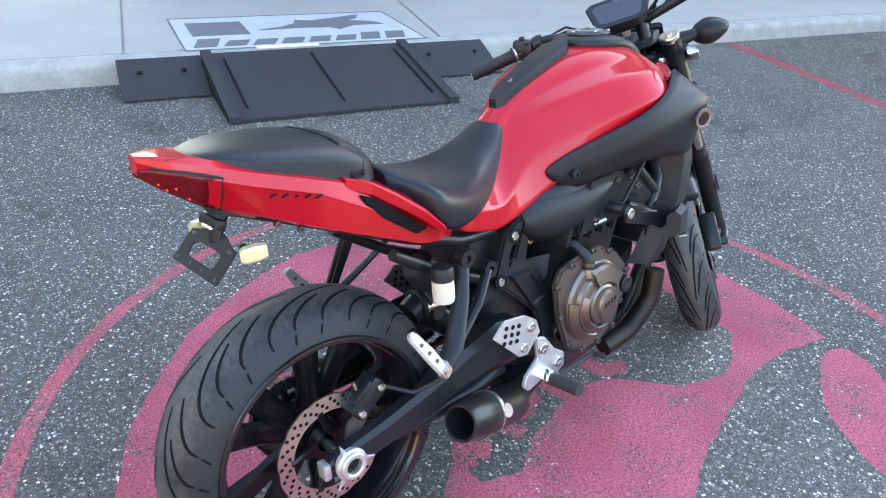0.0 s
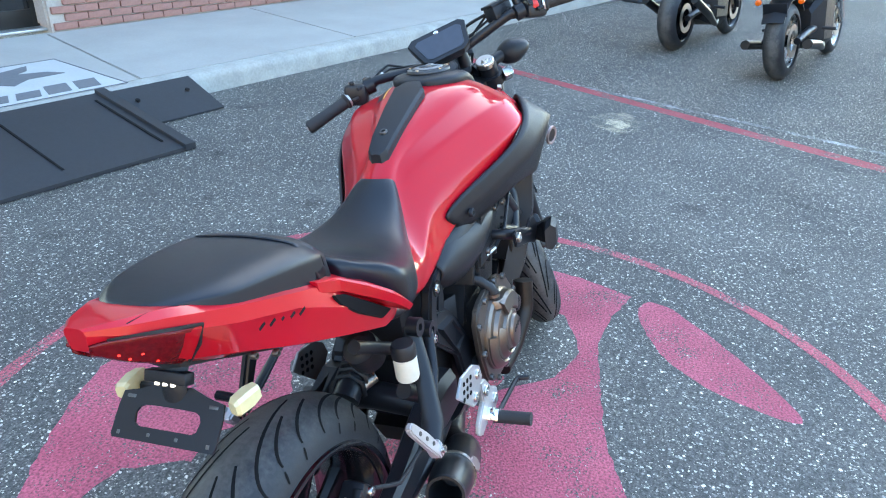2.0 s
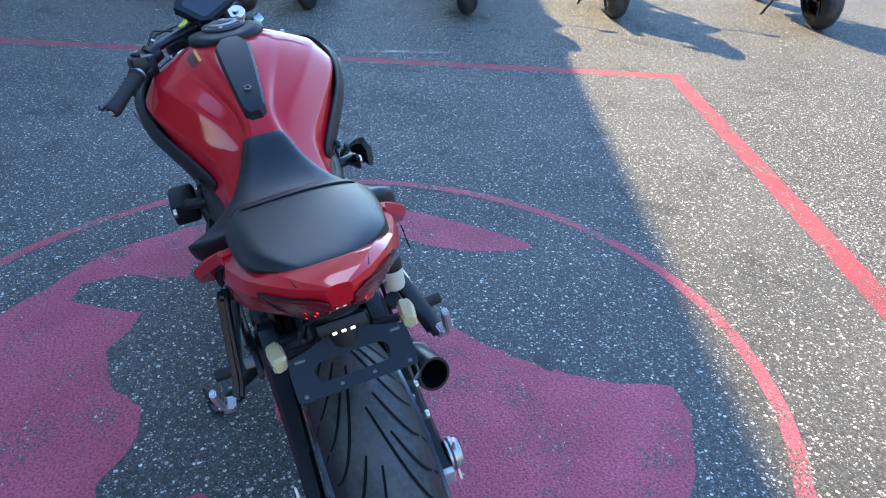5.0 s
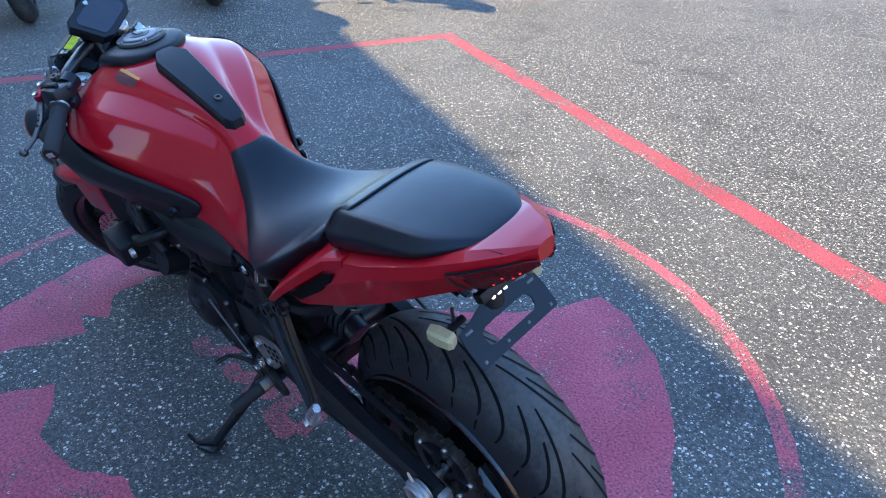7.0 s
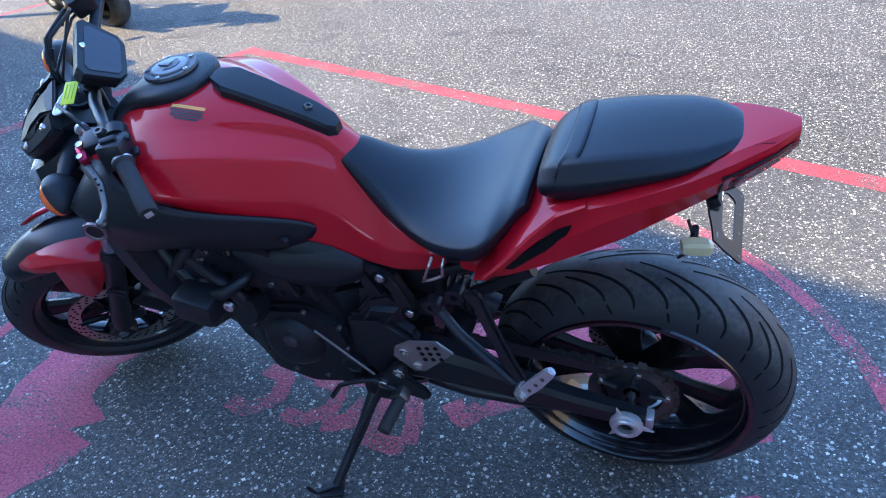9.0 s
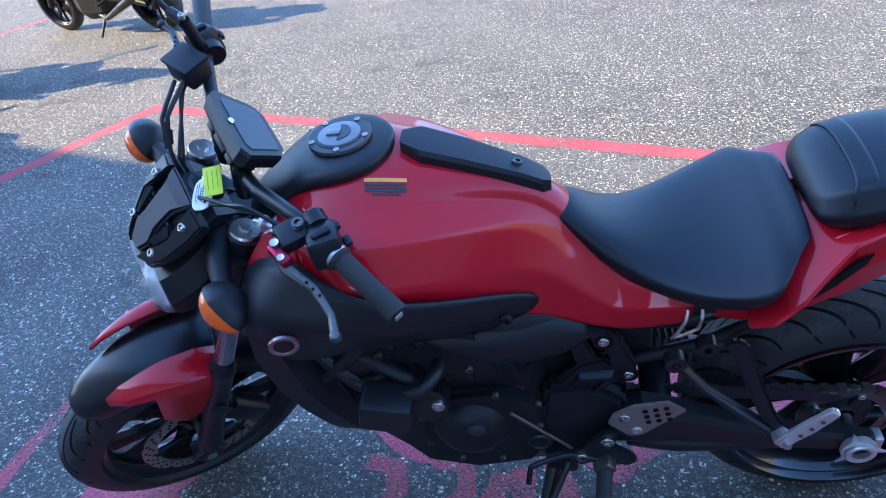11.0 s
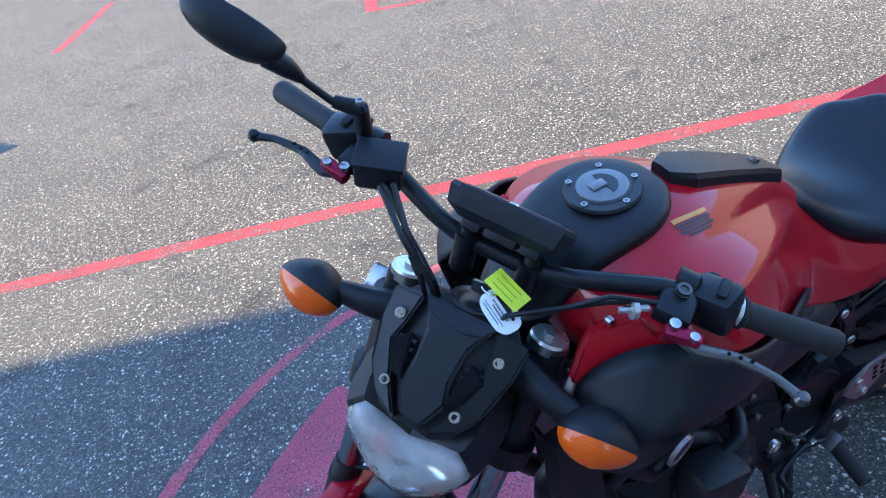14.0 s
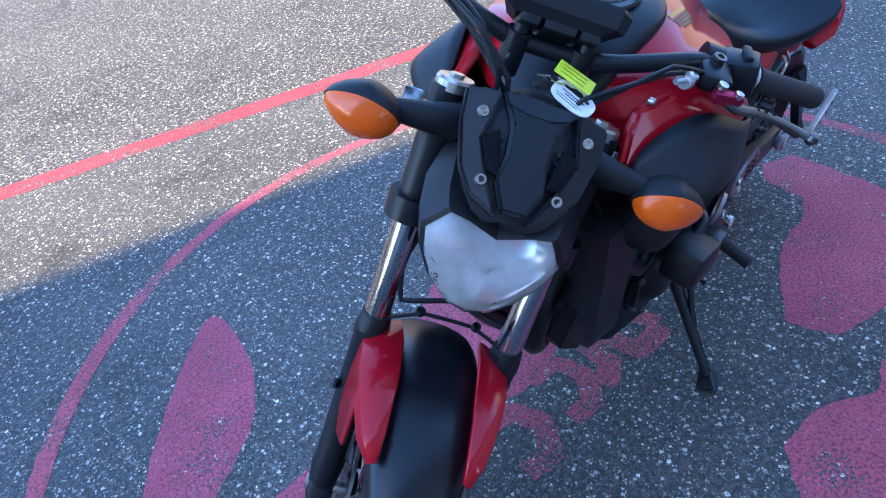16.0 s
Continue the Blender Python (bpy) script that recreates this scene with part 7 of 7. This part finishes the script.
front("mirror_arm", join(tube([(1.042, -.228, 1.065), (1.050, -.231, 1.135)], [.012, .011], 12, False), tube([(1.050, -.230, 1.133), (1.064, -.262, 1.141)], [.012, .009], 12, False)), FRAME_BLACK, mir)
front("mirror_bolt", bolt(1.051, -.231, 1.144, .006, 'Z'), STEEL, mir)
front("mirror_neck", tube([(1.080, -.296, 1.172), (1.090, -.308, 1.190), (1.098, -.330, 1.205)], [.007, .013, .016], 12), FRAME_BLACK, mir)
MH = Matrix.Translation((1.102, -.368, 1.226)) @ Matrix.Rotation(radians(-20), 4, 'X') @ Matrix.Rotation(radians(14), 4, 'Y') @ Matrix.Rotation(radians(8), 4, 'Z')
rings = []
for x, k in ((-.014, .92), (-.012, .97), (0, 1.0), (.012, .93), (.022, .72), (.028, .35), (.029, .05)):
    rings.append([(x, y * k, z * k * .68) for y, z in ((.068, .006), (.058, .030), (.0, .046), (-.060, .038), (-.078, .010), (-.066, -.030), (-.01, -.046), (.050, -.034))])
front("mirror_head", moved(loft(rings), MH), PLASTIC, mir, "black faceted mirror housing", sub=2)
front("mirror_glass", moved(loft([[(x, y * k, z * k * .68) for y, z in ((.062, .006), (.052, .026), (.0, .040), (-.054, .033), (-.070, .010), (-.060, -.026), (-.01, -.040), (.045, -.030))] for x, k in ((-.0135, .95), (-.0165, .94))]), MH), CHROME, mir, "mirror glass", sub=1)
front("clutch_boss", join(tube([(1.048, .222, 1.06), (1.052, .222, 1.078)], .010, 16, False), moved(lathe([(.005, .0), (.009, .0), (.009, .004), (.005, .004)], 16, 'Z', close=True), Matrix.Translation((1.052, .222, 1.078)))), DARK_STEEL, None)
front("cable_adjuster", join(tube([(1.085, .195, 1.062), (1.105, .165, 1.058)], .0045, 8, False), moved(lathe([(.004, -.004), (.013, -.004), (.013, .003), (.004, .004)], 16, 'Y', close=True), Matrix.Translation((1.095, .18, 1.06)) @ Matrix.Rotation(radians(35), 4, 'Z'))), ALU, None, "silver clutch cable adjuster")
# ignition and key tags
ign = front("ignition_lock", tube([(1.165, 0, .955), (1.147, 0, .995), (1.145, 0, .999)], [.030, .030, .024], 24, False), FRAME_BLACK, None, "round ignition lock with key and tags")
front("lock_ring", moved(lathe([(.024, .0), (.032, .0), (.032, .006), (.024, .006)], 28, 'Z', close=True), Matrix.Translation((1.147, 0, .992)) @ Matrix.Rotation(radians(-26), 4, 'Y')), CAP_GREY, ign)
front("key", patch([(1.136, -.010, 1.002), (1.131, -.012, 1.022), (1.128, .012, 1.024), (1.134, .010, 1.002)], (1, 0, .4), .006, .002), STEEL, ign)
front("key_ring", moved(lathe([(.013, -.001), (.0145, 0), (.013, .001)], 24, 'Z', close=True), Matrix.Translation((1.134, .016, 1.024)) @ Matrix.Rotation(radians(-20), 4, 'Y')), CHROME, ign)
TM = Matrix.Translation((1.158, .040, 1.022)) @ Matrix.Rotation(radians(60), 4, 'Z') @ Matrix.Rotation(radians(4), 4, 'Y') @ Matrix.Rotation(radians(12), 4, 'X')
tag = front("white_key_tag", moved(prism([(math.copysign(abs(math.cos(q)) ** .62, math.cos(q)) * .031, math.copysign(abs(math.sin(q)) ** .72, math.sin(q)) * .0185) for q in (math.tau * i / 28 for i in range(28))], .003, .0006, m=Matrix.Rotation(radians(90), 4, 'X')), TM), WHITE_TAG, ign, "white printed key tag")
bm = None
for y, x0, x1, h, step in ((-.0035, -.012, .012, .0024, .0031), (.0005, -.018, .018, .0024, .0031), (-.0082, -.023, .020, .0012, .0019), (-.0118, -.020, .016, .0016, .0026)):
    for k in range(int((x1 - x0) / step)):
        bm = box(x0 + step * (k + .5), y, .0018, step * .62, h, .0005, bm=bm)
front("tag_print", moved(bm, TM), mat("tag_print", (.06, .06, .075), .6), ign)
front("tag_picture", moved(prism([(-.019, .0055), (-.019, .009), (-.011, .010), (-.006, .0135), (.004, .0135), (.010, .010), (.019, .009), (.020, .0055)], .0006, m=Matrix.Rotation(radians(90), 4, 'X') ), TM @ Matrix.Translation((0, 0, .0018)) @ Matrix.Diagonal((1, -1, 1, 1))), FRAME_BLACK, ign, "small dark car outline printed on the tag")
TY = Matrix.Translation((1.134, .036, 1.036)) @ Matrix.Rotation(radians(72), 4, 'Z') @ Matrix.Rotation(radians(8), 4, 'Y')
front("yellow_key_tag", moved(box(0, 0, 0, .055, .030, .0015, .0006), TY), YELLOW_TAG, ign, "bright yellow paper key tag")
bm = None
for k in range(3):
    bm = box(-.002, -.008 + .008 * k, .0012, .036, .0006, .0006, bm=bm)
front("tag_lines", moved(bm, TY), mat("tag_ink", (.25, .3, .02), .6), ign)

# ---- the row of parked motorcycles behind the boundary line ----
def parked(x, y, label, body, second, cases, low, seed):
    """A motorcycle parked with its back to the lot; low: a cruiser's long low build."""
    rnd = random.Random(seed)
    m = tagged(new("parked_motorcycle"), label, "motorcycle", "row of parked motorcycles")
    m.matrix_world = pose(x, y, 0, -rnd.uniform(7, 10), 0, -20.2 + rnd.uniform(-3, 3))
    wb = 1.62 if low else 1.42
    R = .325 if low else .31
    for nm, wx, w, rr in (("rear_wheel", 0, .20 if not low else .17, R), ("front_wheel", wb, .125, R - .01)):
        C = Matrix.Translation((wx, 0, rr))
        wheel = part(nm, moved(wheel_rim(.225, w * .8), C), GLOSS if not low else STEEL, m)
        part("hub", moved(wheel_hub(w * .8), C), GLOSS, wheel)
        part("spokes", moved(wheel_spokes(.225, .05, 5, .3), C), GLOSS if not low else STEEL, wheel)
        part("tyre", moved(tyre_mesh(rr, w, .225, 64, 14), C), TYRE, wheel)
        part("brake_disc", moved(lathe([(.09, -.003), (.14, -.003), (.14, .003), (.09, .003)], 40, close=True), C @ Matrix.Translation((0, -w * .5, 0))), DISC, wheel)
    dz = -.12 if low else .02
    shift = Matrix.Translation((wb - 1.43, 0, dz))
    part("fuel_tank", moved(skin(TANK), shift @ Matrix.Diagonal((1, .95, 1, 1))), body, m, sub=1)
    part("rider_seat", moved(skin(SEATR), Matrix.Translation((wb - 1.45, 0, dz + .005))), SEAT, m, sub=1)
    part("pillion_seat", moved(skin(SEATP), Matrix.Translation((0, 0, dz + .03))), SEAT, m, sub=1)
    tl = part("tail_fairing", moved(skin(TAIL), Matrix.Translation((.02 if low else 0, 0, dz + .02))), second, m, sub=1)
    part("tail_light", box(-.235, 0, .92 + dz, .03, .12, .04, .01), RED_LENS, tl)
    part("engine", loft([[(px, py * w, z0 + (z1 - z0) * v) for py, v in ((-1, .15), (-1, .85), (-.8, 1), (.8, 1), (1, .85), (1, .15), (.7, 0), (-.7, 0))] for px, w, z0, z1 in ((.38, .12, .26, .55), (.55, .20, .19, .72), (.85, .20, .17, .74), (1.0, .13, .24, .6))]), ENGINE, m, angle=25)
    part("rear_fender", loft([[(r * math.cos(a), py, R + r * math.sin(a)) for r, py in ((R + .03, -.09), (R + .05, 0), (R + .03, .09), (R + .02, .09), (R + .04, 0), (R + .02, -.09))] for a in np.linspace(radians(40), radians(150 if low else 118), 14)]), PLASTIC, m)
    for s in (1, -1):
        part("swingarm_arm", tube([(.5, s * .12, .38), (.2, s * .13, .36), (-.03, s * .13, R)], [.04, .035, .03], 10), FRAME_BLACK, m)
        part("fork_leg", tube([(wb, s * .1, R - .01), (wb - .31, s * .1, .95 + dz * .5)], [.03, .026], 12, False), CHROME if low else FRAME_BLACK, m)
        part("indicator", moved(lathe([(0, -.02), (.024, -.012), (.026, .005), (.0, .02)], 14, 'X'), Matrix.Translation((-.15, s * .17, .78 + dz))), AMBER, m)
        part("foot_peg", tube([(.46, s * .2, .38), (.46, s * .31, .37)], .014, 8, False), GRIP, m)
        part("exhaust", tube([(.85, s * .1, .30), (.55, s * .19, .20), (.2, s * .24, .27 if low else .34), (-.18, s * .25, .32 if low else .5)], [.022, .026, .038, .040], 16), HEADER if low else EXHAUST, m)
        if cases:
            c = part("side_case", loft([[(px, s * (py + oy * k), pz) for oy, pz in ((0, z0), (1, z0 + .03), (1.15, (z0 + z1) / 2), (1, z1 - .03), (0, z1))] for px, py, k, z0, z1 in ((-.27, .17, .09, .56, .86), (-.2, .155, .16, .44, .90), (.1, .155, .17, .42, .90), (.27, .17, .10, .50, .84))]), PLASTIC, m, sub=1)
            part("case_trim", tube([(-.24, s * .31, .58), (0, s * .345, .62), (.22, s * .30, .80)], .004, 6), ALU, c)
            part("case_badge", moved(lathe([(.02, -.002), (.026, .002), (.026, -.004)], 20, close=True), Matrix.Translation((.02, s * .345, .72))), ALU, c)
    part("handlebar", tube([(wb - .46, -.38, 1.03 + dz), (wb - .38, -.15, 1.06 + dz), (wb - .36, .15, 1.06 + dz), (wb - .46, .38, 1.03 + dz)], .014, 10), FRAME_BLACK, m)
    for s in (1, -1):
        mr = part("mirror", tube([(wb - .40, s * .24, 1.05 + dz), (wb - .34, s * .33, 1.2 + dz)], .006, 8, False), FRAME_BLACK, m)
        b = bmesh.new()
        bmesh.ops.create_uvsphere(b, u_segments=14, v_segments=8, radius=1)
        b.transform(Matrix.Translation((wb - .34, s * .37, 1.22 + dz)) @ Matrix.Diagonal((.02, .075, .04, 1)))
        part("mirror_head", b, PLASTIC, mr)
    part("windscreen" if cases else "headlight", loft([ring_sym(px, [(0, z1), (w, z1 - .03), (w, z0 + .03), (0, z0)]) for px, w, z0, z1 in ((wb - .25, .12, .80 + dz, 1.2 + dz if cases else 1.02 + dz), (wb - .12, .12, .76 + dz, 1.12 + dz if cases else 1.0 + dz), (wb - .06, .07, .78 + dz, .95 + dz))]), second, m, sub=1)
    part("front_fender", loft([[(wb + r * math.cos(a), py, R - .01 + r * math.sin(a)) for r, py in ((R, -.07), (R + .025, 0), (R, .07), (R - .008, .07), (R + .015, 0), (R - .008, -.07))] for a in np.linspace(radians(35), radians(140), 12)]), second, m)
    st = part("side_stand", tube([(.55, .16, .26), (.62, .30, .045)], .013, 8, False), FRAME_BLACK, m)
    part("plate_holder", box(-.26, 0, .72 + dz, .006, .19, .12, .002, (0, -20, 0)), FRAME_BLACK, m)
    return m


CREAM = mat("dark_grey_body_paint", (.03, .03, .033), .25, coat=.6)
DEEP_RED = mat("dark_red_body_paint", (.30, .006, .01), .25, coat=.6)
ORANGE_PAINT = mat("orange_body_paint", (.62, .07, .02), .35, coat=.4)
parked(6.92, 0.03, "orange and black motorcycle parked on asphalt", ORANGE_PAINT, PLASTIC, False, False, 1)
parked(6.13, -0.95, "black cruiser with chromed pipes parked on asphalt", CREAM, PLASTIC, False, True, 2)
parked(5.60, -2.39, "black touring motorcycle with hard side cases", CREAM, PLASTIC, True, False, 3)
parked(5.17, -3.79, "dark sport motorcycle parked in the sun", DEEP_RED, PLASTIC, False, False, 4)
parked(4.33, -5.53, "red and black motorcycle with side cases parked in the sun", DEEP_RED, PLASTIC, True, False, 5)


# ---- marker posts beyond the row ----
def marker_post(x, y):
    m = tagged(new("marker_post"), "orange plastic marker post on a black rubber base", "traffic post", "orange marker posts")
    m.matrix_world = pose(x, y, 0, 0, 0, 20)
    part("base", loft([[(math.cos(a) * r, math.sin(a) * r, z) for a in (math.tau * (k + .5) / 8 for k in range(8))] for r, z in ((.30, 0.002), (.30, .03), (.27, .055), (.12, .075))]), RUBBER_MAT, m, "black rubber base", angle=20)
    part("post", lathe([(.095, .07), (.085, .10), (.060, .95), (.045, 1.0), (.0, 1.01)], 20, 'Z'), mat("orange_plastic", (.85, .13, .04), .45), m)
    return m


for x, y in ((8.30, -2.35), (10.3, 0.85), (7.75, -3.95), (5.2, -13.9)):
    marker_post(x, y)
